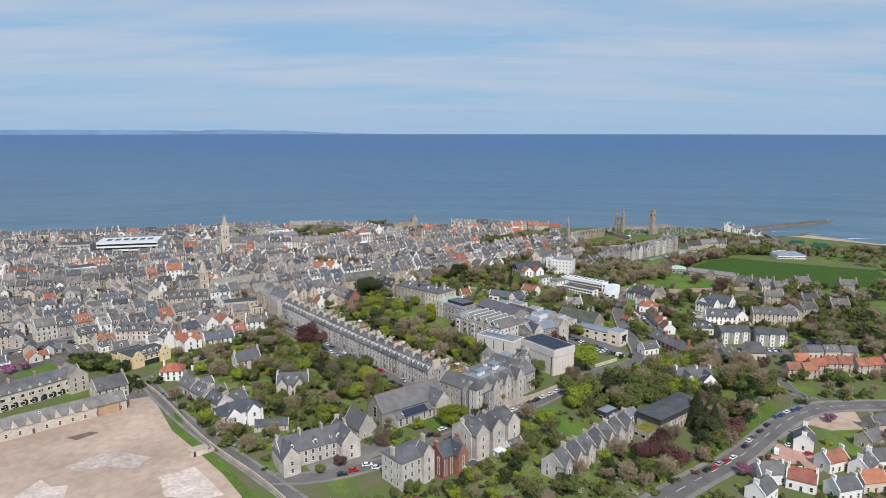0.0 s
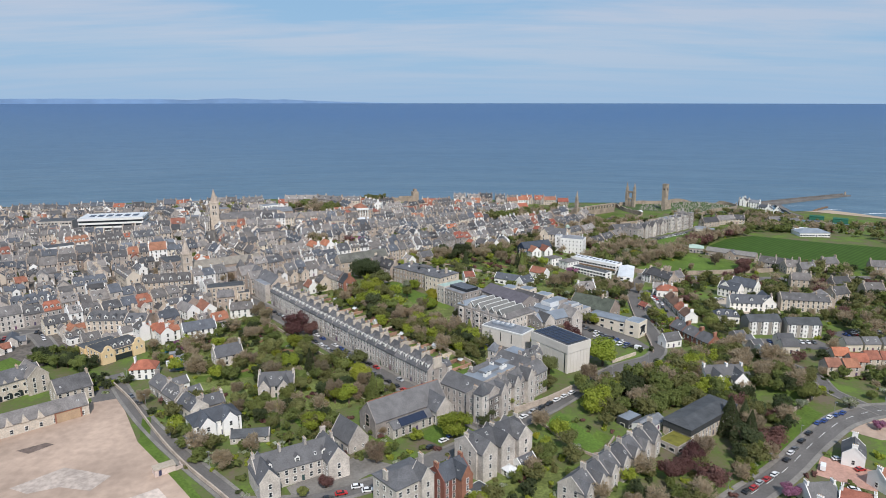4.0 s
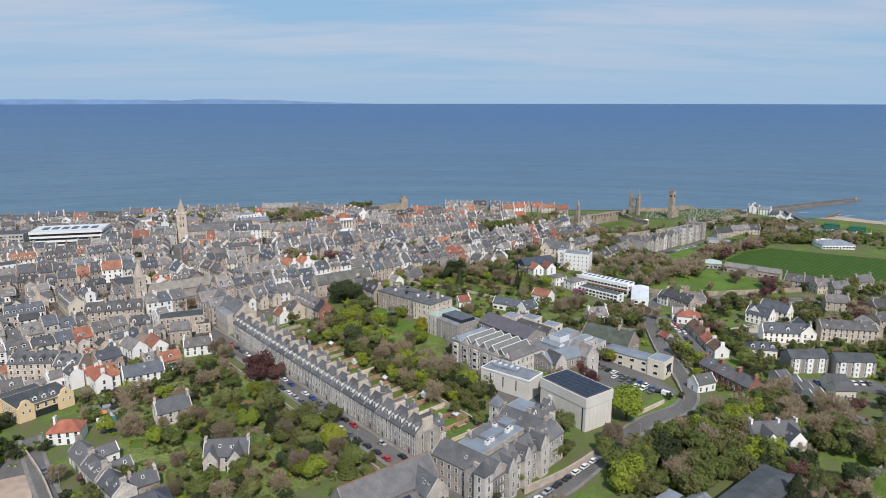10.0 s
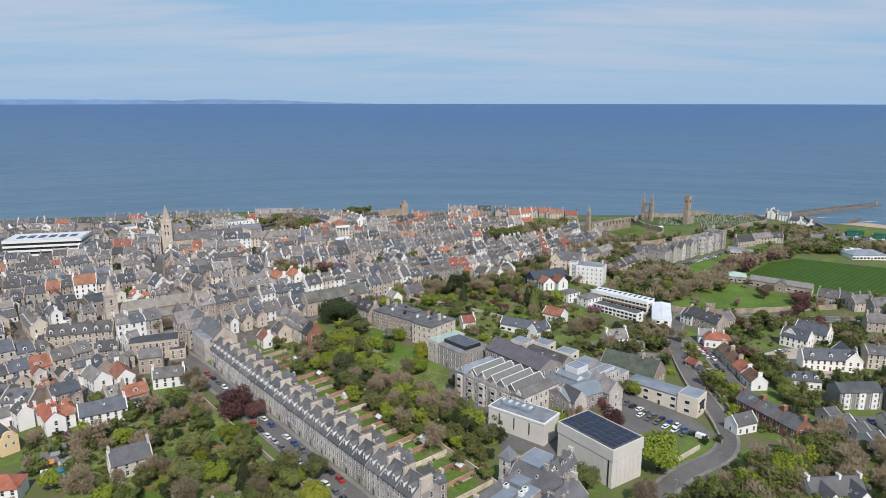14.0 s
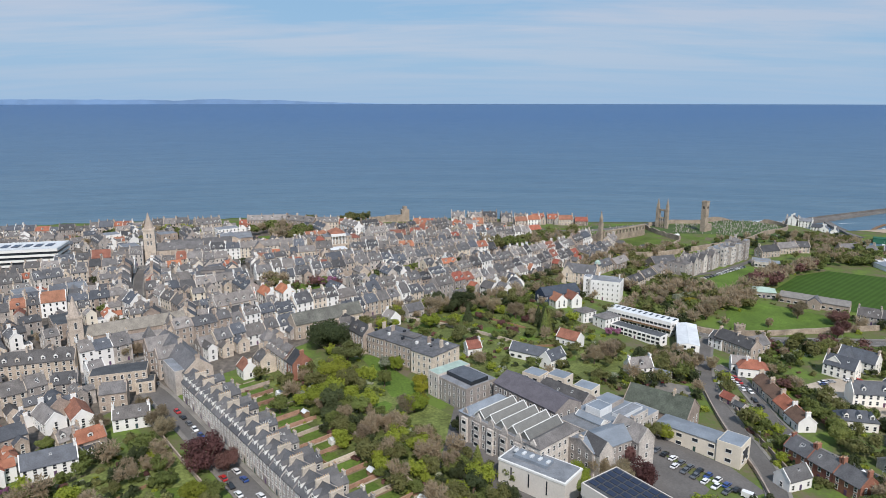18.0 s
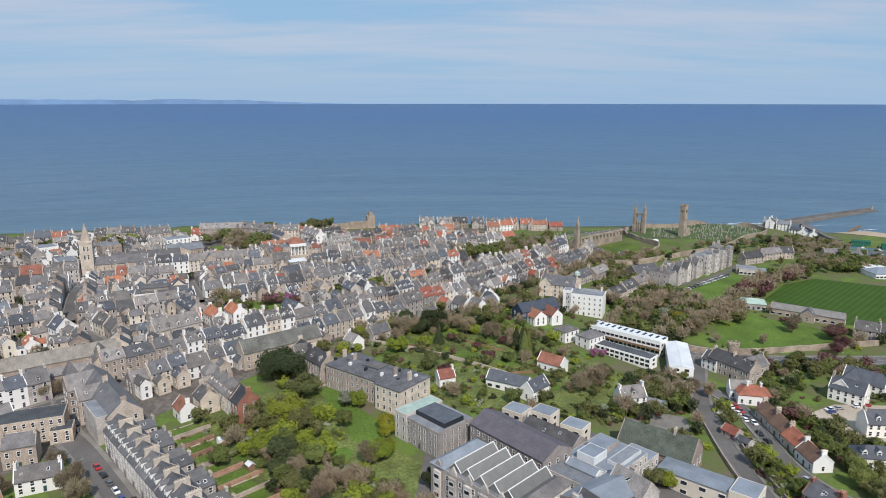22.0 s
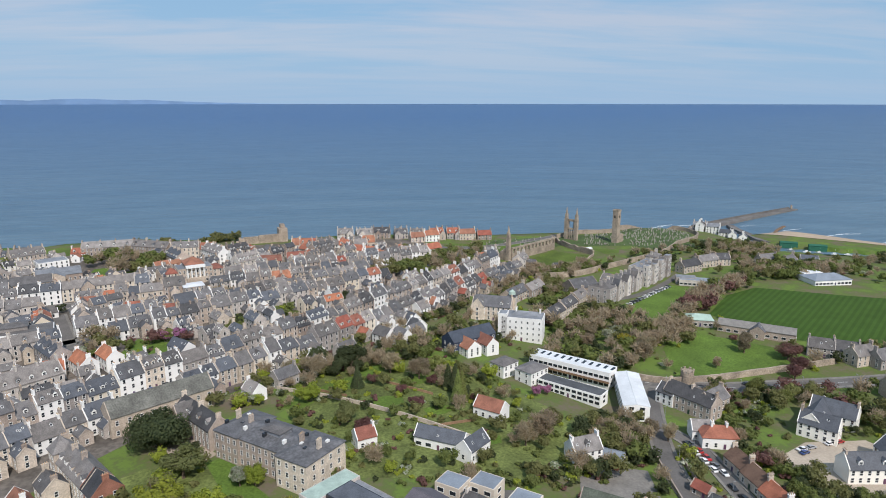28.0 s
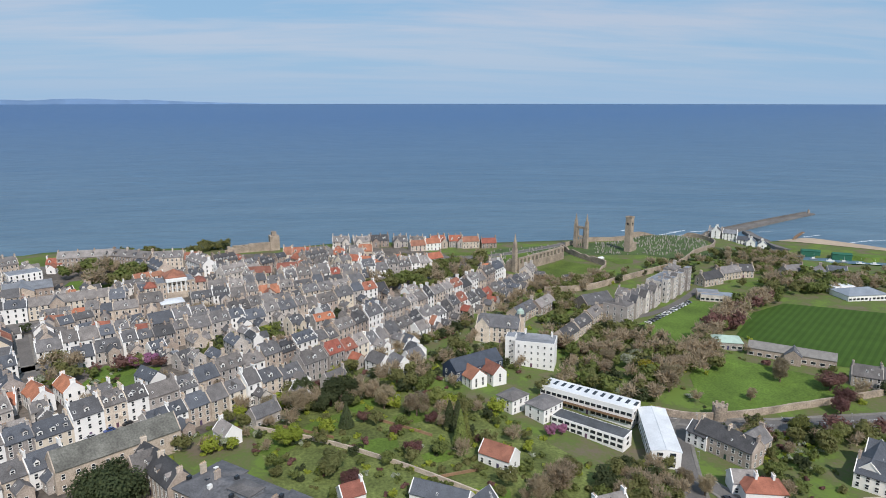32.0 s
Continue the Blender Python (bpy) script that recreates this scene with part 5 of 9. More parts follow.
NEW_BLOCK = mat("pinkish_block", (0.55, 0.45, 0.40), 0.9, 0.4, 0.15, 2.0, 0.15)


def kiosk():
    ob = thing("site_cabin", -105, 257, 38, "small flat-roofed white block cabin on bare earth", "cabin")
    mb = MB(); mb.box(-3.6, 3.6, -2.0, 2.0, -1, 2.5)
    part("wall", mb, NEW_BLOCK, ob)
    mb = MB(); mb.box(-3.8, 3.8, -2.2, 2.2, 2.5, 2.75, 0, True)
    part("roof", mb, GRAVEL, ob)
    piece("door", DOOR, BRICK, ob, pose(-1.8, -2.0, 0.1))
    mb = MB(); mb.box(3.6, 6.2, -1.8, -1.4, -1, 1.5); mb.box(5.8, 6.2, -1.4, 1.8, -1, 1.2)
    part("broken_wall", mb, NEW_BLOCK, ob, "broken stub of a pale block wall")


kiosk()
house(-150, 341, 12, 12, 9, 5.2, 3.4, HARL, PANTILE, "white_house", "white house with red hipped roof", hip=True, stacks=(-0.7,))
ob = compound("cream_building", -177.8, 368, 53, "warm cream-rendered hotel with shaped gables and dark flat roofs", 13, [
    dict(L=23, W=17, eave=5.8, wall=HOTEL, roof=FELT, flat=True, floors=2, door=False),
    dict(dx=0, dy=-6.4, L=11, W=4.0, eave=5.9, rise=1.8, wall=HOTEL, roof=NEAR_SLATE, dorm=3, door=False, sides=False, dwall=FRAME, coping=False),
    dict(dx=-3, dy=13, L=19, W=10, eave=4.4, wall=HOTEL, roof=FELT, flat=True, floors=1, door=False)])
for gx in (-8, 8):
    prof = [(gx - 3.2, -2), (gx + 3.2, -2), (gx + 3.2, 6.4), (gx + 2.5, 7.0)] + [(gx + 2.0 * math.cos(math.pi * k / 8), 7.4 + 1.9 * math.sin(math.pi * k / 8)) for k in range(9)] + [(gx - 2.5, 7.0), (gx - 3.2, 6.4)]
    mb = MB(); mb.solid([(a, -9.3, b) for a, b in prof], [(a, -8.3, b) for a, b in prof])
    gb = part("shaped_gable", mb, HOTEL, ob, "curved cream wall-head gable")
    for wx, wz in ((gx - 1.3, 3.6), (gx + 1.3, 3.6), (gx, 6.8)):
        piece("window", WIN_SMALL, [FRAME, GLASS], gb, pose(wx, -9.32, wz))
mb = MB(); mb.box(-4.4, 4.4, -8.75, -8.5, 0.1, 3.0)
part("portal", mb, GLASS, ob, "wide dark entrance opening")
compound("tenement", -197, 402, 5, "stone tenement with slate mansard and dormers", 16, [
    dict(L=22, W=14, eave=9, rise=3.4, wall=STONE, roof=NEAR_SLATE, stacks=(-1, 0, 1), dorm=5, floors=3),
    dict(dx=17, dy=-3, L=12, W=14, eave=8.5, rise=3.0, wall=CREAM, roof=NEAR_SLATE, stacks=(1,), dorm=2, floors=3, door=False)])
house(-115, 358, 35, 14, 9, 5.6, 4.2, GS, NEAR_SLATE, "villa", "grey house with white gable and slate roof")
house(-144, 396, 32, 18, 9, 5.0, 3.8, HARL, SLATE_BLUE, "white_house", "long white house with grey slate roof and rooflights", stacks=(1,))
house(-163, 428, 140, 15, 8, 5.0, 3.6, HARL, SLATE, "white_house", stacks=(1,))
house(-153, 432, 130, 16, 8, 5.0, 3.4, HARL, PANTILE, "white_house", "white house with bright red pantile roof", stacks=(1,))
house(-130, 430, 22, 14, 8, 5.2, 3.4, HARL, SLATE, "white_house", "white house with grey roof beside a garden", stacks=(-1, 1))
house(-145, 446, 20, 11, 9, 8.0, 3.2, STONE, SLATE, "stone_house", stacks=(-1, 1), floors=2)
house(-171, 455, 20, 11, 9, 8.0, 3.6, GS, SLATE, "stone_house", stacks=(-1, 1), dorm=2)
compound("flat_roofed_block", -151, 464, 20, "buff stone block with a mossy flat roof", 13, [
    dict(L=24, W=12, eave=9, wall=STONE, roof=FELT, flat=True, floors=3),
    dict(dx=11, dy=-6, L=8, W=8, eave=5, wall=STONE, roof=FELT, flat=True, floors=2, door=False)])
house(-195, 476, 18, 32, 11, 9, 4.2, STONE, SLATE, "tenement", "long stone tenement with slate roof and dormers", dorm=6, stacks=(-1, -0.3, 0.4, 1))
compound("town_hall", -129, 480, 129, "large stone town hall with turrets and steep slate roofs", 20, [
    dict(L=50, W=13, eave=10, rise=5.5, wall=STONE, roof=SLATE, stacks=(-1, 0, 1), floors=3),
    dict(dx=16, dy=6, turn=90, L=12, W=9, eave=10.5, rise=5, wall=STONE, roof=SLATE, floors=3, door=False),
    dict(dx=22, dy=8, L=5, W=5, eave=14, rise=6, wall=STONE, roof=SLATE, hip=True, floors=4, door=False),
    dict(dx=-14, dy=5, L=18, W=10, eave=10.5, wall=GS, roof=LEAD, flat=True, sides=False, ends=False, door=False),
    dict(dx=2, dy=6, turn=90, L=10, W=7, eave=10.5, rise=4, wall=STONE, roof=SLATE, floors=3, door=False)])


def school():
    """The old school beside the cleared site."""
    a = 52
    ob = compound("school_building", -207, 313, a, "long two-storey stone school with arcade and slate roof", 22, [
        dict(L=40, W=12, eave=8, rise=3.8, wall=PALE_STONE, roof=SLATE, stacks=(-0.6, 0, 0.6), floors=2, spacing=4.2, endgap=2, win="wide"),
        dict(dx=17, dy=-2, turn=90, L=14, W=9, eave=8.4, rise=4.4, wall=PALE_STONE, roof=SLATE, door=False)])
    for i in range(7):
        mb = MB()
        x = -16 + 4.3 * i
        arc = [(x - 1.3, 0.2), (x + 1.3, 0.2)] + [(x + 1.3 * math.cos(math.pi * k / 6), 2.0 + 1.2 * math.sin(math.pi * k / 6)) for k in range(7)]
        mb.solid([(p, -6.02, q) for p, q in arc], [(p, -6.08, q) for p, q in arc])
        part("arch", mb, GLASS, ob, "dark round-headed arcade opening")
    for i in range(9):
        mb = MB()
        x = -18 + 4.5 * i
        mb.solid([(x - 1, -6.2, 7.9), (x + 1, -6.2, 7.9), (x, -6.2, 9.6)], [(x - 1, -5.4, 7.9), (x + 1, -5.4, 7.9), (x, -5.4, 9.6)])
        part("gablet", mb, PALE_STONE, ob)
        mb = MB(); mb.box(x - 0.2, x + 0.2, -6.25, -5.9, 4.2, 7.6); mb.box(x - 0.55, x + 0.55, -6.3, -5.95, 3.9, 4.2, 0, True)
        part("pilaster", mb, PALE_STONE, ob)
    ob = compound("school_wing", -187.5, 277.5, 42, "long low stone school range with slate roof", 26, [
        dict(L=78, W=9, eave=5, rise=3.4, wall=PALE_STONE, roof=SLATE, stacks=(-0.5,), floors=1, spacing=5.0, dorm=0)])
    mb = MB(); mb.box(26.5, 35.5, -4.8, -4.45, 0.4, 4.4)
    part("boarded_panel", mb, mat("pale_boarding", (0.52, 0.37, 0.24), 0.9, 0.3, 0.1, 2.0, 0.1), ob, "large pale boarded opening in a cut wall")
    mb = MB(); mb.box(25.9, 26.5, -4.85, -4.45, 0, 5.0); mb.box(35.5, 36.1, -4.85, -4.45, 0, 5.0); mb.box(26.5, 35.5, -4.85, -4.45, 4.4, 5.0)
    part("brick_surround", mb, BRICK, ob, "raw red brick round a boarded opening")
    for k in range(11):
        x = -35 + 5.6 * k
        if x < 24:
            mb = MB(); mb.solid([(x - 1.5, -4.9, 4.6), (x + 1.5, -4.9, 4.6), (x, -4.9, 7.4)], [(x - 1.5, -3.2, 4.6), (x + 1.5, -3.2, 4.6), (x, -1.6, 7.4)])
            part("gablet", mb, PALE_STONE, ob, "pointed stone wall-head gable")
    compound("school_block", -172, 316, 45, "gabled stone school block with slate roof", 9, [
        dict(L=15, W=12, eave=6, rise=4.5, wall=PALE_STONE, roof=SLATE, stacks=(1,), floors=2)])


school()
# terrace on the slope and its neighbours
for i in range(7):
    p = Vector((40, 240)).lerp(Vector((79, 283)), (i + 0.5) / 7)
    compound("terraced_villa", p.x, p.y, 48, "grey stone terraced villa with gable, bay and slate roof", 6, [
        dict(L=8.3, W=10, eave=6, rise=4.2, wall=PALE_GREY, roof=NEAR_SLATE, stacks=(1,), floors=2),
        dict(dx=-1.8, dy=-4, turn=90, L=5, W=4.2, eave=6, rise=3.0, wall=PALE_GREY, roof=NEAR_SLATE, floors=2, sides=False, door=False)], "house", group="sloping stone terrace")
clad = mat("dark_cladding", (0.055, 0.058, 0.06), 0.7, 0.3, 0.1, 2.0, 0.1, 0.03)
compound("residence_block", 106, 301, 40, "flat-roofed stone block with a dark clad top storey", 18, [
    dict(L=36, W=12.5, eave=5.2, wall=STONE, roof=FELT, flat=True, floors=2, spacing=2.6),
    dict(L=36.6, W=13, eave=8.2, rise=1.4, wall=clad, roof=FELT, hip=True, floors=1, win="wide", spacing=4, base=5.4, z=0.0, door=False, sides=False, ends=False)])
compound("garden_wing", 90, 284, 40, "single-storey wing with a mossy green roof", 6, [dict(L=11, W=9, eave=3, wall=GS, roof=mat("moss_roof", (0.16, 0.15, 0.03), 0.95, 0.4, 0.3, 2.0, 0.2), flat=True, win="wide", spacing=3.5)])
compound("outbuilding", 83, 297, 40, "low glazed outbuilding with grey metal roof", 6, [
    dict(L=14, W=7, eave=3.2, rise=1.6, wall=HARL, roof=LEAD, stacks=(), win="wide", spacing=3.5, coping=False),
    dict(dx=-4, dy=7, L=9, W=6, eave=4, wall=clad, roof=LEAD_BLUE, flat=True, win="wide", door=False)])
compound("villa", 133, 347, 5, "white villa with many grey slate gables", 11, [
    dict(L=20, W=9, eave=5.5, rise=4.2, wall=HARL, roof=NEAR_SLATE, stacks=(-1, 0.2, 1), coping=False),
    dict(dx=-5, dy=-3, turn=90, L=12, W=7, eave=5.2, rise=3.8, wall=HARL, roof=NEAR_SLATE, door=False, coping=False),
    dict(dx=6, dy=-3, turn=90, L=12, W=7, eave=5.2, rise=3.8, wall=HARL, roof=NEAR_SLATE, door=False, coping=False),
    dict(dx=12, dy=1, L=6, W=6, eave=3, rise=2, wall=HARL, roof=NEAR_SLATE, door=False, coping=False)], "house")
for i in range(3):
    p = Vector((134, 419)).lerp(Vector((146, 389)), (i + 0.5) / 3)
    house(p.x, p.y, 292, 10.6, 9, 5.6, 3.6, BRICK, NEAR_SLATE, "brick_house", "red-brick terraced house with slate roof", "brick row", (-1, 1), 0)
house(124, 398, 22, 11, 7, 4.2, 3.4, HARL, NEAR_SLATE, "white_house", "white gabled house with dark slate roof", stacks=())
for fx, fy, fa in ((187, 424, 3), (209, 420, -2)):
    ob = compound("flats", fx, fy, fa, "three-storey block of flats with white panels and dark tiles", 11, [dict(L=20, W=10, eave=8.2, rise=2.8, wall=mat("grey_brown_harling", (0.28, 0.255, 0.225), 0.9, 0.2, 0.1, 2.0, 0.1), roof=FELT, stacks=(), floors=3, coping=False, spacing=3.2)], "flats")
    for sx in (-6.5, 0.5, 6.5):
        mb = MB(); mb.box(sx - 1.4, sx + 1.4, -5.22, -4.95, 0, 8.0)
        part("panel", mb, HARL, ob, "white rendered wall panel")
        for k in range(3):
            piece("window", WIN_SMALL, [FRAME, GLASS], ob, pose(sx, -5.24, 1.0 + 2.6 * k))
for i in range(4):
    p = Vector((166, 412)).lerp(Vector((173, 383)), (i + 0.5) / 4)
    house(p.x, p.y, 15, 6.5, 8, 3.6, 2.2, HARL if i % 2 else GS, NEAR_SLATE, "small_house", "small grey-roofed house in a stepped row", "stepped row", ())
for hx, hy, hl in ((195, 362, 8), (204, 362, 8), (213, 370, 9), (222, 374, 8), (231, 374, 8), (240, 372, 8), (249, 374, 8), (208, 378, 9), (262, 380, 8)):
    house(hx, hy, R.uniform(-6, 6), hl, 8, 5.2, 3.0, STONE, PANTILE, "small_house", "small buff stone house with orange-red tiled roof", "orange-roofed houses", (), coping=False)
for hx, hy in ((188, 392), (226, 398), (237, 399), (248, 398), (190, 401)):
    house(hx, hy, R.uniform(-10, 10), 9.5, 8, 4.4, 2.8, CREAM, NEAR_SLATE, "small_house", "small pale house with grey roof", "pale houses", (), coping=False)
for hx, hy, ha, w_, r_ in ((161, 283, 60, HARL, NEAR_SLATE), (164, 266, 20, HARL, PANTILE), (175, 262, 40, HARL, NEAR_SLATE), (132, 255, 5, HARL, NEAR_SLATE), (143, 250, -30, HARL, PANTILE), (185, 268, 10, HARL, NEAR_SLATE), (170, 250, 10, CREAM, PANTILE),
                           (192, 285, 30, STONE, NEAR_SLATE), (205, 300, 15, STONE, NEAR_SLATE), (215, 285, 20, HARL, NEAR_SLATE), (156, 244, 15, HARL, NEAR_SLATE), (122, 240, 40, HARL, NEAR_SLATE), (196, 255, 25, CREAM, NEAR_SLATE)):
    house(hx, hy, ha, 11, 8, 4.6, 3.4, w_, r_, "cottage", stacks=(-1, 1), group="houses on the lower road")

# ---- college quarter ----
COLLEGE = compound("college_range", -19.3, 497.5, -40, "long ashlar college building with leaded grey roofs", 26, [
    dict(L=46, W=17, eave=10.5, rise=2.2, wall=STONE, roof=mat("dark_leaded_roof", (0.115, 0.115, 0.12), 0.6, 0.2, 0.3, 1.0, 0.3, 0.0, 0, 0.3), hip=True, floors=3, spacing=3.0),
    dict(dx=-16, dy=0, L=12, W=19, eave=11, rise=2.6, wall=STONE, roof=SLATE, hip=True, floors=3, stacks=(-0.6, 0.6), door=False),
    dict(dx=17, dy=-1, L=14, W=20, eave=11, rise=2.4, wall=STONE, roof=bpy.data.materials["dark_leaded_roof"], hip=True, floors=3, stacks=(-0.6, 0.6), door=False),
    dict(dx=0, dy=0, L=9, W=6, eave=13.4, rise=1.0, wall=LEAD, roof=SLATE, hip=True, door=False, base=9, sides=False, ends=False)])
for i in range(14):
    rx, ry = (-21 + 3.2 * i, (-4.2, 3.6, -2.4)[i % 3])
    if abs(rx) < 6 and abs(ry) < 4:
        continue
    mb = MB(); mb.box(rx - 0.5, rx + 0.5, ry - 0.7, ry + 0.7, 11.2, 13.0)
    part("rooflight", mb, FRAME if i % 2 else GLASS, COLLEGE, "small square rooflight")
compound("college_range", 5.8, 456, -49, "grey stone building with dark clerestory and copper-green edge", 18, [
    dict(L=24, W=18, eave=10, wall=GS, roof=LEAD, flat=True, floors=3, spacing=2.8),
    dict(dx=3, dy=0, L=16, W=10, eave=11.8, wall=GLASS, roof=SLATE_BLUE, flat=True, floors=1, base=10, door=False, sides=False, ends=False),
    dict(dx=-9, dy=0, L=7, W=19, eave=11, wall=GS, roof=COPPER_GREEN, flat=True, floors=3, door=False)])


def museum():
    """The large stone block with ridged glass roofs."""
    a = -47
    glazing = mat("ribbed_grey_glazing", (0.165, 0.165, 0.155), 0.45, 0.5, 0.1, 3.0, 0.15)
    ob = compound("university_building", 25.8, 414, a, "large ornate grey stone building with glazed ridge roofs", 23, [
        dict(L=40, W=22, eave=11.0, wall=GS, roof=LEAD, flat=True, floors=3, spacing=2.7),
        dict(dx=-17.4, dy=0, turn=90, L=22.4, W=6, eave=11.6, rise=2.2, wall=GS, roof=LEAD_BLUE, hip=True, floors=3, door=False),
        dict(dx=17, dy=0, turn=90, L=22.4, W=6.5, eave=11.6, rise=2.4, wall=GS, roof=SLATE, hip=True, floors=3, door=False)])
    ribs = MB()
    for s_ in (-1, 1):
        for x in (-9.6, 9.6):
            ribs.solid([(x - 0.15, s_ * 2.75, 11.75), (x + 0.15, s_ * 2.75, 11.75), (x + 0.15, 0, 14.5), (x - 0.15, 0, 14.5)], [(x - 0.15, s_ * 2.75, 12.1), (x + 0.15, s_ * 2.75, 12.1), (x + 0.15, 0, 14.85), (x - 0.15, 0, 14.85)])
    ribs.box(-9.7, 9.7, -0.14, 0.14, 14.6, 14.85, 0, True)
    for i in range(5):
        at = pose(-11 + 5.6 * i, 0.2, 0, 0, 0, 90)
        mb = MB(); gable_roof(mb, 19, 5.4, 11.6, 2.7, 0.0, 0.0, 0.15); gable_body(mb, 19, 5.3, 11.6, 2.6, 10.8)
        rl = part("rooflight", mb, glazing, ob, "ridged glazed rooflight", at)
        piece("rib", ribs, FRAME, rl, label="white-painted ridge and gable edges")
    for i in range(6):
        mb = MB()
        x = -17 + 6.8 * i
        mb.solid([(x - 1.6, -11.2, 10.9), (x + 1.6, -11.2, 10.9), (x + 1.2, -11.2, 12.6), (x, -11.2, 14.2), (x - 1.2, -11.2, 12.6)], [(x - 1.6, -10.6, 10.9), (x + 1.6, -10.6, 10.9), (x + 1.2, -10.6, 12.6), (x, -10.6, 14.2), (x - 1.2, -10.6, 12.6)])
        part("gablet", mb, GS, ob, "shaped stone wall-head gable")
        mb = MB(); mb.box(x - 1.5, x + 1.5, -11.9, -11.0, -1, 10.2)
        part("bay", mb, GS, ob, "projecting stone bay")
        for zc in (0.9, 4.3, 7.6):
            piece("window", WIN_WIDE, [STONE, GLASS], ob, pose(x, -11.92, zc))
    compound("university_hall", 36, 438, -52, "hall with a broad purple-grey slate roof", 18, [
        dict(L=36, W=15, eave=11.5, rise=3.6, wall=GS, roof=mat("purple_slate", (0.115, 0.105, 0.118), 0.6, 0.3, 0.15, 3.0, 0.2), floors=3, coping=False, door=False)])
    compound("university_building", 58, 405, 32, "stone laboratory building with blue metal roof and gables", 18, [
        dict(L=27, W=13, eave=11, rise=2.6, wall=GS, roof=LEAD_BLUE, floors=3, spacing=2.8, stacks=(-1, 1)),
        dict(dx=-9, dy=-4, turn=90, L=10, W=7, eave=11, rise=4, wall=GS, roof=SLATE, floors=3, sides=False, door=False),
        dict(dx=10, dy=-3, turn=90, L=14, W=8, eave=11, rise=4.4, wall=GS, roof=SLATE, floors=3, door=False)])
    compound("laboratory_block", 64, 428, 42, "cluster of flat blue-grey metal roofs on stone walls", 16, [
        dict(L=26, W=20, eave=9.5, wall=GS, roof=LEAD_BLUE, flat=True, floors=3),
        dict(dx=-4, dy=2, L=8, W=7, eave=12.5, wall=PALE_ROOF, roof=LEAD_BLUE, flat=True, floors=1, base=9, door=False, sides=False, ends=False),
        dict(dx=6, dy=4, L=9, W=8, eave=11.5, wall=GS, roof=LEAD_BLUE, flat=True, floors=1, base=9, door=False, sides=False, ends=False),
        dict(dx=4, dy=-6, L=14, W=5, eave=10.8, wall=PALE_ROOF, roof=LEAD, flat=True, base=9, door=False, sides=False, ends=False)])
    for cx, cy in ((39, 463), (50, 462), (60, 452)):
        compound("laboratory_block", cx, cy, -40, "small box block with blue-grey flat roof", 6, [dict(L=9, W=8, eave=9, wall=CREAM, roof=LEAD_BLUE, flat=True, floors=3, win="wide", spacing=3.2)])
    compound("chapel", 91, 446, -38, "old stone hall with mossy slate roof", 15, [
        dict(L=28, W=15, eave=6, rise=6, wall=STONE, roof=mat("mossy_slate", (0.10, 0.115, 0.09), 0.75, 0.25, 0.3, 2.0, 0.25), stacks=(0.4,), floors=1, win="tall", spacing=4)])
    ob = compound("modern_wing", 99, 422, -42, "long modern cream wing with blue metal roof", 17, [
        dict(L=32, W=9.5, eave=7, rise=0.9, wall=CREAM, roof=LEAD_BLUE, hip=True, floors=2, spacing=6, win="wide", ends=False),
        dict(dx=13, dy=0, L=9, W=10.5, eave=8, wall=CREAM, roof=LEAD_BLUE, flat=True, floors=2, spacing=5, win="wide", door=False)])
    mb = MB(); mb.box(17.5, 17.66, -2.2, 2.2, 2.2, 6.2)
    part("window", mb, GLASS, ob, "large square picture window")


museum()
compound("university_link", 51, 421, -48, "low linking block with grey leaded flat roof and rooflights", 6, [
    dict(L=20, W=13, eave=9.0, wall=GS, roof=LEAD, flat=True, floors=3, door=False),
    dict(dx=4, dy=2, L=12, W=4, eave=10.2, rise=1.2, wall=FRAME, roof=LEAD_BLUE, base=8, sides=False, ends=False, door=False),
    dict(dx=-8, dy=-3, L=5, W=5, eave=10.6, wall=GS, roof=LEAD_BLUE, flat=True, base=8, sides=False, ends=False, door=False)])
compound("university_link", 50, 446, -48, "stone linking wing with slate and lead roofs", 6, [
    dict(L=24, W=9, eave=8.2, rise=3, wall=GS, roof=SLATE, floors=2, door=False, stacks=(-1,)),
    dict(dx=2, dy=-7, L=18, W=7, eave=7.4, wall=GS, roof=LEAD, flat=True, floors=2, door=False)])
compound("university_link", 78, 434, 42, "stone link with grey metal roof between hall and laboratories", 5, [
    dict(L=12, W=11, eave=7.5, wall=GS, roof=LEAD_BLUE, flat=True, floors=2, door=False)])
drape("pavement", ((-4, 400), (24, 372), (70, 366), (92, 392), (80, 420), (98, 440), (62, 470), (36, 474), (2, 446)), 0.11, ASPHALT, "dark asphalt yard between the university buildings", "yard")
compound("college_hall", -70, 540, 36, "long old stone college hall with dark slate roof", 21, [dict(L=42, W=10.5, eave=8.5, rise=5, wall=STONE, roof=mat("streaked_slate", (0.135, 0.135, 0.118), 0.75, 0.2, 0.3, 1.5, 0.3, 0.0, 0, 0.3), floors=2, spacing=4.4)])
compound("college_range", -50, 522, -52, "stone college wing with dormers and gablets", 14, [
    dict(L=28, W=9, eave=8, rise=4.6, wall=STONE, roof=SLATE, stacks=(-1, 0, 1), dorm=4, floors=3),
    dict(dx=-6, dy=-4, turn=90, L=8, W=6, eave=8.4, rise=4.5, wall=STONE, roof=SLATE, door=False, sides=False)])
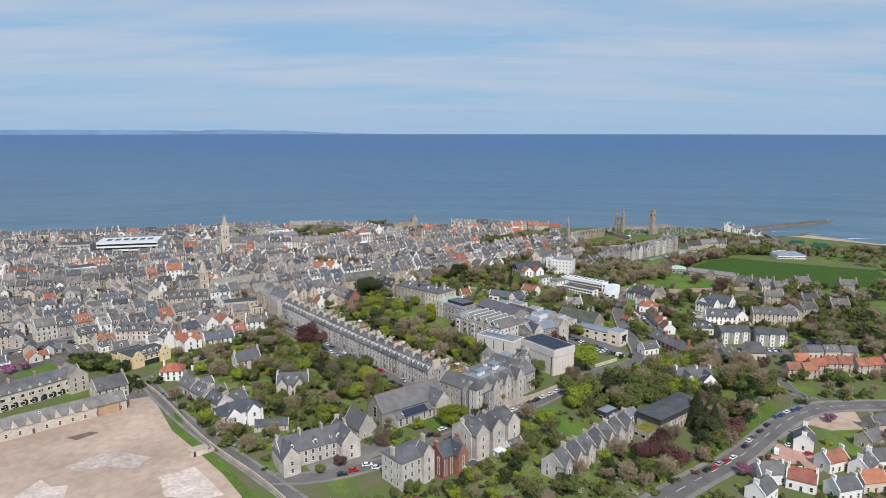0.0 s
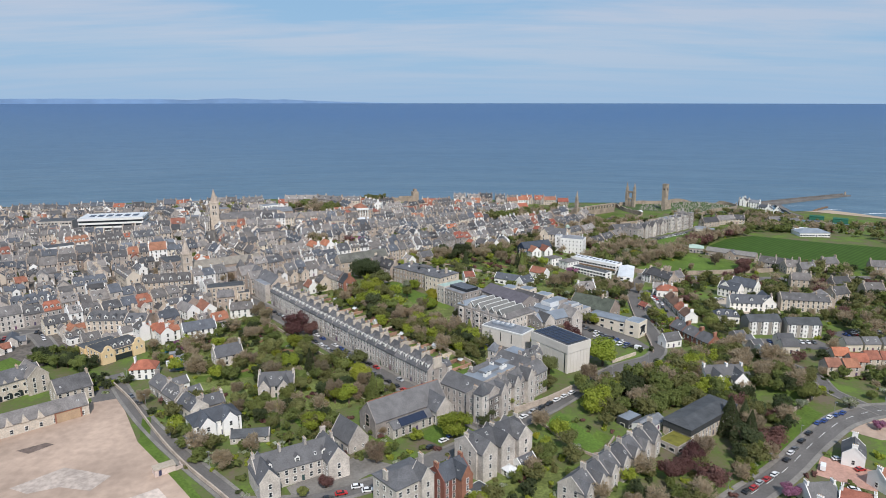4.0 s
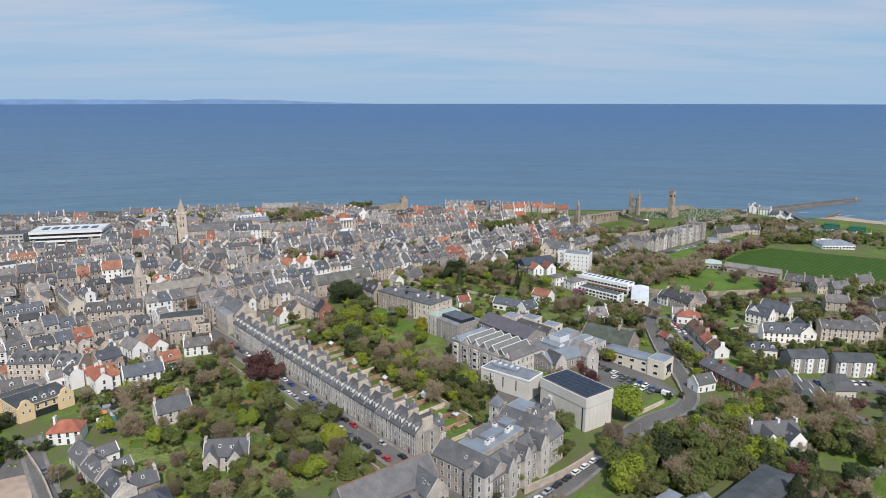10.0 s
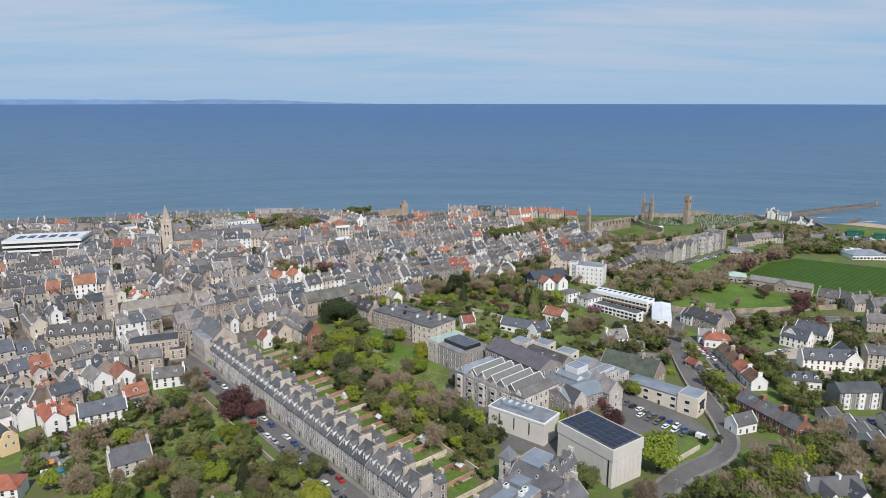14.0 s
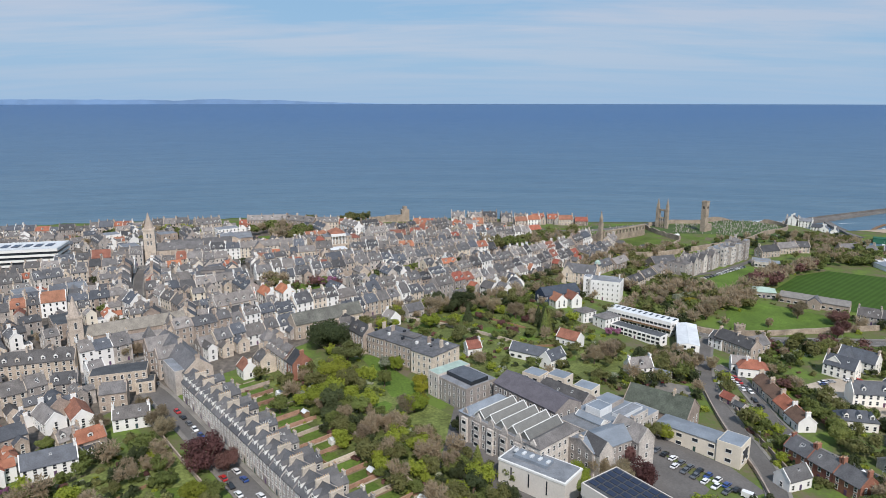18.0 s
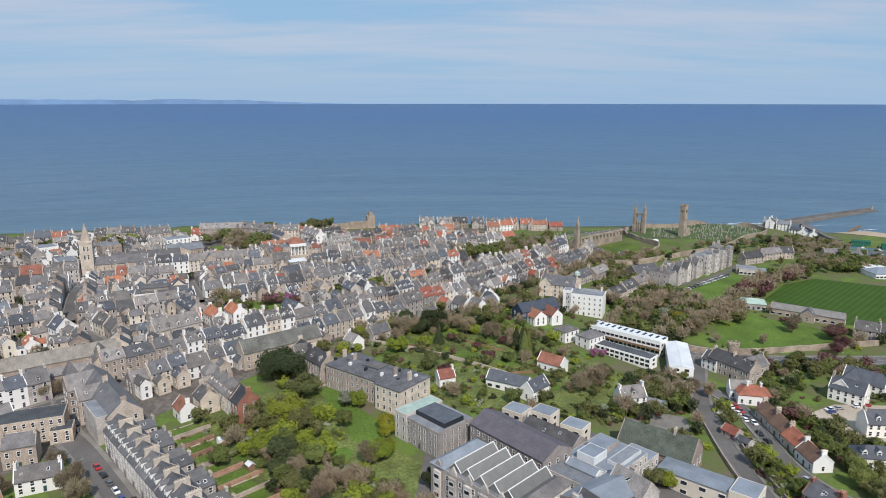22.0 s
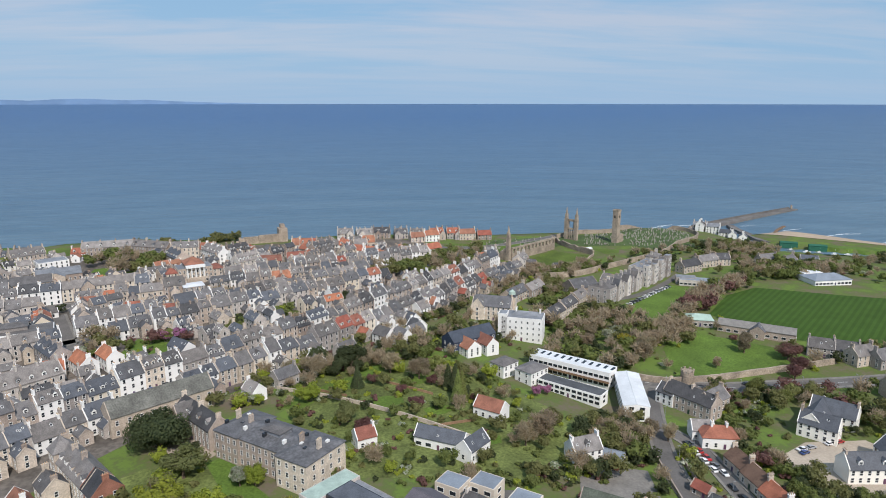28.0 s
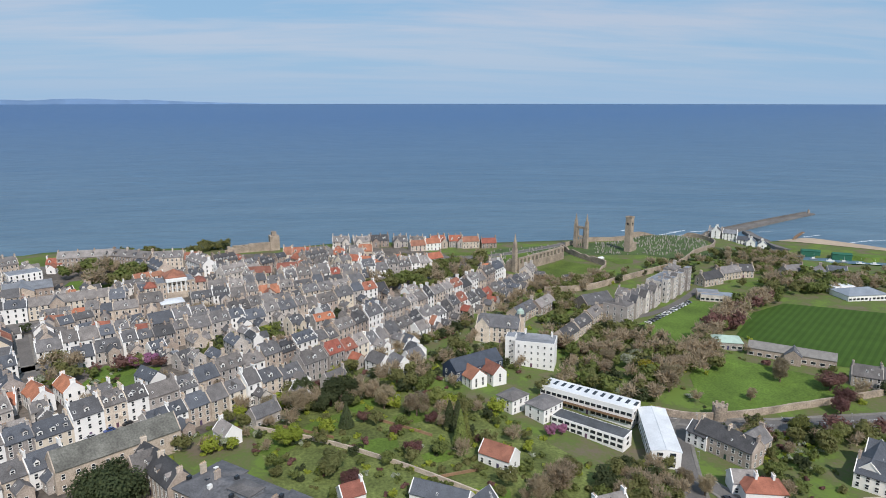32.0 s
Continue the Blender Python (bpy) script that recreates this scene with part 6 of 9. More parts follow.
compound("college_range", -83, 491, -52, "old stone and brick college row with crowded dormers", 22, [
    dict(L=30, W=10, eave=8, rise=5, wall=STONE, roof=SLATE, stacks=(-1, -0.3, 0.3), dorm=6, floors=3),
    dict(dx=18, dy=0, L=9, W=10, eave=8, rise=5, wall=BRICK, roof=SLATE, stacks=(1,), floors=3, door=False),
    dict(dx=-12, dy=-2, L=6, W=7, eave=11, rise=5, wall=STONE, roof=SLATE, hip=True, door=False, floors=3)])
house(-97, 478, -52, 9, 7, 4.6, 3.4, HARL, PANTILE, "cottage", "white cottage with half red, half slate roof", stacks=(1,))
house(-90, 484, -52, 9, 8, 6.5, 3.6, STONE, SLATE, "stone_house", stacks=(-1, 1))
house(12, 505, 20, 8, 6.5, 4.4, 3.0, HARL, PANTILE, "cottage", "small white cottage with red roof", stacks=(1,))
house(66, 525, -42, 13, 8, 4.4, 3.4, HARL, PANTILE, "white_house", "white house with faded red roof in a garden", stacks=())
compound("white_house", 41, 500, -32, "long white house with dark slate roofs", 12, [
    dict(L=20, W=7, eave=4.2, rise=3.2, wall=HARL, roof=SLATE_BLUE, stacks=(), win="wide", spacing=4),
    dict(dx=13, dy=-1, turn=75, L=12, W=7, eave=4.6, rise=3.6, wall=HARL, roof=SLATE_BLUE, door=False)], "house")
house(94, 491, 12, 12, 8, 5.2, 4.0, HARL, SLATE, "white_house", "white gabled house with slate roof", stacks=(-1, 1), dorm=1)
house(105, 489, -35, 9, 7, 3.0, 1.4, GS, LEAD_BLUE, "shed", "low shed with a blue-grey metal roof", stacks=(), coping=False)


def old_church():
    """The burgh church with its spired tower."""
    a = 33
    ob = thing("parish_church", -170, 520, a, "large medieval stone church with long nave and spired tower", "church")
    HOUSES.append((-170, 520, 26))
    wing(ob, a, 0, 0, 0, 52, 12, 9.5, 4.0, STONE, mat("worn_stone_slate", (0.22, 0.20, 0.17), 0.85, 0.3, 0.2, 2.0, 0.2), (), 0, win="tall", floors=1, spacing=5, door=False)
    wing(ob, a, 0, -9, 0, 40, 7, 5.5, 2.2, STONE, SLATE, (), 0, win="tall", floors=1, spacing=5)
    wing(ob, a, 18, -8, 90, 18, 10, 8.5, 5, STONE, SLATE, (), 0, win="tall", floors=1, door=False)
    piece("window", window_mb(4.2, 6.5, 4, 0.2), [STONE, GLASS], ob, pose(18, -17.05, 2.0))
    mb = MB(); mb.box(-31, -24.5, -7, -0.5, -3, 21)
    mb.box(-31.3, -24.2, -7.3, -0.2, 20.2, 21.2, 0, True)
    part("tower", mb, STONE, ob)
    mb = MB(); mb.tube(-27.75, -3.75, 21, 31.5, 3.2, 0.15, 8)
    part("spire", mb, STONE, ob, "stone spire")
    for k in (9, 15):
        piece("window", WIN_TALL, [STONE, GLASS], ob, pose(-27.75, -7.02, k))
        piece("window", WIN_TALL, [STONE, GLASS], ob, pose(-24.48, -3.75, k, 0, 0, 90))


old_church()


def salvator():
    a = 18
    ob = thing("college_chapel", -241, 702, a, "gothic college chapel with tall spired clock tower", "church")
    HOUSES.append((-225, 705, 24))
    mb = MB(); mb.box(-4.2, 4.2, -4.2, 4.2, -3, 27.5)
    mb.box(-4.6, 4.6, -4.6, 4.6, 26.8, 28.2, 0, True)
    part("tower", mb, STONE, ob)
    mb = MB(); mb.tube(0, 0, 28.0, 41, 3.9, 0.15, 8)
    part("spire", mb, STONE, ob, "pale stone broach spire")
    for k in (15, 21):
        piece("window", WIN_TALL, [STONE, GLASS], ob, pose(-1.2, -4.22, k))
        piece("window", WIN_TALL, [STONE, GLASS], ob, pose(1.2, -4.22, k))
        piece("window", WIN_TALL, [STONE, GLASS], ob, pose(4.22, 0, k, 0, 0, 90))
    wing(ob, a, 22, 3, 0, 36, 11, 10, 4.5, STONE, SLATE, (), 0, win="tall", floors=1, spacing=5, door=False)
    for i in range(8):
        mb = MB(); mb.box(4.8 + i * 4.8, 5.6 + i * 4.8, -4.2, -2.5, -2, 9.5)
        part("buttress", mb, STONE, ob)
    wing(ob, a, -14, 2, 0, 20, 10, 9, 4, STONE, SLATE, (-1, 1), 2, floors=3)
    compound("college_range", -212, 735, 22, "long stone college quadrangle range", 26, [dict(L=50, W=11, eave=9, rise=4, wall=STONE, roof=SLATE, stacks=(-0.6, 0, 0.6), floors=3, door=False)])
    compound("college_range", -156, 730, 24, "long buff stone range with grey slate roof", 26, [
        dict(L=54, W=10, eave=8.5, rise=4, wall=CREAM, roof=SLATE, stacks=(-0.6, 0, 0.6, 1), floors=3),
        dict(dx=-6, dy=-3, turn=90, L=10, W=8, eave=8.5, rise=4, wall=STONE, roof=SLATE, door=False, sides=False)])


NEW_CONC = mat("pale_precast", (0.50, 0.46, 0.41), 0.85, 0.2, 0.12, 2.0, 0.1)
salvator()
ob = compound("library", -340, 694, 14, "white-roofed modern library with long glass bands", 58, [
    dict(L=58, W=30, eave=14.5, wall=GLASS, roof=PALE_ROOF, flat=True, sides=False, ends=False, door=False)])
for i in range(6):
    mb = MB(); mb.box(-22 + 8 * i, -17 + 8 * i, -6, 4, 15.1, 15.5, 0, True)
    part("solar_panel", mb, SOLAR, ob)
for z_ in (1.5, 5.2, 9.0, 12.8):
    mb = MB(); mb.box(-29.8, 29.8, -15.8, 15.8, z_, z_ + (2.2 if z_ > 12 else 1.7), 0, True)
    part("fascia", mb, FRAME, ob, "white horizontal band")
ob = compound("hotel", -101, 762, 22, "classical stone building with columned front and red hipped roof", 20, [
    dict(L=24, W=16, eave=10.5, rise=1.0, wall=STONE, roof=LEAD, flat=True, floors=3),
    dict(L=13, W=15, eave=13.5, rise=4.4, wall=STONE, roof=PANTILE, hip=True, sides=False, ends=False, door=False),
    dict(dx=-15.5, dy=-1, L=8, W=13, eave=8.5, rise=3, wall=STONE, roof=PANTILE, hip=True, floors=3, door=False),
    dict(dx=15.5, dy=-1, L=8, W=13, eave=8.5, rise=3, wall=STONE, roof=PANTILE, hip=True, floors=3, door=False)])
mb = MB(); mb.box(-6.4, 6.4, -10.4, -7.5, -2, 4.4); part("porch_base", mb, STONE, ob)
for k in range(5):
    mb = MB(); mb.tube(-5.6 + 2.8 * k, -9.6, 4.4, 11.4, 0.55, 0.45, 8); part("column", mb, FRAME, ob, "pale stone column")
    piece("window", WIN_TALL, [FRAME, GLASS], ob, pose(-5.6 + 2.8 * k, -8.02, 5.4))
mb = MB(); mb.box(-6.6, 6.6, -10.5, -7.4, 11.4, 13.2, 0, True); part("entablature", mb, FRAME, ob, "pale stone entablature")
compound("classical_building", -192, 762, 25, "pedimented grey stone hall with low lead roof", 16, [dict(L=28, W=20, eave=9.5, rise=3, wall=STONE, roof=LEAD, floors=2, coping=False), dict(dx=-3, dy=-4, turn=90, L=24, W=12, eave=9.5, rise=3, wall=STONE, roof=LEAD, floors=2, coping=False, door=False)])
ob = compound("car_park_building", -398, 694, 12, "pale concrete block with long dark openings", 18, [dict(L=32, W=20, eave=10, wall=NEW_CONC, roof=FELT, flat=True, floors=3, win="wide", spacing=3.2, door=False)])
compound("market_block", -163, 634, 20, "long white block with grey flat roofs", 18, [dict(L=32, W=14, eave=9.5, wall=HARL, roof=SLATE, flat=True, floors=3), dict(dx=-4, dy=3, L=16, W=8, eave=11.8, rise=2, wall=SLATE, roof=SLATE, hip=True, sides=False, ends=False, door=False, base=9)])
house(-92, 716, 22, 13, 11, 9, 1.2, GS, PALE_ROOF, "town_house", "grey house with pale flat metal roof", stacks=(), hip=True)
for i, (ax, ay, bx, by) in enumerate(((-205, 840, -166, 846), (-166, 846, -133, 830), (-133, 830, -111, 832))):
    p, q = Vector((ax, ay)), Vector((bx, by))
    house((ax + bx) / 2, (ay + by) / 2 + 5, math.degrees(math.atan2(by - ay, bx - ax)), (q - p).length, 12, 10, 4, STONE, SLATE, "tenement", "tall grey stone terrace above the shore", dorm=4, stacks=(-1, -0.3, 0.3, 1))

# ---- white quarter and school by the road ----
compound("white_hotel", 107, 622, -24, "tall white four-storey building with small square windows", 13, [
    dict(L=23, W=13, eave=13.2, wall=HARL, roof=LEAD, flat=True, floors=4, win="small", spacing=2.9),
    dict(dx=2, dy=2, L=17, W=7, eave=13.6, rise=1.8, wall=HARL, roof=LEAD, hip=True, sides=False, ends=False, door=False, base=11, stacks=(-0.8, 0.9)),
    dict(dx=-11, dy=-3, L=5, W=7, eave=15.0, wall=HARL, roof=LEAD, flat=True, win="small", door=False)])
ob = compound("school_house", 97, 655, -25, "stone school house with slate roofs and domed turret", 18, [
    dict(L=24, W=12, eave=9, rise=5, wall=STONE, roof=SLATE, stacks=(-1, 1), floors=3, dorm=2),
    dict(dx=-8, dy=-4, turn=90, L=10, W=8, eave=9, rise=5, wall=STONE, roof=SLATE, floors=3, door=False),
    dict(dx=11, dy=4, L=5, W=5, eave=14, rise=1, wall=STONE, roof=SLATE, hip=True, floors=4, door=False)])
mb = MB(); mb.tube(11, 4, 14.8, 16.6, 2.2, 1.9, 8); mb.tube(11, 4, 16.6, 17.8, 1.9, 0.3, 8)
part("dome", mb, COPPER_GREEN, ob, "green-grey copper dome")
for px, py, pl in ((134, 650, 18), (147, 664, 18), (160, 678, 16), (120, 690, 24), (136, 702, 20)):
    house(px, py, 46, pl, 9, 5.6, 3.8, STONE, SLATE, "school_building", "low stone school range with slate roof", stacks=(1,), dorm=1)
ob = compound("modern_block", 118, 571, -44, "long white modern block with pale metal roof", 22, [dict(L=43, W=10, eave=7.5, wall=HARL, roof=PALE_ROOF, flat=True, floors=2, win="wide", spacing=2.6)])
mb = MB(); mb.box(-21.8, 21.8, -6.6, -5.0, 3.0, 3.25, 0, True); mb.box(-21.8, 21.8, -6.6, -6.5, 3.25, 4.1)
part("balcony", mb, WOOD, ob, "long brown timber access balcony")
for i in range(12):
    mb = MB(); mb.box(-21 + i * 3.75, -19.6 + i * 3.75, -1, 3, 8.06, 8.2)
    part("rooflight", mb, GLASS, ob)
compound("modern_block", 135, 539, 73, "white modern block with a pale sloping metal roof", 20, [dict(L=37, W=11, eave=7.0, rise=0.8, wall=HARL, roof=PALE_ROOF, floors=3, win="wide", spacing=3, coping=False)])
compound("modern_block", 110, 548, -47, "low white block with dark flat roof", 17, [dict(L=32, W=8, eave=5, wall=HARL, roof=FELT, flat=True, floors=2, win="wide", spacing=2.8)])
house(83, 571, 35, 11, 9, 6.4, 1.6, HARL, SLATE, "white_house", "white box house with low slate roof", hip=True, stacks=())
house(95, 564, 35, 13, 10, 6.6, 1.8, HARL, SLATE, "white_house", "white box house with low slate roof", hip=True, stacks=())
compound("dark_hall", 72, 605, 26, "dark blue-grey clad hall with slate roofs", 15, [
    dict(L=28, W=11, eave=7, rise=4, wall=mat("dark_blue_cladding", (0.035, 0.05, 0.085), 0.6, 0.3, 0.1, 2.0, 0.1), roof=mat("dark_blue_roof", (0.055, 0.066, 0.085), 0.6, 0.3, 0.2, 2.0, 0.2, 0.0, 0, 0.3), stacks=(), floors=2, coping=False),
    dict(dx=-6, dy=-8, turn=90, L=10, W=9, eave=5, rise=3.6, wall=HARL, roof=PANTILE, coping=False, door=False),
    dict(dx=5, dy=-9, turn=90, L=11, W=8, eave=5, rise=3.6, wall=HARL, roof=PANTILE, coping=False, door=False)])
# row of cottages on the old road
BROWN_TILE = mat("brown_tile", (0.17, 0.105, 0.075), 0.85, 0.3, 0.25, 4.0, 0.25)
for i in range(4):
    p = Vector((152, 484)).lerp(Vector((150, 438)), (i + 0.5) / 4)
    house(p.x, p.y, 272, 11.3, 8, 4.0, 3.4, STONE if i < 3 else HARL, PANTILE if i == 2 else BROWN_TILE, "cottage", "old roadside cottage with red-brown tiled roof", "row of cottages", (-1, 1), coping=i == 3)
compound("white_house", 154, 499, -15, "white house with bright red roof", 9, [dict(L=14, W=10, eave=4.8, rise=3.4, wall=HARL, roof=PANTILE, hip=True, stacks=(-0.4, 0.5)), dict(dx=-5, dy=5, L=9, W=8, eave=4.5, rise=3, wall=HARL, roof=SLATE, door=False)], "house")
compound("corner_house", 159, 528, -62, "stone corner house with slate roofs and chimneys", 14, [
    dict(L=24, W=9, eave=7, rise=4, wall=STONE, roof=SLATE, stacks=(-1, 0, 1), floors=2),
    dict(dx=6, dy=6, turn=90, L=14, W=9, eave=7, rise=4, wall=STONE, roof=SLATE, stacks=(1,), door=False),
    dict(dx=-11, dy=-1, L=9, W=8, eave=5.5, rise=3.4, wall=HARL, roof=SLATE, door=False)], "house")
house(129, 466, -62, 7, 5, 2.6, 1.8, STONE, PANTILE, "shed", "small shed with red tiled roof", stacks=())
house(131, 459, -62, 6, 4, 2.2, 1.0, GS, FELT, "shed", "small dark-roofed shed standing beside a wall", stacks=(), win="small")
NEW = mat("pale_new_render", (0.82, 0.79, 0.72), 0.85, 0.2, 0.06, 3.0, 0.05, 0.05)
compound("new_villa", 203, 505, 40, "large cream new-built house with blue slate gables", 14, [
    dict(L=22, W=9, eave=6, rise=4.4, wall=NEW, roof=SLATE_BLUE, floors=2),
    dict(dx=-8, dy=-3, turn=90, L=15, W=8.5, eave=6, rise=4.4, wall=NEW, roof=SLATE_BLUE, stacks=(1,), door=False),
    dict(dx=9, dy=-5, turn=90, L=18, W=9, eave=6, rise=4.6, wall=NEW, roof=SLATE_BLUE, stacks=(-1,), door=False)], "house")
compound("new_villa", 199, 467, -8, "large cream new-built house with blue slate roofs", 15, [
    dict(L=27, W=9, eave=6, rise=4.4, wall=NEW, roof=SLATE_BLUE, stacks=(-1, 1), floors=2, dorm=3),
    dict(dx=11, dy=4, turn=90, L=18, W=8.5, eave=6, rise=4.4, wall=NEW, roof=SLATE_BLUE, door=False)], "house")
house(174, 444, -12, 15, 9, 4.4, 3.4, NEW, SLATE_BLUE, "new_villa", "cream new-built house with dormers and slate roof", stacks=(), dorm=3, hip=True)
compound("stone_mansion", 236, 470, -12, "long plain stone mansion with grey roof", 18, [dict(L=30, W=13, eave=8, rise=3.2, wall=STONE, roof=SLATE, stacks=(-0.6, 0.5), floors=3), dict(dx=14, dy=6, turn=90, L=16, W=10, eave=8, rise=3, wall=STONE, roof=SLATE, door=False)], "house")

# long school range above the lawn
compound("school_range", 195, 695, 41, "long grey stone school range with many gables and chimneys", 26, [
    dict(L=54, W=13, eave=9.2, rise=4.4, wall=GS, roof=SLATE, stacks=(-0.8, -0.55, -0.3, -0.05, 0.2, 0.45, 0.7, 1), floors=3, spacing=2.7, dorm=5),
    *[dict(dx=gx, dy=-5.6, turn=90, L=gl, W=gw, eave=ge, rise=gw * 0.62, wall=GS, roof=SLATE, floors=3, sides=False, door=False) for gx, gw, ge, gl in ((-19, 4.0, 9.2, 4), (-12.5, 5.6, 10.4, 5.5), (-5.5, 3.6, 9.0, 3.6), (1.5, 5.8, 10.6, 5.6), (9.5, 3.8, 9.4, 3.8), (15.5, 5.6, 10.6, 5.6), (22.5, 4.0, 9.4, 4))],
    dict(dx=-24.5, dy=-1, L=10, W=16, eave=10.6, wall=GS, roof=LEAD, flat=True, floors=3, door=False),
    dict(dx=-24.5, dy=-1, L=8.5, W=14.5, eave=11.2, rise=2.6, wall=GS, roof=SLATE, hip=True, sides=False, ends=False, door=False, base=10, stacks=(-0.8, 0.8)),
    dict(dx=8, dy=9, turn=90, L=12, W=9, eave=7, rise=4, wall=GS, roof=SLATE, stacks=(1,), door=False)], group="school ranges")
compound("school_range", 234, 727, 41, "tall flat-topped grey stone school block with bay towers", 22, [
    dict(L=44, W=13, eave=13.4, wall=GS, roof=LEAD, flat=True, stacks=(-0.7, -0.3, 0.1, 0.5, 0.9), floors=4, spacing=2.7),
    *[dict(dx=gx, dy=-6.6, L=gw, W=4, eave=ge, wall=GS, roof=LEAD, flat=True, floors=4, door=False, spacing=2.2) for gx, gw, ge in ((-20, 4.6, 15.4), (-8, 5.6, 14.2), (4, 4.6, 15.0), (17.5, 6.5, 16.4))],
    *[dict(dx=gx, dy=-5.0, turn=90, L=5, W=4.4, eave=12.8, rise=3.0, wall=GS, roof=SLATE, floors=4, sides=False, door=False) for gx in (-14, -2, 10.5)],
    dict(dx=14, dy=3, L=12, W=8, eave=15.6, rise=2.4, wall=GS, roof=SLATE, hip=True, sides=False, ends=False, door=False, base=12, stacks=(-0.8, 0.8))], group="school ranges")
house(172, 705, 20, 22, 14, 4.5, 5.0, STONE, SLATE, "school_hall", "low stone hall with broad grey roof", stacks=())
compound("pavilion", 221, 632, -20, "pavilion with pale green hipped roof", 9, [dict(L=15, W=12, eave=4.2, rise=2.4, wall=GS, roof=mat("pale_green_roof", (0.42, 0.55, 0.47), 0.7, 0.3, 0.1, 2.0, 0.08), hip=True, win="wide")])
compound("pavilion_range", 245, 610, -38, "long low stone range with ribbed grey roof", 21, [
    dict(L=42, W=8, eave=4.6, rise=2.6, wall=STONE, roof=mat("ribbed_grey_sheet", (0.22, 0.21, 0.195), 0.7, 0.4, 0.15, 2.0, 0.12), win="wide", spacing=4, coping=False),
    dict(dx=1, dy=-3, turn=90, L=9, W=8, eave=4.6, rise=3, wall=STONE, roof=SLATE, coping=False, door=False)])
compound("glass_annex", 264, 706, -25, "low glazed modern annex with metal roof", 15, [dict(L=30, W=10, eave=4, wall=GS, roof=LEAD_BLUE, flat=True, win="wide", spacing=2.8, floors=1), dict(dx=-10, dy=4, L=14, W=10, eave=4.4, wall=GS, roof=LEAD, flat=True, door=False)])
for sx, sy, sa, sl in ((276, 745, 20, 20), (297, 758, 15, 22), (312, 762, -10, 16), (355, 762, 10, 18), (372, 758, 30, 16)):
    house(sx, sy, sa, sl, 9, 5.5, 4, STONE, SLATE, "school_building", "old stone school house with slate roof", stacks=(-1, 1))
house(407, 778, -30, 14, 12, 5, 2.6, GS, SLATE_BLUE, "hall", "hall with a black slate roof", stacks=())
compound("sports_hall", 362, 702, 0, "low hall with blue metal hipped roofs", 16, [dict(L=30, W=18, eave=4, rise=3.4, wall=HARL, roof=LEAD_BLUE, hip=True, win="wide"), dict(dx=-4, dy=12, L=16, W=8, eave=5, wall=HARL, roof=PALE_ROOF, flat=True, door=False)])

# ---- cathedral ruins and harbour ----
def stone_wall(pts, h, t, label, material=None, name="wall", broken=0.0):
    """A free-standing stone wall that follows the ground; broken: how ragged its head is."""
    line = smooth_line([Vector(p) for p in pts], 4.0)
    mb = MB()
    prev = None
    for i, p in enumerate(line):
        d = (line[min(i + 1, len(line) - 1)] - line[max(i - 1, 0)]).normalized()
        s = Vector((d.y, -d.x)) * t / 2
        hh = h - broken * h * max(0.0, noise.noise((p.x * 0.13, p.y * 0.13, 2.0)) + 0.15)
        g = gz(p.x, p.y)
        q = [(p.x - s.x, p.y - s.y, g - 1.5), (p.x + s.x, p.y + s.y, g - 1.5), (p.x + s.x, p.y + s.y, g + hh), (p.x - s.x, p.y - s.y, g + hh)]
        if prev:
            for k in range(1, 4):
                mb.face([prev[k], q[k], q[(k + 1) % 4], prev[(k + 1) % 4]])
        else:
            mb.face(q[::-1])
        prev = q
    mb.face(prev)
    return tagged(part(name, mb, material or STONE), label, "wall", kind="structure")


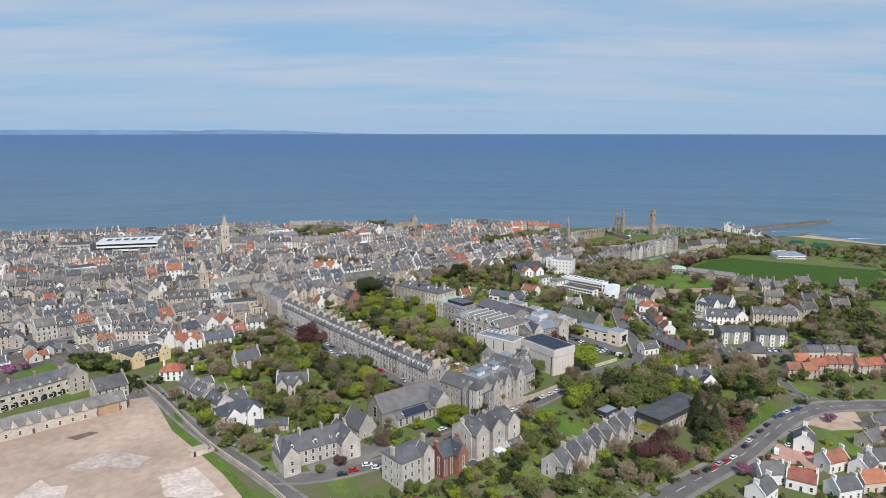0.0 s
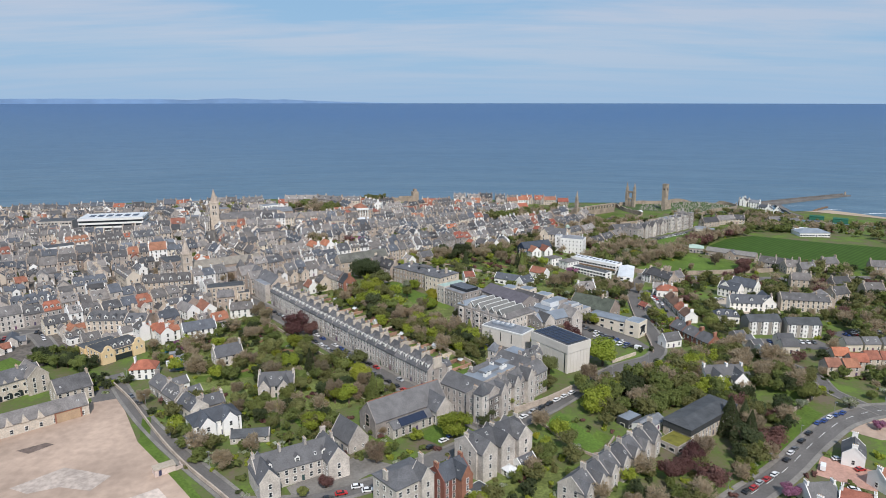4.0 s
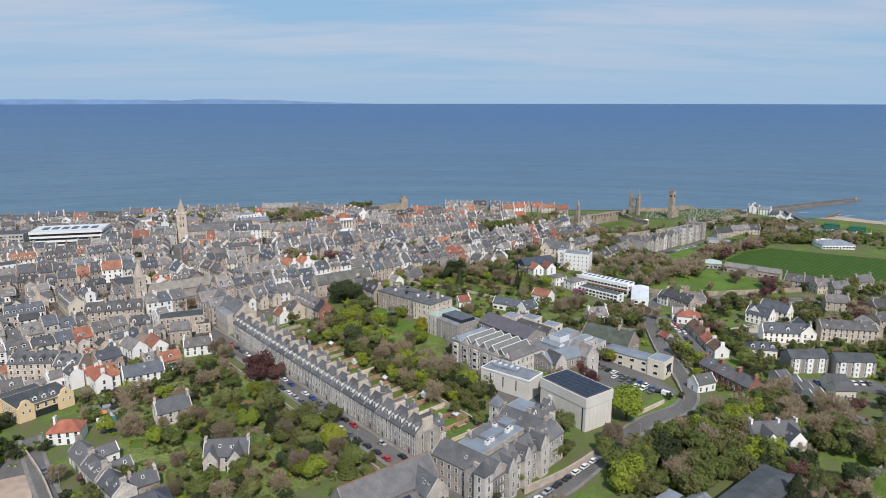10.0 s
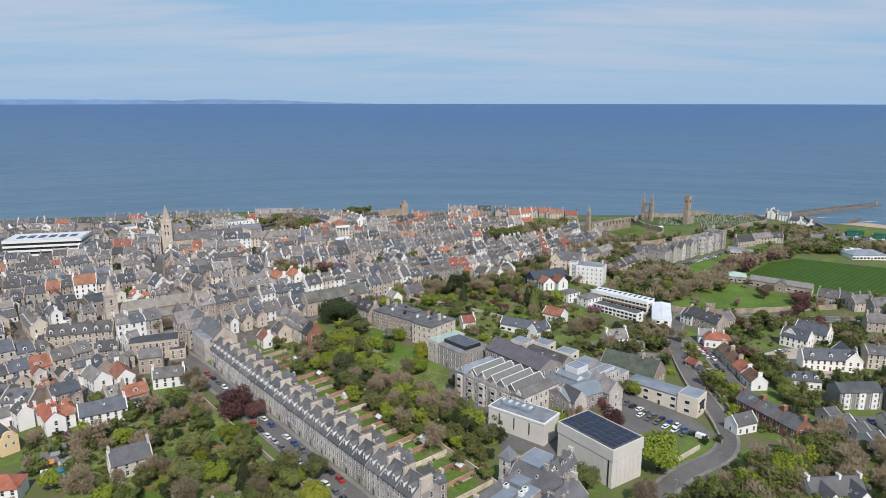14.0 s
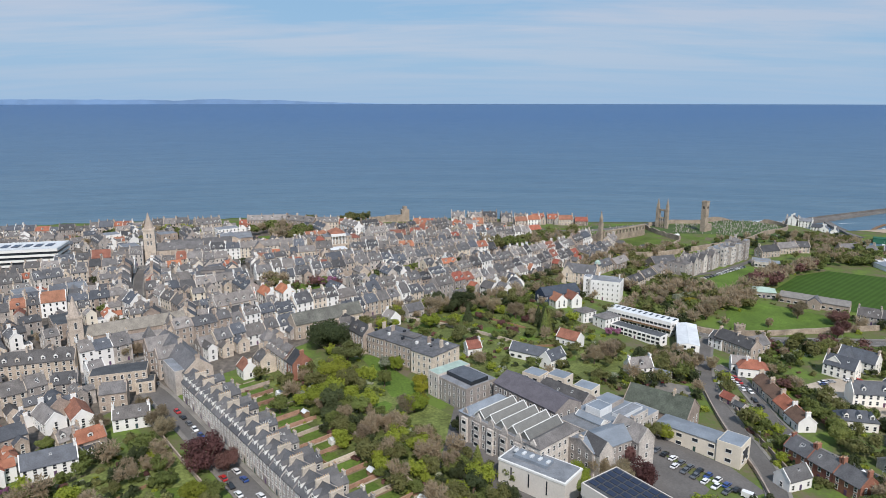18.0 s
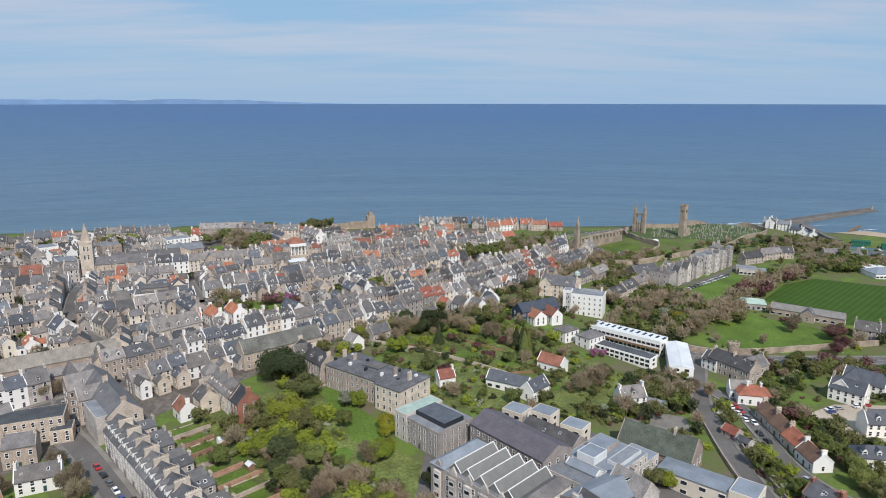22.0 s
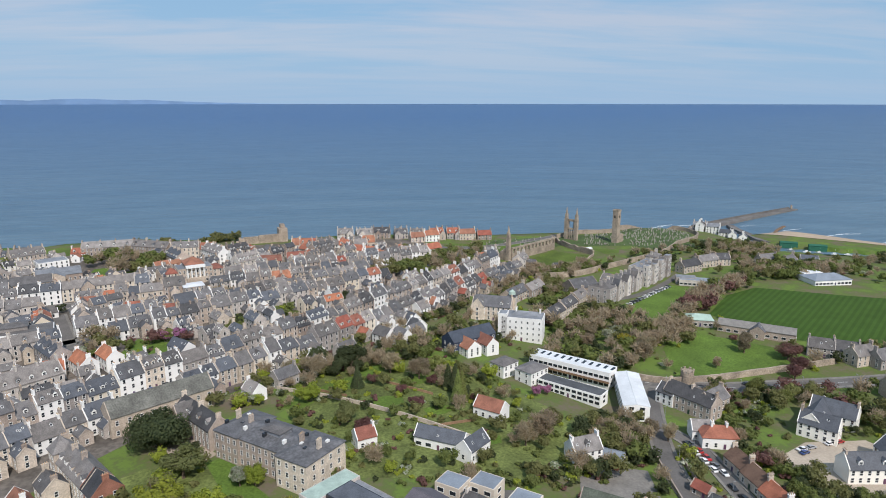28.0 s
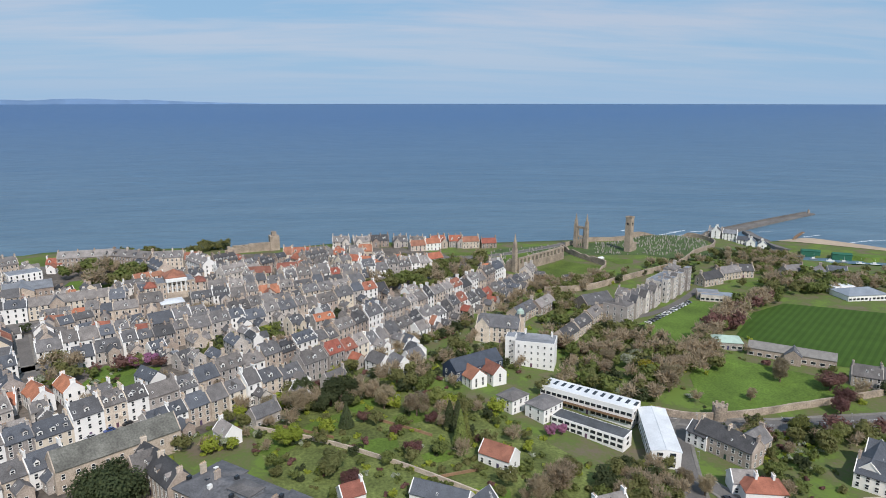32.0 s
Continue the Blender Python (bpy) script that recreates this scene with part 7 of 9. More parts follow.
def ruins():
    # the tall square tower
    ob = thing("square_tower", 263, 857, 38, "tall slender square medieval stone tower", "tower", z=-2.5)
    mb = MB()
    mb.box(-2.7, 2.7, -2.7, 2.7, -3, 33)
    part("shaft", mb, RUIN, ob)
    for s in ((-2.9, 2.9, -2.9, -2.3), (-2.9, 2.9, 2.3, 2.9), (-2.9, -2.3, -2.3, 2.3), (2.3, 2.9, -2.3, 2.3)):
        mb = MB(); mb.box(*s, 32.2, 33.8, 0, True)
        part("parapet", mb, RUIN, ob)
    for tn in (0, 90, 180, 270):
        piece("window", window_mb(0.9, 2.4, 1), [RUIN, GLASS], ob, pose(0, 0, 0, 0, 0, tn) @ Matrix.Translation((-0.6, -2.72, 26)))
        piece("window", window_mb(0.9, 2.4, 1), [RUIN, GLASS], ob, pose(0, 0, 0, 0, 0, tn) @ Matrix.Translation((0.6, -2.72, 26)))
    mb = MB(); mb.box(2.7, 10, -2.6, 2.6, -3, 9.5)
    part("roofless_choir", mb, RUIN, ob, "low roofless stone choir")
    # the east gable: two turrets and three lancets under an upper opening
    ob = thing("ruined_gable", 226, 877, 128, "ruined cathedral gable with two spired turrets", "ruin", z=-1.5)
    for sx in (-5.6, 5.6):
        mb = MB(); mb.box(sx - 1.5, sx + 1.5, -1.5, 1.5, -3, 22); mb.box(sx - 1.2, sx + 1.2, -1.2, 1.2, 22, 26)
        part("turret", mb, RUIN, ob)
        mb = MB(); mb.tube(sx, 0, 26, 33, 1.3, 0.1, 6)
        part("pinnacle", mb, RUIN, ob, "pointed stone pinnacle")
    for x0, x1, z0, z1 in ((-4.2, 4.2, -3, 2.5), (-4.2, -3.2, 2.5, 11), (-1.6, -0.9, 2.5, 11), (0.9, 1.6, 2.5, 11), (3.2, 4.2, 2.5, 11), (-4.2, 4.2, 11, 12.6), (-4.2, -2.6, 12.6, 19), (2.6, 4.2, 12.6, 19), (-4.2, 4.2, 19, 21)):
        mb = MB(); mb.box(x0, x1, -0.8, 0.8, z0, z1, 0, True)
        part("masonry", mb, RUIN, ob)
    # the west front: one turret and a broken wall
    ob = thing("ruined_west_front", 144, 801, 128, "ruined cathedral west front with one tall turret", "ruin", z=0.5)
    mb = MB(); mb.box(-1.6, 1.6, -1.6, 1.6, -3, 18); mb.box(-1.2, 1.2, -1.2, 1.2, 18, 23)
    part("turret", mb, RUIN, ob)
    mb = MB(); mb.tube(0, 0, 23, 30, 1.3, 0.1, 6)
    part("pinnacle", mb, RUIN, ob, "pointed stone pinnacle")
    for i in range(6):
        mb = MB(); mb.box(1.6 + i * 1.6, 3.2 + i * 1.6, -0.9, 0.9, -3, 9 - i * 1.3 + (i % 2) * 1.2)
        part("masonry", mb, RUIN, ob, "broken length of ruined wall")
    # nave wall with its row of windows
    a, b = Vector((147, 801)), Vector((196, 838))
    ang = math.degrees(math.atan2(b.y - a.y, b.x - a.x))
    ob = thing("nave_wall", (a.x + b.x) / 2, (a.y + b.y) / 2, ang, "long ruined stone nave wall with arched windows", "ruin", z=0)
    L = (b - a).length
    mb = MB(); mb.box(-L / 2, L / 2, -0.8, 0.8, -3, 5.5)
    part("lower_wall", mb, RUIN, ob)
    n = 12
    for i in range(n + 1):
        x = -L / 2 + L * i / n
        mb = MB(); mb.box(max(-L / 2, x - 1.2), min(L / 2, x + 1.2), -0.8, 0.8, 5.5, 9.2)
        part("pier", mb, RUIN, ob)
    mb = MB(); mb.box(-L / 2, L / 2, -0.9, 0.9, 9.2, 10.6, 0, True)
    part("wall_head", mb, RUIN, ob)
    stone_wall(((196, 838), (206, 872), (210, 846), (222, 808)), 5.0, 1.4, "broken ruined cloister wall of rough stone", RUIN, broken=0.8)
    stone_wall(((222, 808), (204, 786), (190, 772)), 2.2, 1.2, "low ruined stone wall", RUIN, broken=0.8)
    stone_wall(((214, 885), (243, 902), (277, 903), (300, 922), (356, 933), (372, 905), (352, 870), (330, 850), (316, 838)), 4.2, 1.2, "long high precinct wall of old stone", RUIN, broken=0.15)
    stone_wall(((150, 742), (183, 744), (215, 762), (243, 778), (280, 800), (316, 838)), 4.5, 1.0, "old stone precinct wall", RUIN, broken=0.15)
    stone_wall(((147, 565), (161, 557), (185, 556), (211, 559), (235, 562), (262, 566)), 3.4, 0.9, "old stone boundary wall beside the road", RUIN, broken=0.1)
    ob = thing("wall_tower", 172, 556, 0, "round stone tower in an old boundary wall", "tower")
    mb = MB(); mb.tube(0, 0, -2, 6.4, 3.2, 3.1, 14)
    part("drum", mb, RUIN, ob)
    for i in range(7):
        mb = MB(); mb.box(-0.55, 0.55, 2.6, 3.25, 6.4, 7.3)
        part("merlon", mb, RUIN, ob, m=pose(0, 0, 0, 0, 0, i * 51.4))
    house(224, 826, 30, 7, 4, 2.4, 0.8, STONE, PALE_ROOF, "ruin_shelter", "small stone shelter with pale roof", stacks=(), coping=False)
    house(178, 772, 10, 9, 5, 2.6, 1.4, STONE, SLATE, "museum_house", "small old stone house by the cloister", stacks=())
    # gravestones
    kinds = []
    for w, h, head in ((0.7, 1.1, 0), (0.9, 1.5, 1), (0.6, 0.9, 1), (1.0, 2.2, 2)):
        mb = MB()
        if head == 2:
            mb.box(-0.5, 0.5, -0.3, 0.3, -0.3, 0.5); mb.solid([(-0.25, -0.25, 0.5), (0.25, -0.25, 0.5), (0.25, 0.25, 0.5), (-0.25, 0.25, 0.5)], [(-0.05, -0.05, 2.6), (0.05, -0.05, 2.6), (0.05, 0.05, 2.6), (-0.05, 0.05, 2.6)])
        else:
            pr = [(-w / 2, -0.3), (w / 2, -0.3), (w / 2, h), (0, h + (0.3 if head else 0)), (-w / 2, h)]
            mb.solid([(p, 0.1, q) for p, q in pr], [(p, -0.1, q) for p, q in pr])
        kinds.append(mb)
    pale = mat("gravestone", (0.24, 0.225, 0.195), 0.9, 0.4, 0.3, 3.0, 0.2, 0.35)
    yard = ((228, 850), (246, 895), (280, 898), (302, 916), (350, 926), (366, 905), (348, 872), (322, 852), (296, 836), (272, 842))
    yard2 = ((118, 838), (150, 885), (205, 890), (204, 850), (150, 814))
    yard3 = ((286, 822), (330, 846), (360, 872), (385, 880), (372, 858), (330, 828), (300, 815))
    kept, rest = 0, MB()
    for k in range(3600):
        poly = (yard2, yard, yard, yard, yard3)[k % 5]
        x, y = R.uniform(116, 386), R.uniform(810, 926)
        if not inside(x, y, poly) or (x - 263) ** 2 + (y - 857) ** 2 < 150:
            continue
        m = pose(x, y, gz(x, y), 0, R.uniform(-4, 4), 38 + R.uniform(-8, 8)) @ Matrix.Diagonal((1.2, 1.2, 1.0, 1))
        kb = kinds[R.choice((0, 1, 1, 2, 3))]
        if kept < 100:
            key = ("grave", id(kb))
            if key not in MADE:
                MADE[key] = kb.mesh("gravestone", pale)
            tagged(part("gravestone", MADE[key], None, None, m=m), "weathered grey gravestone standing in grass", "gravestone", "old graveyard")
            kept += 1
        else:
            append(rest, kb, m)
    tagged(part("gravestones_far", rest, pale), "many weathered gravestones in rows on grass", "gravestones", kind="stuff")


ruins()


def solid_line(name, pts, width, top, low, material, label, category):
    line = smooth_line([Vector(p) for p in pts], 8.0)
    mb = MB()
    prev = None
    for i, p in enumerate(line):
        d = (line[min(i + 1, len(line) - 1)] - line[max(i - 1, 0)]).normalized()
        s = Vector((d.y, -d.x)) * width / 2
        q = [(p.x - s.x * 1.15, p.y - s.y * 1.15, low), (p.x + s.x * 1.15, p.y + s.y * 1.15, low), (p.x + s.x, p.y + s.y, top), (p.x - s.x, p.y - s.y, top)]
        if prev:
            for k in range(1, 4):
                mb.face([prev[k], q[k], q[(k + 1) % 4], prev[(k + 1) % 4]])
        prev = q
    mb.face(prev)
    return tagged(part(name, mb, material), label, category)


PIERM = mat("wet_pier_stone", (0.145, 0.135, 0.125), 0.9, 0.06, 0.25, 0.6, 0.25, 0.05, 0, 0.5)
ob = solid_line("pier", ((400, 965), (418, 992), (447, 1012), (540, 1062), (636, 1110)), 13, -17.0, -30, PIERM, "long curving stone harbour pier", "pier")
mb = MB()
ln_ = smooth_line([Vector(p) for p in ((400, 967), (416, 994), (445, 1015), (538, 1065), (634, 1113))], 8.0)
prev = None
for p, q in zip(ln_, ln_[1:]):
    d = (q - p).normalized(); s = Vector((-d.y, d.x)) * 1.2
    sec = [(p.x, p.y, -18), (p.x + s.x, p.y + s.y, -18), (p.x + s.x, p.y + s.y, -15), (p.x, p.y, -15)]
    if prev:
        for k in range(4):
            mb.face([prev[k], prev[(k + 1) % 4], sec[(k + 1) % 4], sec[k]])
    prev = sec
mb.face(prev)
part("parapet", mb, PIERM, ob, "high stone parapet along the seaward side")
mb = MB(); mb.tube(632, 1109, -17, -12.5, 1.6, 1.3, 8); mb.tube(632, 1109, -12.5, -11.4, 0.9, 0.3, 8)
part("beacon", mb, RUIN, ob, "small stone beacon")
solid_line("breakwater", ((478, 1011), (470, 980), (466, 950), (461, 924), (470, 908)), 8, -17.6, -30, PIERM, "short dark stone breakwater", "pier")
solid_line("groyne", ((504, 962), (520, 980), (546, 1003)), 3, -19.2, -30, WOOD, "low dark timber groyne", "groyne")
for hx, hy, ha, hl, wl_, rf, ev in ((392, 957, -20, 15, STONE, PANTILE, 6), (400, 946, -40, 13, STONE, LEAD, 9), (396, 938, 50, 10, HARL, SLATE, 8), (408, 932, -38, 14, HARL, LEAD, 8), (415, 920, -35, 12, HARL, SLATE_BLUE, 5), (417, 909, 55, 12, HARL, SLATE_BLUE, 5.5), (424, 901, 58, 11, HARL, SLATE_BLUE, 5.5), (388, 945, 50, 10, STONE, SLATE, 5)):
    house(hx, hy, ha, hl, 8.0, ev, 3.0, wl_, rf, "harbour_house", stacks=(-1, 1), group="harbour houses")
for gx_, gy_ in ((472, 893), (493, 876)):
    compound("harbour_shed", gx_, gy_, -28, "long low green harbour shed", 9, [dict(L=17, W=6, eave=2.6, rise=1.0, wall=mat("green_sheet", (0.025, 0.12, 0.075), 0.6, 0.3, 0.1, 2.0, 0.1), roof=bpy.data.materials["green_sheet"], coping=False, floors=1, sides=False, ends=False)])


def boat(x, y, ang, hull, label):
    ob = thing("boat", x, y, ang, label, "boat", "moored boats", SEA + 0.2)
    mb = MB()
    ring = [(-3.6, -1.1), (2.0, -1.2), (4.2, 0), (2.0, 1.2), (-3.6, 1.1)]
    mb.solid([(a * 0.85, b * 0.7, -0.5) for a, b in ring], [(a, b, 1.0) for a, b in ring])
    part("hull", mb, hull, ob)
    mb = MB(); mb.box(-1.6, 1.0, -0.7, 0.7, 1.0, 2.3)
    part("cabin", mb, FRAME, ob)
    mb = MB(); mb.tube(0.2, 0, 1.0, 6.0, 0.07, 0.04, 5)
    part("mast", mb, FRAME, ob)


for i, (bx, by) in enumerate(((466, 880), (477, 871), (486, 864), (497, 856), (448, 892), (508, 851))):
    boat(bx, by, -30, FRAME if i % 2 else LEAD_BLUE, "small white harbour boat at its mooring" if i % 2 else "small blue harbour boat at its mooring")


def castle():
    ob = thing("ruined_castle", -56, 893, 15, "ruined stone castle on the cliff edge", "castle", z=1)
    mb = MB(); mb.box(4, 12, -5, 4, -3, 15); part("tower", mb, RUIN, ob)
    mb = MB(); mb.box(6, 10, -3, 3, 15, 18.5); part("broken_tower_head", mb, RUIN, ob)
    mb = MB(); mb.box(-14, 4, -4, -2, -3, 10); part("front_wall", mb, RUIN, ob)
    mb = MB()
    for i in range(9):
        mb.box(-34 + i * 2.4, -31.6 + i * 2.4, -3.6, -2, -3, 6 + (i * 7 % 4))
    part("curtain_wall", mb, RUIN, ob)
    mb = MB(); mb.box(-26, 8, 12, 14, -4, 6); part("seaward_wall", mb, RUIN, ob)


castle()
# shore rocks
for i in range(46):
    x = R.uniform(-420, 420)
    y = coast_y(x) + R.uniform(2, 26)
    if 380 < x:
        continue
    mb = MB()
    n = 9
    r_ = R.uniform(4, 13)
    lo = [(r_ * R.uniform(0.7, 1.2) * math.cos(math.tau * k / n) * 1.6, r_ * R.uniform(0.6, 1.1) * math.sin(math.tau * k / n), -3) for k in range(n)]
    mb.solid(lo, [(a * 0.6, b * 0.6, R.uniform(0.4, 1.8)) for a, b, c in lo])
    tagged(part("shore_rock", mb, ROCK, None, m=pose(x, y, SEA, 0, 0, R.uniform(-20, 30))), "low dark shelving rock at the tide line", "rock", "shore rocks")

# foam of small breaking waves
FOAM = mat("sea_foam", (0.75, 0.78, 0.8), 0.8, 0.2, 0.2, 1.0, 0.3)
for fx, fy, fl in ((14, 1004, 26), (42, 1016, 18), (-26, 965, 12), (105, 975, 14), (300, 962, 22), (345, 974, 30), (372, 992, 30), (396, 1012, 24), (345, 1050, 12), (428, 1030, 20), (-150, 972, 16), (180, 960, 12), (320, 1010, 14), (352, 985, 34), (366, 1004, 36), (384, 1022, 34), (404, 1034, 26), (330, 978, 20), (-40, 1010, 14), (-75, 952, 16), (-100, 962, 12), (60, 990, 10), (150, 985, 12), (510, 1016, 30), (545, 985, 34), (575, 948, 34), (606, 905, 34), (640, 862, 34), (552, 1000, 26), (590, 950, 30)):
    mb = MB()
    for k in range(7):
        x0 = -fl / 2 + fl * k / 7
        mb.solid([(x0, R.uniform(-1.2, -0.3), 0), (x0 + fl / 6, R.uniform(-1.0, -0.2), 0), (x0 + fl / 6, R.uniform(0.2, 1.5), 0), (x0, R.uniform(0.2, 1.4), 0)],
                 [(x0, -0.2, 0.35), (x0 + fl / 6, -0.2, 0.4), (x0 + fl / 6, 0.2, 0.4), (x0, 0.2, 0.35)])
    tagged(part("wave_foam", mb, FOAM, None, m=pose(fx, fy, SEA + 0.02, 0, 0, R.uniform(-5, 25))), "white foam of a small breaking wave", "wave")

# ---- the old town ----
HOUSES += [(-62, 888, 34), (-92, 880, 20), (263, 857, 30), (226, 877, 24), (170, 820, 40), (108, 836, 16)]
SPECIAL = list(HOUSES)
# green ground that stays clear of houses
GREENS = (((-268, 866), (-236, 832), (-205, 848), (-212, 905), (-250, 905)), ((-200, 776), (-136, 772), (-132, 822), (-170, 840), (-205, 818)), ((-112, 608), (-76, 608), (-76, 634), (-108, 640)),
          ((22, 744), (62, 746), (104, 782), (132, 812), (130, 850), (104, 836), (76, 802), (40, 782)), ((-64, 640), (-44, 646), (-44, 664), (-62, 660)), ((-84, 690), (-58, 700), (-56, 714), (-82, 712)),
          ((-130, 618), (-112, 612), (-112, 634), (-128, 646)), ((-120, 862), (-40, 862), (-40, 930), (-120, 930)), ((-150, 870), (-190, 880), (-160, 905)), ((-34, 658), (-22, 660), (-24, 672), (-36, 670)), ((10, 800), (24, 806), (18, 816), (6, 812)), ((-122, 734), (-80, 742), (-84, 758), (-122, 750)))


def green_here(x, y):
    return any(inside(x, y, g) for g in GREENS)



def pick(red):
    r = R.random()
    wall = STONE if r < 0.34 else STONE_GREY if r < 0.72 else HARL if r < 0.94 else CREAM
    roof = PANTILE if R.random() < red else SLATE if R.random() < 0.8 else SLATE_BLUE
    return wall, roof


def distant(x, y):
    return math.hypot(x - 0, y - 300) > NEAR_TOWN


NEAR_TOWN = 300


def street_row(line, side, start, stop, setback, eave, dorm=1, red=0.06):
    """A row of joined houses on one side of a street, from start to stop metres along it."""
    d, acc = 0.0, []
    for p, q in zip(line, line[1:]):
        acc.append((d, p, q)); d += (q - p).length
    pos = start
    while pos < min(stop, d) - 5:
        f = R.uniform(6.5, 14.0)
        c = pos + f / 2
        d0, p, q = [s for s in acc if s[0] <= c][-1]
        t = (q - p).normalized()
        s = Vector((t.y, -t.x)) * side
        W = R.uniform(8.5, 10.5)
        o = p + t * (c - d0) + s * (setback + W / 2)
        ang = math.degrees(math.atan2(t.y, t.x)) + (180 if side > 0 else 0)
        wall, roof = pick(red)
        ok = not green_here(o.x, o.y) and all((hx - o.x) ** 2 + (hy - o.y) ** 2 > (hr * 0.62 + 5.0) ** 2 for hx, hy, hr in SPECIAL)
        ok = ok and all((v.x - o.x) ** 2 + (v.y - o.y) ** 2 > (w + 3.5) ** 2 for l2, w in ROADS if l2 is not line for v in l2)
        if ok:
            house(o.x, o.y, ang, f, W, eave + R.choice((-2.6, -1.5, -0.6, 0, 0.5, 1.4)), W * R.uniform(0.34, 0.50), wall, roof, stacks=R.choice(((1,), (-1, 1), (-1, 1))),
                  dorm=R.choice((0, 1, dorm, dorm + 1)) if f > 8.5 else R.choice((0, 1)), name="town_house", dgable=R.random() < 0.5, group="old town houses", far=distant(o.x, o.y), coping=R.random() < 0.8)
            if R.random() < 0.6:
                b = o + s * (W / 2 + R.uniform(2, 4)) + t * R.uniform(-f / 4, f / 4)
                if not green_here(b.x, b.y) and free(b.x, b.y, -1.5):
                    house(b.x, b.y, ang + 90, R.uniform(6, 10), R.uniform(4.5, 6.5), R.uniform(3, eave - 1), None, pick(0)[0], roof, "rear_wing", "", "old town houses", R.choice(((), (1,), (-1,))), far=distant(b.x, b.y), coping=R.random() < 0.6, door=False)
        pos += f


street_row(SOUTH, -1, 60, 900, 7, 9.0, 2, 0.05)
street_row(SOUTH, 1, 240, 900, 7, 8.6, 1, 0.05)
for ln, e, n in ((MARKET, 8.2, 5.5), (NORTH, 8.2, 7.0)):
    for sd in (-1, 1):
        street_row(ln, sd, 0, 900, n, e)
street_row(SCORES, 1, 0, 470, 6, 7.5, 1, 0.2)
street_row(SCORES, -1, 500, 600, 6, 5.0, 1, 0.5)
street_row(CHURCH_ST, 1, 30, 190, 5, 8); street_row(CHURCH_ST, -1, 30, 190, 5, 8)
street_row(COLLEGE_ST, 1, 8, 60, 5, 7); street_row(COLLEGE_ST, -1, 8, 60, 5, 7)
for hx, hy, ha, hl, rf in ((76, 880, 12, 14, PANTILE), (90, 884, 12, 14, PANTILE), (126, 893, 5, 16, PANTILE), (143, 892, 0, 14, PANTILE), (18, 824, -25, 14, PANTILE), (30, 818, -25, 12, PANTILE), (62, 812, 15, 16, SLATE), (82, 824, 25, 16, PANTILE), (-50, 797, 5, 18, PANTILE), (-30, 800, 10, 16, PANTILE), (-18, 788, 0, 10, PANTILE), (-150, 696, 10, 11, PANTILE), (-116, 678, 8, 16, PANTILE), (-98, 673, 8, 12, PANTILE), (-66, 674, 10, 13, PANTILE), (-118, 594, 128, 16, PANTILE), (-108, 600, 128, 14, PANTILE), (-130, 590, 20, 10, PANTILE), (-10, 852, 10, 12, SLATE), (22, 849, 10, 12, SLATE)):
    house(hx, hy, ha, hl, 8.5, R.choice((5, 5.5, 6.5)), 3.6, R.choice((HARL, STONE, STONE)), rf, far=True, stacks=(-1, 1))


for hx, hy, ha, hl, rf in ((27, 612, 130, 11, SLATE), (36, 606, 122, 10, SLATE), (44, 616, 40, 10, SLATE), (46, 624, 130, 9, SLATE), (44, 636, 125, 9, SLATE_BLUE), (57, 672, 40, 9, PANTILE), (60, 668, 140, 9, PANTILE), (52, 655, 45, 10, SLATE), (66, 678, 50, 10, SLATE)):
    house(hx, hy, ha, hl, 7.5, R.choice((5.5, 6.5)), 3.6, HARL, rf, "town_house", "white-harled gabled house behind the street", "old town houses", stacks=(1,))
for k in range(30):
    p = Vector((-112, 520)).lerp(Vector((118, 742)), (k + R.uniform(0.2, 0.8)) / 30)
    p += Vector((0.7, -0.72)) * R.uniform(2, 9)
    if free(p.x, p.y, 1.5):
        house(p.x, p.y, 134 + R.uniform(-6, 6), R.uniform(7, 11), R.uniform(5.5, 7), R.choice((4, 5, 6.5)), None, R.choice((STONE, STONE_GREY, HARL)), SLATE, "rear_wing", "gabled rear wing of a street house", "old town houses", stacks=R.choice(((), (1,))), far=distant(p.x, p.y))


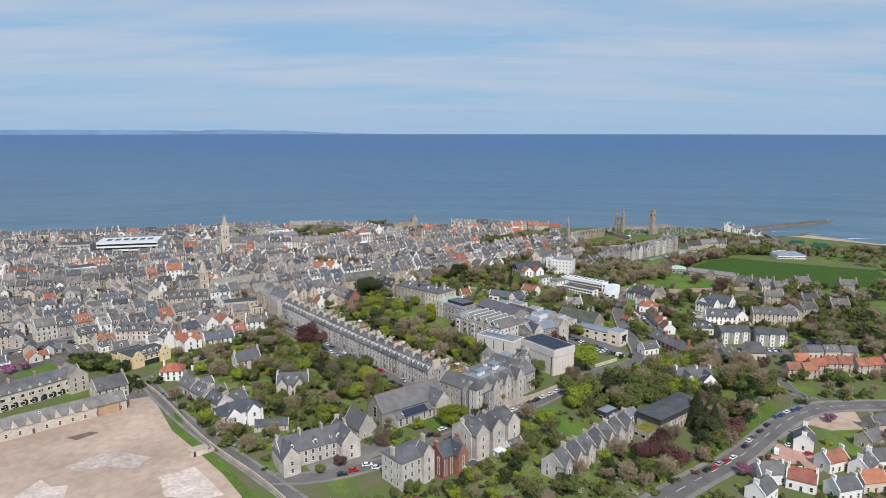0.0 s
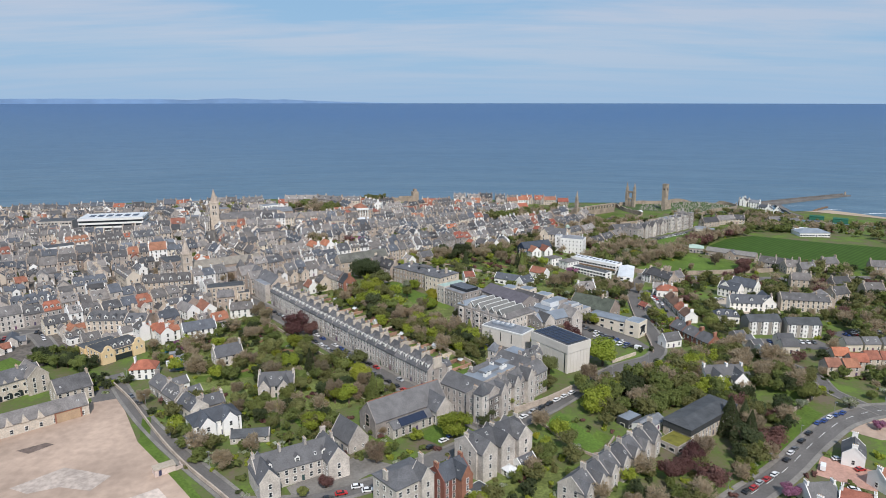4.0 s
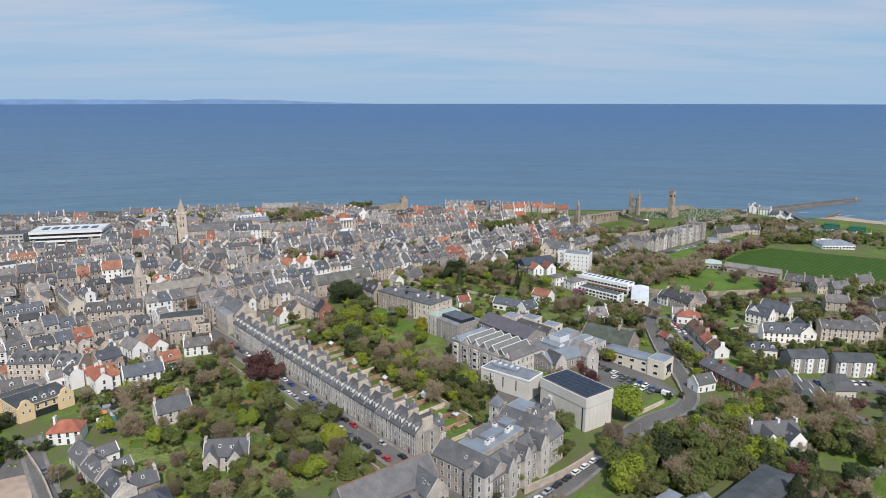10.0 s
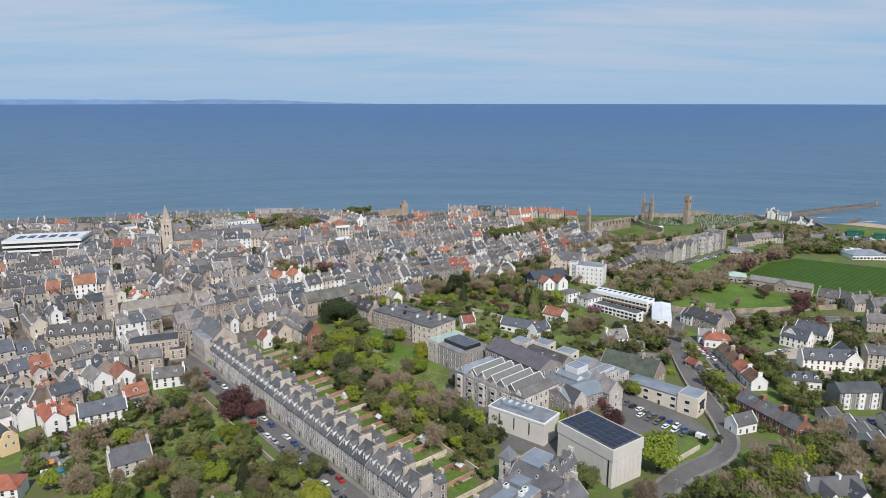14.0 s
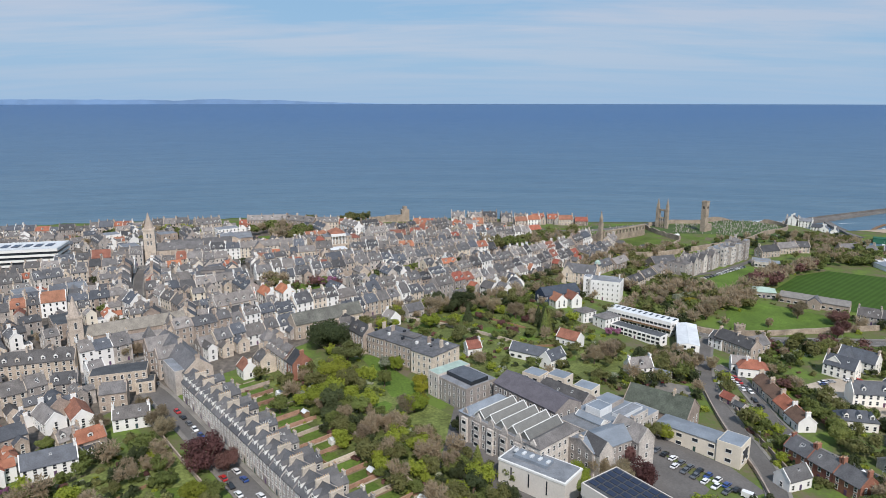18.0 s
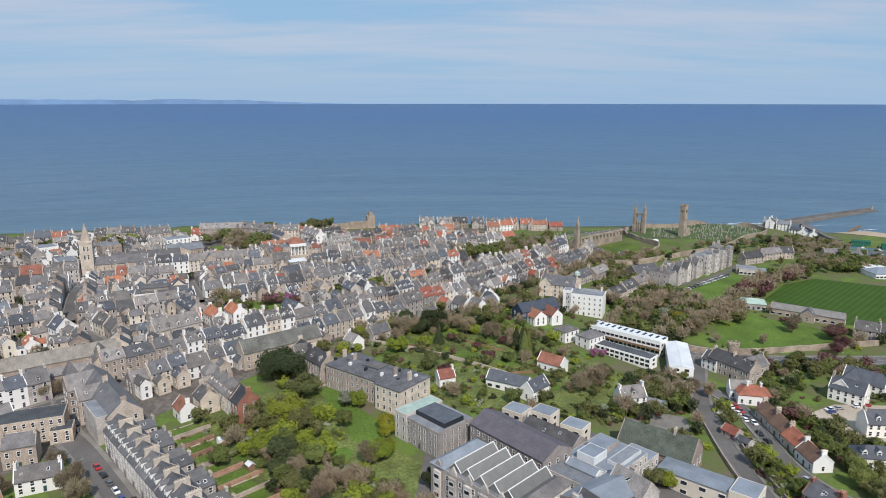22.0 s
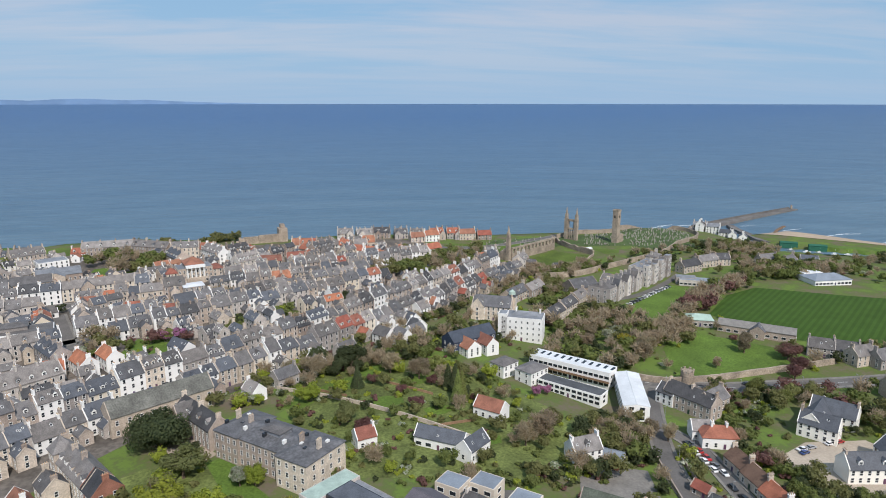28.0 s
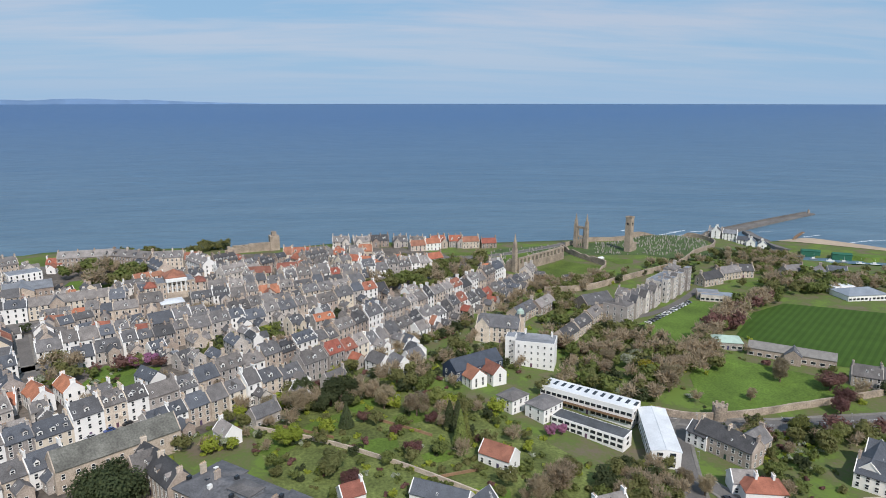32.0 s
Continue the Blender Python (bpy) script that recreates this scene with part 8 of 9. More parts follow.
def infill(poly, ang, dx, dy, keep, eave=5.0, red=0.07, trees=0.18):
    """Back-land houses on an uneven grid, with trees in the gaps."""
    c, s = math.cos(radians(ang)), math.sin(radians(ang))
    xs, ys = [p[0] for p in poly], [p[1] for p in poly]
    cx, cy = sum(xs) / len(xs), sum(ys) / len(ys)
    n = int(max(max(xs) - min(xs), max(ys) - min(ys)) / min(dx, dy)) + 2
    for i in range(-n, n):
        for j in range(-n, n):
            u, v = (i + R.uniform(-0.3, 0.3)) * dx, (j + R.uniform(-0.3, 0.3)) * dy
            x, y = cx + u * c - v * s, cy + u * s + v * c
            if not inside(x, y, poly) or not free(x, y, 2.2) or green_here(x, y):
                continue
            r = R.random()
            if r < keep:
                wall, roof = pick(red + 0.06 * ss((y - 600) / 150))
                a = ang + R.choice((0, 0, 90, 180, 90)) + R.uniform(-9, 9)
                L, W, e = R.uniform(6.5, 13), R.uniform(5, 8.2), eave + R.choice((-2.2, -1.5, 0, 0.5, 2, 3))
                ob = house(x, y, a, L, W, e, None, wall, roof, stacks=R.choice(((), (1,), (-1, 1), (-1, 1))), far=distant(x, y), name="town_house", group="old town houses", ends=R.random() < 0.6, coping=R.random() < 0.7, dorm=R.choice((0, 0, 1, 2)), dgable=R.random() < 0.6)
                if R.random() < 0.5:
                    wing(ob, a, R.uniform(-L / 4, L / 4), -W / 2 - 1.2, 90, 5.5, R.uniform(3.5, 5), max(2.6, e - R.uniform(0, 2.5)), None, R.choice((wall, wall, HARL)), roof, door=False, coping=R.random() < 0.5)
                elif R.random() < 0.5:
                    wing(ob, a, R.uniform(-L / 3, L / 3), -W / 2 - 2, 0, R.uniform(4, 7), 4, 2.8, 0.5, R.choice((wall, HARL)), R.choice((FELT, LEAD, SLATE)), flat=True, door=False)
            elif r < keep + trees:
                tree(R.choice(("green", "bare", "olive", "dark", "bare", "green")), x, y, R.uniform(5, 9), keep=False)


# larger blocks and long ranges among the small houses
for k in range(260):
    if k >= 40 and len([1 for h in HOUSES if h[2] > 10.4]) > 120:
        break
    x, y = R.uniform(-380, 60), R.uniform(390, 830)
    if y < 330 + max(0.0, x + 330) * 1.15 or y > 835 or green_here(x, y) or not free(x, y, 8.0):
        continue
    L, W = R.uniform(17, 30), R.uniform(9.5, 12)
    wall, roof = pick(0.1)
    if R.random() < 0.3:
        house(x, y, 38 + R.choice((0, 90)) + R.uniform(-5, 5), L * 0.8, W * 1.3, R.uniform(6, 10), 0.5, R.choice((wall, HARL)), R.choice((FELT, LEAD, PALE_ROOF, LEAD)), "town_block", "flat-roofed town building with rows of windows", "old town houses", (), far=distant(x, y), flat=True)
    else:
        house(x, y, 38 + R.choice((0, 0, 90)) + R.uniform(-5, 5), L, W, R.uniform(7, 10), None, wall, roof, "town_block", "", "old town houses", (-1, -0.35, 0.35, 1), R.choice((3, 5, 6)), far=distant(x, y), dgable=R.random() < 0.5)
for k in range(20, 27):
    x = -340 + 17.5 * k + R2.uniform(-3, 3)
    y = coast_y(x) - R2.uniform(22, 30)
    if green_here(x, y) or -105 < x < -20 or not free(x, y, 1.0):
        continue
    wall, roof = (STONE, STONE_GREY, STONE_GREY, STONE)[R2.randrange(4)], (SLATE, SLATE, PANTILE)[R2.randrange(3)] if x > 30 else SLATE
    ob = house(x, y, R2.uniform(-8, 14), R2.uniform(12, 17), 10, R2.uniform(4.5, 6.5), None, wall, roof, "shore_villa", "large gabled stone villa above the shore", "shore villas", (-1, 0.1, 1), 2, far=True)
    wing(ob, 0, R2.choice((-4, 4)), -4, 90, 9, 6, 5.0, 3.2, wall, roof, (), 0, door=False)
infill(((-640, 560), (-330, 330), (-270, 320), (-235, 375), (-200, 420), (-160, 470), (-100, 540), (-50, 600), (0, 650), (60, 730), (110, 800), (120, 835), (60, 845), (-50, 845), (-180, 835), (-300, 830), (-640, 760)), 38, 12.6, 11.6, 0.80, trees=0.2)
infill(((-222, 392), (-196, 380), (-160, 384), (-134, 410), (-128, 424), (-142, 446), (-186, 458), (-226, 424)), 48, 10.5, 9.5, 0.92, 4.2, 0.2, 0.08)
close_far()

# ---- trees, placed one by one where they stand out ----
tree("oak", -64, 514, 17.5, 12.3)
tree("dark", -51, 507, 6.5, 4.2)
tree("bright", -54.6, 472, 14, 8, label="large spreading tree in pale olive-green leaf")
tree("olive", -51, 492, 14, 8)
tree("dark", -49, 440, 14, 6.5)
tree("bright", -15, 442, 10, 5.5)
tree("yellow", -13, 463, 9, 4)
tree("white", -31, 484, 8, 4)
for k, x, y, h, r in (("dark", 9, 578, 14, 8), ("bare", -10, 571, 12, 7), ("spruce", 11, 557, 11, 3.2), ("bare", 27, 571, 11, 5.5), ("bare", 40, 563, 11, 5.5), ("cone", 54, 538, 15, 3.2), ("cone", 56, 539, 14, 3), ("copper", 35, 531, 8, 4.2), ("olive", 6, 524, 12, 6.5), ("bright", -11, 546, 10, 6), ("copper", 12, 515, 7, 4), ("green", 50, 574, 9, 5), ("yellow", 159, 601, 11, 5.5), ("white", 163, 619, 9, 5)):
    tree(k, x, y, h, r)
for x, y, h in ((118, 300, 17), (124, 293, 15), (126, 304, 14)):
    tree("spruce", x, y, h)
tree("bright", 78, 362, 17, 9.5, label="large rounded tree in bright green leaf")
tree("bright", 2, 284, 11.5, 7.5, label="rounded lime tree in bright yellow-green leaf")
tree("copper", -88, 398, 16, 8.5)
tree("copper", -80, 397, 10, 5)
tree("copper", 66, 405, 12, 6)
for k, x, y, h in (("copper", 67, 391, 12), ("bare", 58, 388, 12), ("green", 22, 390, 10), ("dark", 8, 384, 9), ("bare", 0, 396, 10), ("green", 44, 384, 9), ("cypress", -70, 346, 13), ("bare", -62, 338, 11), ("olive", 45, 329, 9), ("green", 40, 325, 8), ("green", 26, 309, 8), ("dark", 15, 297, 7), ("bare", -84, 259, 8), ("bare", -136, 310, 8), ("bare", -126, 344, 11), ("cone", -35, 314, 14), ("bare", -53, 314, 12), ("bright", -56, 287, 10), ("olive", -66, 302, 9), ("green", -84, 301, 9), ("green", -73, 287, 6), ("green", -64, 278, 6), ("bare", -28, 264, 10), ("green", -51, 243, 4.5), ("copper", -44, 248, 6), ("dark", 13, 292, 6),
                   ("green", 71, 327, 10), ("green", 61, 331, 10), ("bare", 66, 338, 11), ("olive", 48, 346, 11), ("green", 29, 319, 8), ("yellow", 34, 281, 4), ("yellow", 46, 271, 3), ("dark", 119, 285, 14), ("bare", 128, 296, 12), ("dark", 137, 315, 10), ("dark", 148, 316, 12), ("green", 168, 330, 12),
                   ("copper", 92, 271, 11), ("copper", 79, 258, 11), ("copper", 86, 263, 9), ("bare", 98, 277, 11), ("bright", 112, 268, 7), ("pink", 123, 257, 6), ("pink", 186, 306, 5), ("white", 160, 322, 6), ("white", 183, 324, 7), ("olive", 102, 282, 9),
                   ("yellow", -13, 459, 8), ("yellow", -12, 447, 7), ("white", -32, 486, 6), ("bright", -26, 484, 9), ("green", -30, 466, 9), ("dark", -49, 432, 9), ("bright", -56, 447, 11), ("olive", -46, 462, 12), ("olive", -52, 472, 12), ("green", -38, 440, 10), ("bare", -26, 425, 9), ("bare", -33, 416, 9), ("bare", -18, 440, 10), ("green", -72, 440, 9), ("green", -54, 492, 5),
                   ("dark", 4, 425, 8), ("cone", 10, 398, 10), ("dark", 4, 393, 7), ("bright", 34, 392, 8), ("bright", 44, 388, 11), ("bare", 53, 394, 11), ("bright", 87, 426, 9), ("olive", 82, 426, 8), ("green", 14, 352, 7),
                   ("bare", 82, 506, 13), ("bare", 74, 500, 11), ("olive", 88, 512, 11), ("cypress", 52, 552, 12), ("cypress", 55, 550, 13), ("dark", -8, 584, 12), ("dark", 2, 572, 11), ("bare", -20, 570, 10), ("bare", 14, 577, 9), ("pink", 92, 546, 6), ("pink", 98, 548, 5), ("pink", -90, 632, 8), ("pink", -84, 636, 7), ("white", -34, 548, 6), ("copper", 18, 560, 6), ("copper", 30, 548, 5), ("copper", 45, 556, 6),
                   ("white", 155, 612, 9), ("bare", 168, 592, 12), ("bare", 175, 600, 12), ("bare", 163, 584, 11), ("green", 115, 596, 8), ("bare", 138, 604, 10), ("olive", 128, 598, 9), ("bare", 145, 615, 11), ("copper", 128, 640, 7), ("copper", 138, 632, 7),
                   ("green", 198, 538, 11), ("copper", 228, 552, 10), ("copper", 236, 560, 11), ("copper", 240, 574, 12), ("bare", 222, 586, 11), ("bare", 228, 594, 10), ("green", 205, 528, 9), ("olive", 212, 532, 9), ("green", 165, 482, 7), ("yellow", 169, 479, 4), ("bare", 135, 503, 9), ("bare", 130, 508, 8), ("dark", 172, 470, 7), ("dark", 166, 462, 7), ("green", 160, 452, 8), ("green", 163, 438, 9), ("green", 158, 428, 9),
                   ("bare", 196, 570, 7), ("dark", 104, 384, 4), ("dark", 110, 386, 4), ("pink", -238, 352, 6), ("pink", -243, 346, 6), ("bare", -160, 500, 9), ("bare", -165, 496, 9), ("bare", -113, 420, 10), ("bare", -119, 428, 10), ("bare", -130, 441, 8), ("green", 33, 652, 7), ("green", 20, 640, 7), ("bare", -45, 600, 7), ("bare", -80, 572, 6), ("olive", -2, 632, 8)):
    tree(k, x, y, h)
wood(((-222, 372), (-212, 352), (-182, 342), (-178, 350), (-200, 368)), 16, ("dark", "dark", "green"), 0.5, 0.85, 3.5)
MIX = ("green", "bare", "olive", "dark", "green", "bright", "bare", "olive")
wood(((-70, 310), (-20, 312), (-38, 345), (-85, 385), (-98, 395), (-105, 330), (-92, 300)), 34, MIX, 0.5, 0.95, 4.5, 60, "terrace gardens")
wood(((-105, 330), (-98, 395), (-125, 425), (-145, 380), (-130, 340)), 30, MIX, 0.45, 0.85, 4.5, 60, "terrace gardens")
wood(((12, 352), (22, 372), (15, 395), (-5, 420), (-60, 470), (-94, 476), (-52, 425), (-12, 376)), 60, MIX, 0.45, 0.9, 4.2, 120, "terrace gardens")
wood(((0, 480), (-30, 555), (8, 590), (60, 590), (100, 530), (110, 500), (66, 470)), 46, MIX, 0.35, 0.75, 5.0, 170, "walled gardens")
wood(((62, 325), (120, 372), (150, 380), (140, 330), (110, 320), (92, 308), (60, 300)), 70, ("green", "bare", "olive", "green", "olive", "bright", "green", "dark"), 0.6, 1.05, 3.8, 60, "wooded slope")
wood(((-110, 322), (-95, 296), (-70, 280), (-50, 270), (-40, 290), (-60, 312)), 16, MIX, 0.4, 0.8, 4.5, 30, "villa gardens")
wood(((22, 250), (38, 262), (36, 280), (28, 262)), 8, MIX, 0.4, 0.7, 3.5, 16, "villa gardens")
wood(((90, 240), (118, 262), (150, 312), (130, 330), (110, 275), (70, 240)), 26, ("copper", "bare", "green", "olive", "dark"), 0.5, 0.95, 4.5, 20, "burnside trees")
wood(((150, 330), (182, 345), (172, 385), (150, 395), (140, 365)), 26, ("bare", "bare", "olive", "green", "dark"), 0.6, 1.0, 4.5, 16, "car park trees")
wood(((150, 404), (165, 410), (176, 440), (168, 490), (158, 490), (158, 440)), 18, ("green", "green", "dark", "olive"), 0.5, 0.8, 4, 26, "roadside trees")
wood(((100, 584), (118, 600), (130, 640), (165, 668), (190, 640), (175, 600), (150, 566), (142, 570)), 54, ("bare", "green", "olive", "green", "dark", "bare"), 0.6, 1.0, 4.5, 24, "trees above the wall")
wood(((204, 640), (240, 668), (262, 700), (300, 705), (296, 694), (268, 682), (236, 648), (214, 640)), 26, ("bare", "bare", "copper", "green"), 0.7, 1.1, 5, 6, "school trees")
wood(((300, 705), (345, 712), (400, 720), (400, 760), (330, 748), (310, 735)), 44, ("green", "green", "olive", "bare", "dark"), 0.7, 1.1, 5, 0, "school trees")
wood(((240, 770), (270, 790), (300, 820), (340, 840), (380, 860), (400, 800), (330, 770), (290, 770)), 36, ("olive", "bare", "green", "dark"), 0.5, 0.85, 5.5, 10, "slope trees")
wood(((110, 730), (150, 740), (185, 745), (230, 775), (200, 770), (150, 760), (118, 752)), 26, ("bare", "olive", "green", "bare"), 0.5, 0.8, 5, 10, "precinct trees")
wood(((22, 744), (62, 746), (104, 782), (132, 812), (130, 850), (104, 836), (76, 802), (40, 782)), 34, ("green", "green", "green", "olive", "bare"), 0.8, 1.2, 5, 0, "trees by the north street")
wood(((-205, 800), (-178, 808), (-160, 782), (-138, 774), (-132, 822), (-170, 840)), 18, ("olive", "olive", "green", "bare"), 0.95, 1.35, 5.5, 0, "college trees")
wood(((-330, 800), (-240, 800), (-230, 830), (-330, 835)), 22, ("green", "bright", "dark", "bare"), 0.7, 1.1, 6, 0, "shore trees")
wood(((-90, 862), (-122, 890), (-110, 915), (-80, 905), (-76, 880)), 14, ("olive", "dark", "olive"), 0.5, 0.8, 4, 10, "clifftop scrub")
wood(((-192, 872), (-150, 862), (-130, 868), (-150, 905), (-185, 905)), 16, ("olive", "green", "dark"), 0.5, 0.8, 4, 10, "clifftop scrub")
wood(((198, 642), (212, 628), (204, 606), (186, 596), (178, 602), (188, 630)), 14, ("bare", "bare", "olive"), 0.7, 1.0, 4.5, 10, "trees by the pavilion")
wood(((-110, 610), (-78, 610), (-78, 636), (-106, 640)), 5, ("white", "green", "copper"), 0.5, 0.8, 5, 18, "back gardens")
wood(((-62, 506), (-46, 502), (-38, 478), (-28, 455), (-40, 430), (-70, 460)), 12, ("olive", "green", "olive", "bright"), 0.6, 0.85, 5.5, 40, "college garden trees")
wood(((-64, 640), (-44, 646), (-44, 664), (-62, 660)), 12, ("green", "dark", "olive"), 0.4, 0.7, 3.5, 20, "back gardens")
wood(((-84, 690), (-58, 700), (-56, 714), (-82, 712)), 12, ("green", "olive", "bare"), 0.6, 0.85, 3.5, 14, "back gardens")
wood(((-130, 618), (-112, 612), (-112, 634), (-128, 646)), 9, ("olive", "white", "bare"), 0.7, 0.95, 4, 14, "back gardens")
wood(((-34, 658), (-22, 660), (-24, 672), (-36, 670)), 4, ("bright", "green"), 0.6, 0.8, 4, 8, "back gardens")
wood(((88, 710), (104, 708), (126, 724), (120, 738), (100, 726)), 12, ("bare", "bare", "olive"), 0.7, 0.95, 4, 8, "school gardens")
wood(((40, 640), (70, 650), (92, 690), (76, 700), (56, 672)), 18, ("dark", "green", "bare", "olive"), 0.4, 0.7, 4, 30, "back gardens")
wood(((112, 640), (130, 640), (150, 660), (170, 690), (160, 696), (136, 672)), 22, ("bare", "olive", "green", "dark"), 0.5, 0.8, 4, 24, "school gardens")
wood(((330, 760), (390, 800), (430, 850), (432, 880), (400, 880), (360, 840), (330, 800)), 46, ("olive", "bare", "green", "dark"), 0.5, 0.8, 5, 30, "slope trees")
wood(((430, 790), (520, 800), (640, 740), (760, 640), (700, 600), (560, 700), (440, 760)), 60, ("green", "bare", "olive", "dark"), 0.5, 0.8, 6, 40, "far trees")
wood(((420, 640), (440, 580), (520, 560), (560, 640), (440, 720), (400, 700)), 50, ("green", "bare", "olive", "dark"), 0.6, 1.0, 6, 20, "far trees")
wood(((220, 480), (260, 500), (320, 540), (300, 420), (255, 395)), 30, ("green", "bare", "dark", "olive"), 0.6, 1.0, 6, 12, "villa gardens")
wood(((260, 540), (290, 575), (330, 560), (420, 575), (420, 520), (320, 520)), 30, ("green", "bare", "dark", "olive"), 0.6, 1.0, 6, 12, "villa gardens")
wood(((170, 330), (260, 345), (300, 360), (300, 335), (210, 330)), 14, ("bare", "green", "olive"), 0.4, 0.7, 5, 14, "roadside scrub")
wood(((420, 760), (480, 800), (560, 790), (600, 700), (480, 680)), 40, ("green", "bare", "olive", "dark"), 0.6, 0.9, 7, 0, "far trees")
wood(((230, 240), (300, 320), (230, 315), (190, 300), (150, 240)), 26, MIX, 0.5, 0.9, 5, 24, "lower gardens")
for hx, hy, ha in ((262, 525, -15), (285, 515, 10), (300, 500, 0), (270, 490, 20), (275, 565, 10), (310, 575, 15), (345, 565, -10)):
    house(hx, hy, ha, 14, 9, 6, 4, STONE, SLATE, "villa", "grey stone villa among trees", stacks=(-1, 1), group="villas among trees")
for hx, hy, ha in ((262, 578, -35), (272, 572, -35), (284, 560, 10)):
    house(hx, hy, ha, 13, 9, 5.5, 4.2, GS, SLATE, "lodge", "gabled grey stone lodge by the field", stacks=(-1, 1))

wood(((150, 555), (225, 540), (262, 500), (262, 440), (225, 440), (222, 500), (180, 520), (165, 515)), 34, ("green", "olive", "dark", "copper", "bare"), 0.5, 0.85, 4.5, 60, "villa gardens")
wood(((176, 456), (216, 452), (226, 440), (200, 438), (184, 436), (164, 454)), 18, ("dark", "green", "olive"), 0.4, 0.7, 3.5, 40, "hedges by the villas")
wood(((225, 390), (300, 400), (330, 520), (262, 520), (262, 440)), 44, ("green", "olive", "bare", "dark"), 0.5, 0.9, 5, 60, "far gardens")
wood(((60, 620), (100, 600), (100, 640), (80, 650)), 12, ("dark", "bare", "green"), 0.5, 0.8, 4, 16, "gardens by the hall")
wood(((0, 590), (40, 615), (70, 640), (60, 590), (20, 575)), 26, ("dark", "bare", "olive", "green"), 0.6, 0.9, 4, 30, "walled gardens")
wood(((100, 690), (125, 715), (160, 735), (170, 715), (140, 690)), 16, ("bare", "olive", "green"), 0.5, 0.8, 4, 20, "school gardens")
wood(((100, 470), (124, 500), (140, 530), (128, 540), (98, 510), (84, 478)), 22, ("bare", "olive", "green", "dark"), 0.5, 0.9, 4, 36, "roadside gardens")
wood(((-60, 270), (-30, 262), (0, 262), (-10, 275), (-30, 285)), 6, ("green", "bare"), 0.3, 0.5, 4, 14, "church garden")
wood(((180, 360), (230, 385), (262, 395), (262, 362), (215, 352)), 12, ("bare", "green"), 0.4, 0.6, 5, 26, "house gardens")
wood(((-180, 330), (-165, 345), (-150, 330), (-158, 318)), 6, ("dark", "green"), 0.3, 0.5, 3, 18, "yard scrub")
wood(((-170, 380), (-140, 388), (-128, 372), (-150, 350)), 10, ("green", "pink", "bare", "dark"), 0.4, 0.7, 4, 24, "yard gardens")



def scatter(poly, trees, shrubs, kinds):
    """Garden growth wherever no house, road, lawn or paving lies."""
    xs, ys = [p[0] for p in poly], [p[1] for p in poly]
    t = s = 0
    for k in range((trees + shrubs) * 6):
        x, y = R.uniform(min(xs), max(xs)), R.uniform(min(ys), max(ys))
        if not inside(x, y, poly) or any(inside(x, y, c) for c in CLEAR[1:]):
            continue
        if t < trees and free(x, y, 2.0):
            key = R.choice(kinds)
            tree(key, x, y, PROTO[key][0][2] * R.uniform(0.45, 0.95), keep=False)
            t += 1
        elif s < shrubs and free(x, y, 0.4):
            shrub(x, y, None, R.uniform(0.6, 1.3))
            s += 1


scatter(((-34, 222), (10, 200), (80, 200), (122, 236), (60, 244), (40, 234), (10, 240), (-20, 230)), 22, 150, MIX)
scatter(((-20, 225), (60, 215), (110, 250), (60, 300), (20, 296), (-24, 250)), 34, 130, MIX)
scatter(((-110, 255), (-60, 240), (-22, 256), (18, 290), (-20, 316), (-110, 420), (-150, 400), (-130, 300)), 30, 150, MIX)
scatter(((160, 335), (330, 335), (340, 545), (215, 545), (165, 540), (150, 500), (165, 420)), 110, 260, ("olive", "bare", "green", "dark", "green", "bare", "copper"))
scatter(((122, 404), (126, 446), (132, 490), (138, 500), (139, 469), (138, 436), (150, 408), (134, 392)), 14, 90, ("green", "olive", "bright"))
scatter(((100, 255), (190, 320), (330, 325), (330, 230), (120, 230)), 40, 120, MIX)
scatter(((120, 560), (260, 560), (260, 640), (200, 660), (120, 640)), 30, 70, ("bare", "olive", "green", "bare"))
scatter(((260, 560), (420, 570), (430, 640), (400, 585), (330, 565), (262, 596)), 24, 50, ("bare", "olive", "green", "dark"))
scatter(((110, 640), (190, 670), (180, 740), (300, 800), (330, 840), (250, 800), (140, 760), (110, 720)), 44, 90, ("bare", "olive", "green", "bare", "dark"))
scatter(((250, 740), (430, 700), (440, 830), (330, 830), (280, 800)), 44, 60, ("bare", "olive", "green", "dark"))

for hx, hy, ha, hl in ((-22, 566, 40, 12), (-8, 580, 130, 10), (6, 596, 40, 11), (-34, 552, 130, 9)):
    if free(hx, hy, -1.0):
        house(hx, hy, ha, hl, 7, 4.6, 3.4, R.choice((STONE, HARL, GS)), SLATE, "rear_house", "gabled house in the gardens behind the street", "old town houses", (1,))
scatter(((0, 482), (-28, 552), (6, 588), (58, 588), (98, 530), (106, 500), (66, 472)), 10, 190, ("green", "olive", "bare", "white"))
scatter(((66, 478), (98, 454), (114, 452), (122, 492), (134, 530), (112, 520), (96, 500), (78, 492)), 22, 110, ("green", "olive", "bare", "dark"))
scatter(((164, 494), (192, 520), (214, 536), (184, 546), (164, 542)), 20, 90, ("green", "dark", "olive", "bare"))
scatter(((-130, 296), (-96, 262), (-60, 240), (-40, 250), (-90, 300), (-125, 330)), 8, 70, ("green", "bare", "olive"))
scatter(((-62, 535), (-40, 575), (10, 625), (44, 640), (60, 600), (0, 590), (-30, 545)), 26, 80, ("green", "olive", "dark", "bright", "bare"))

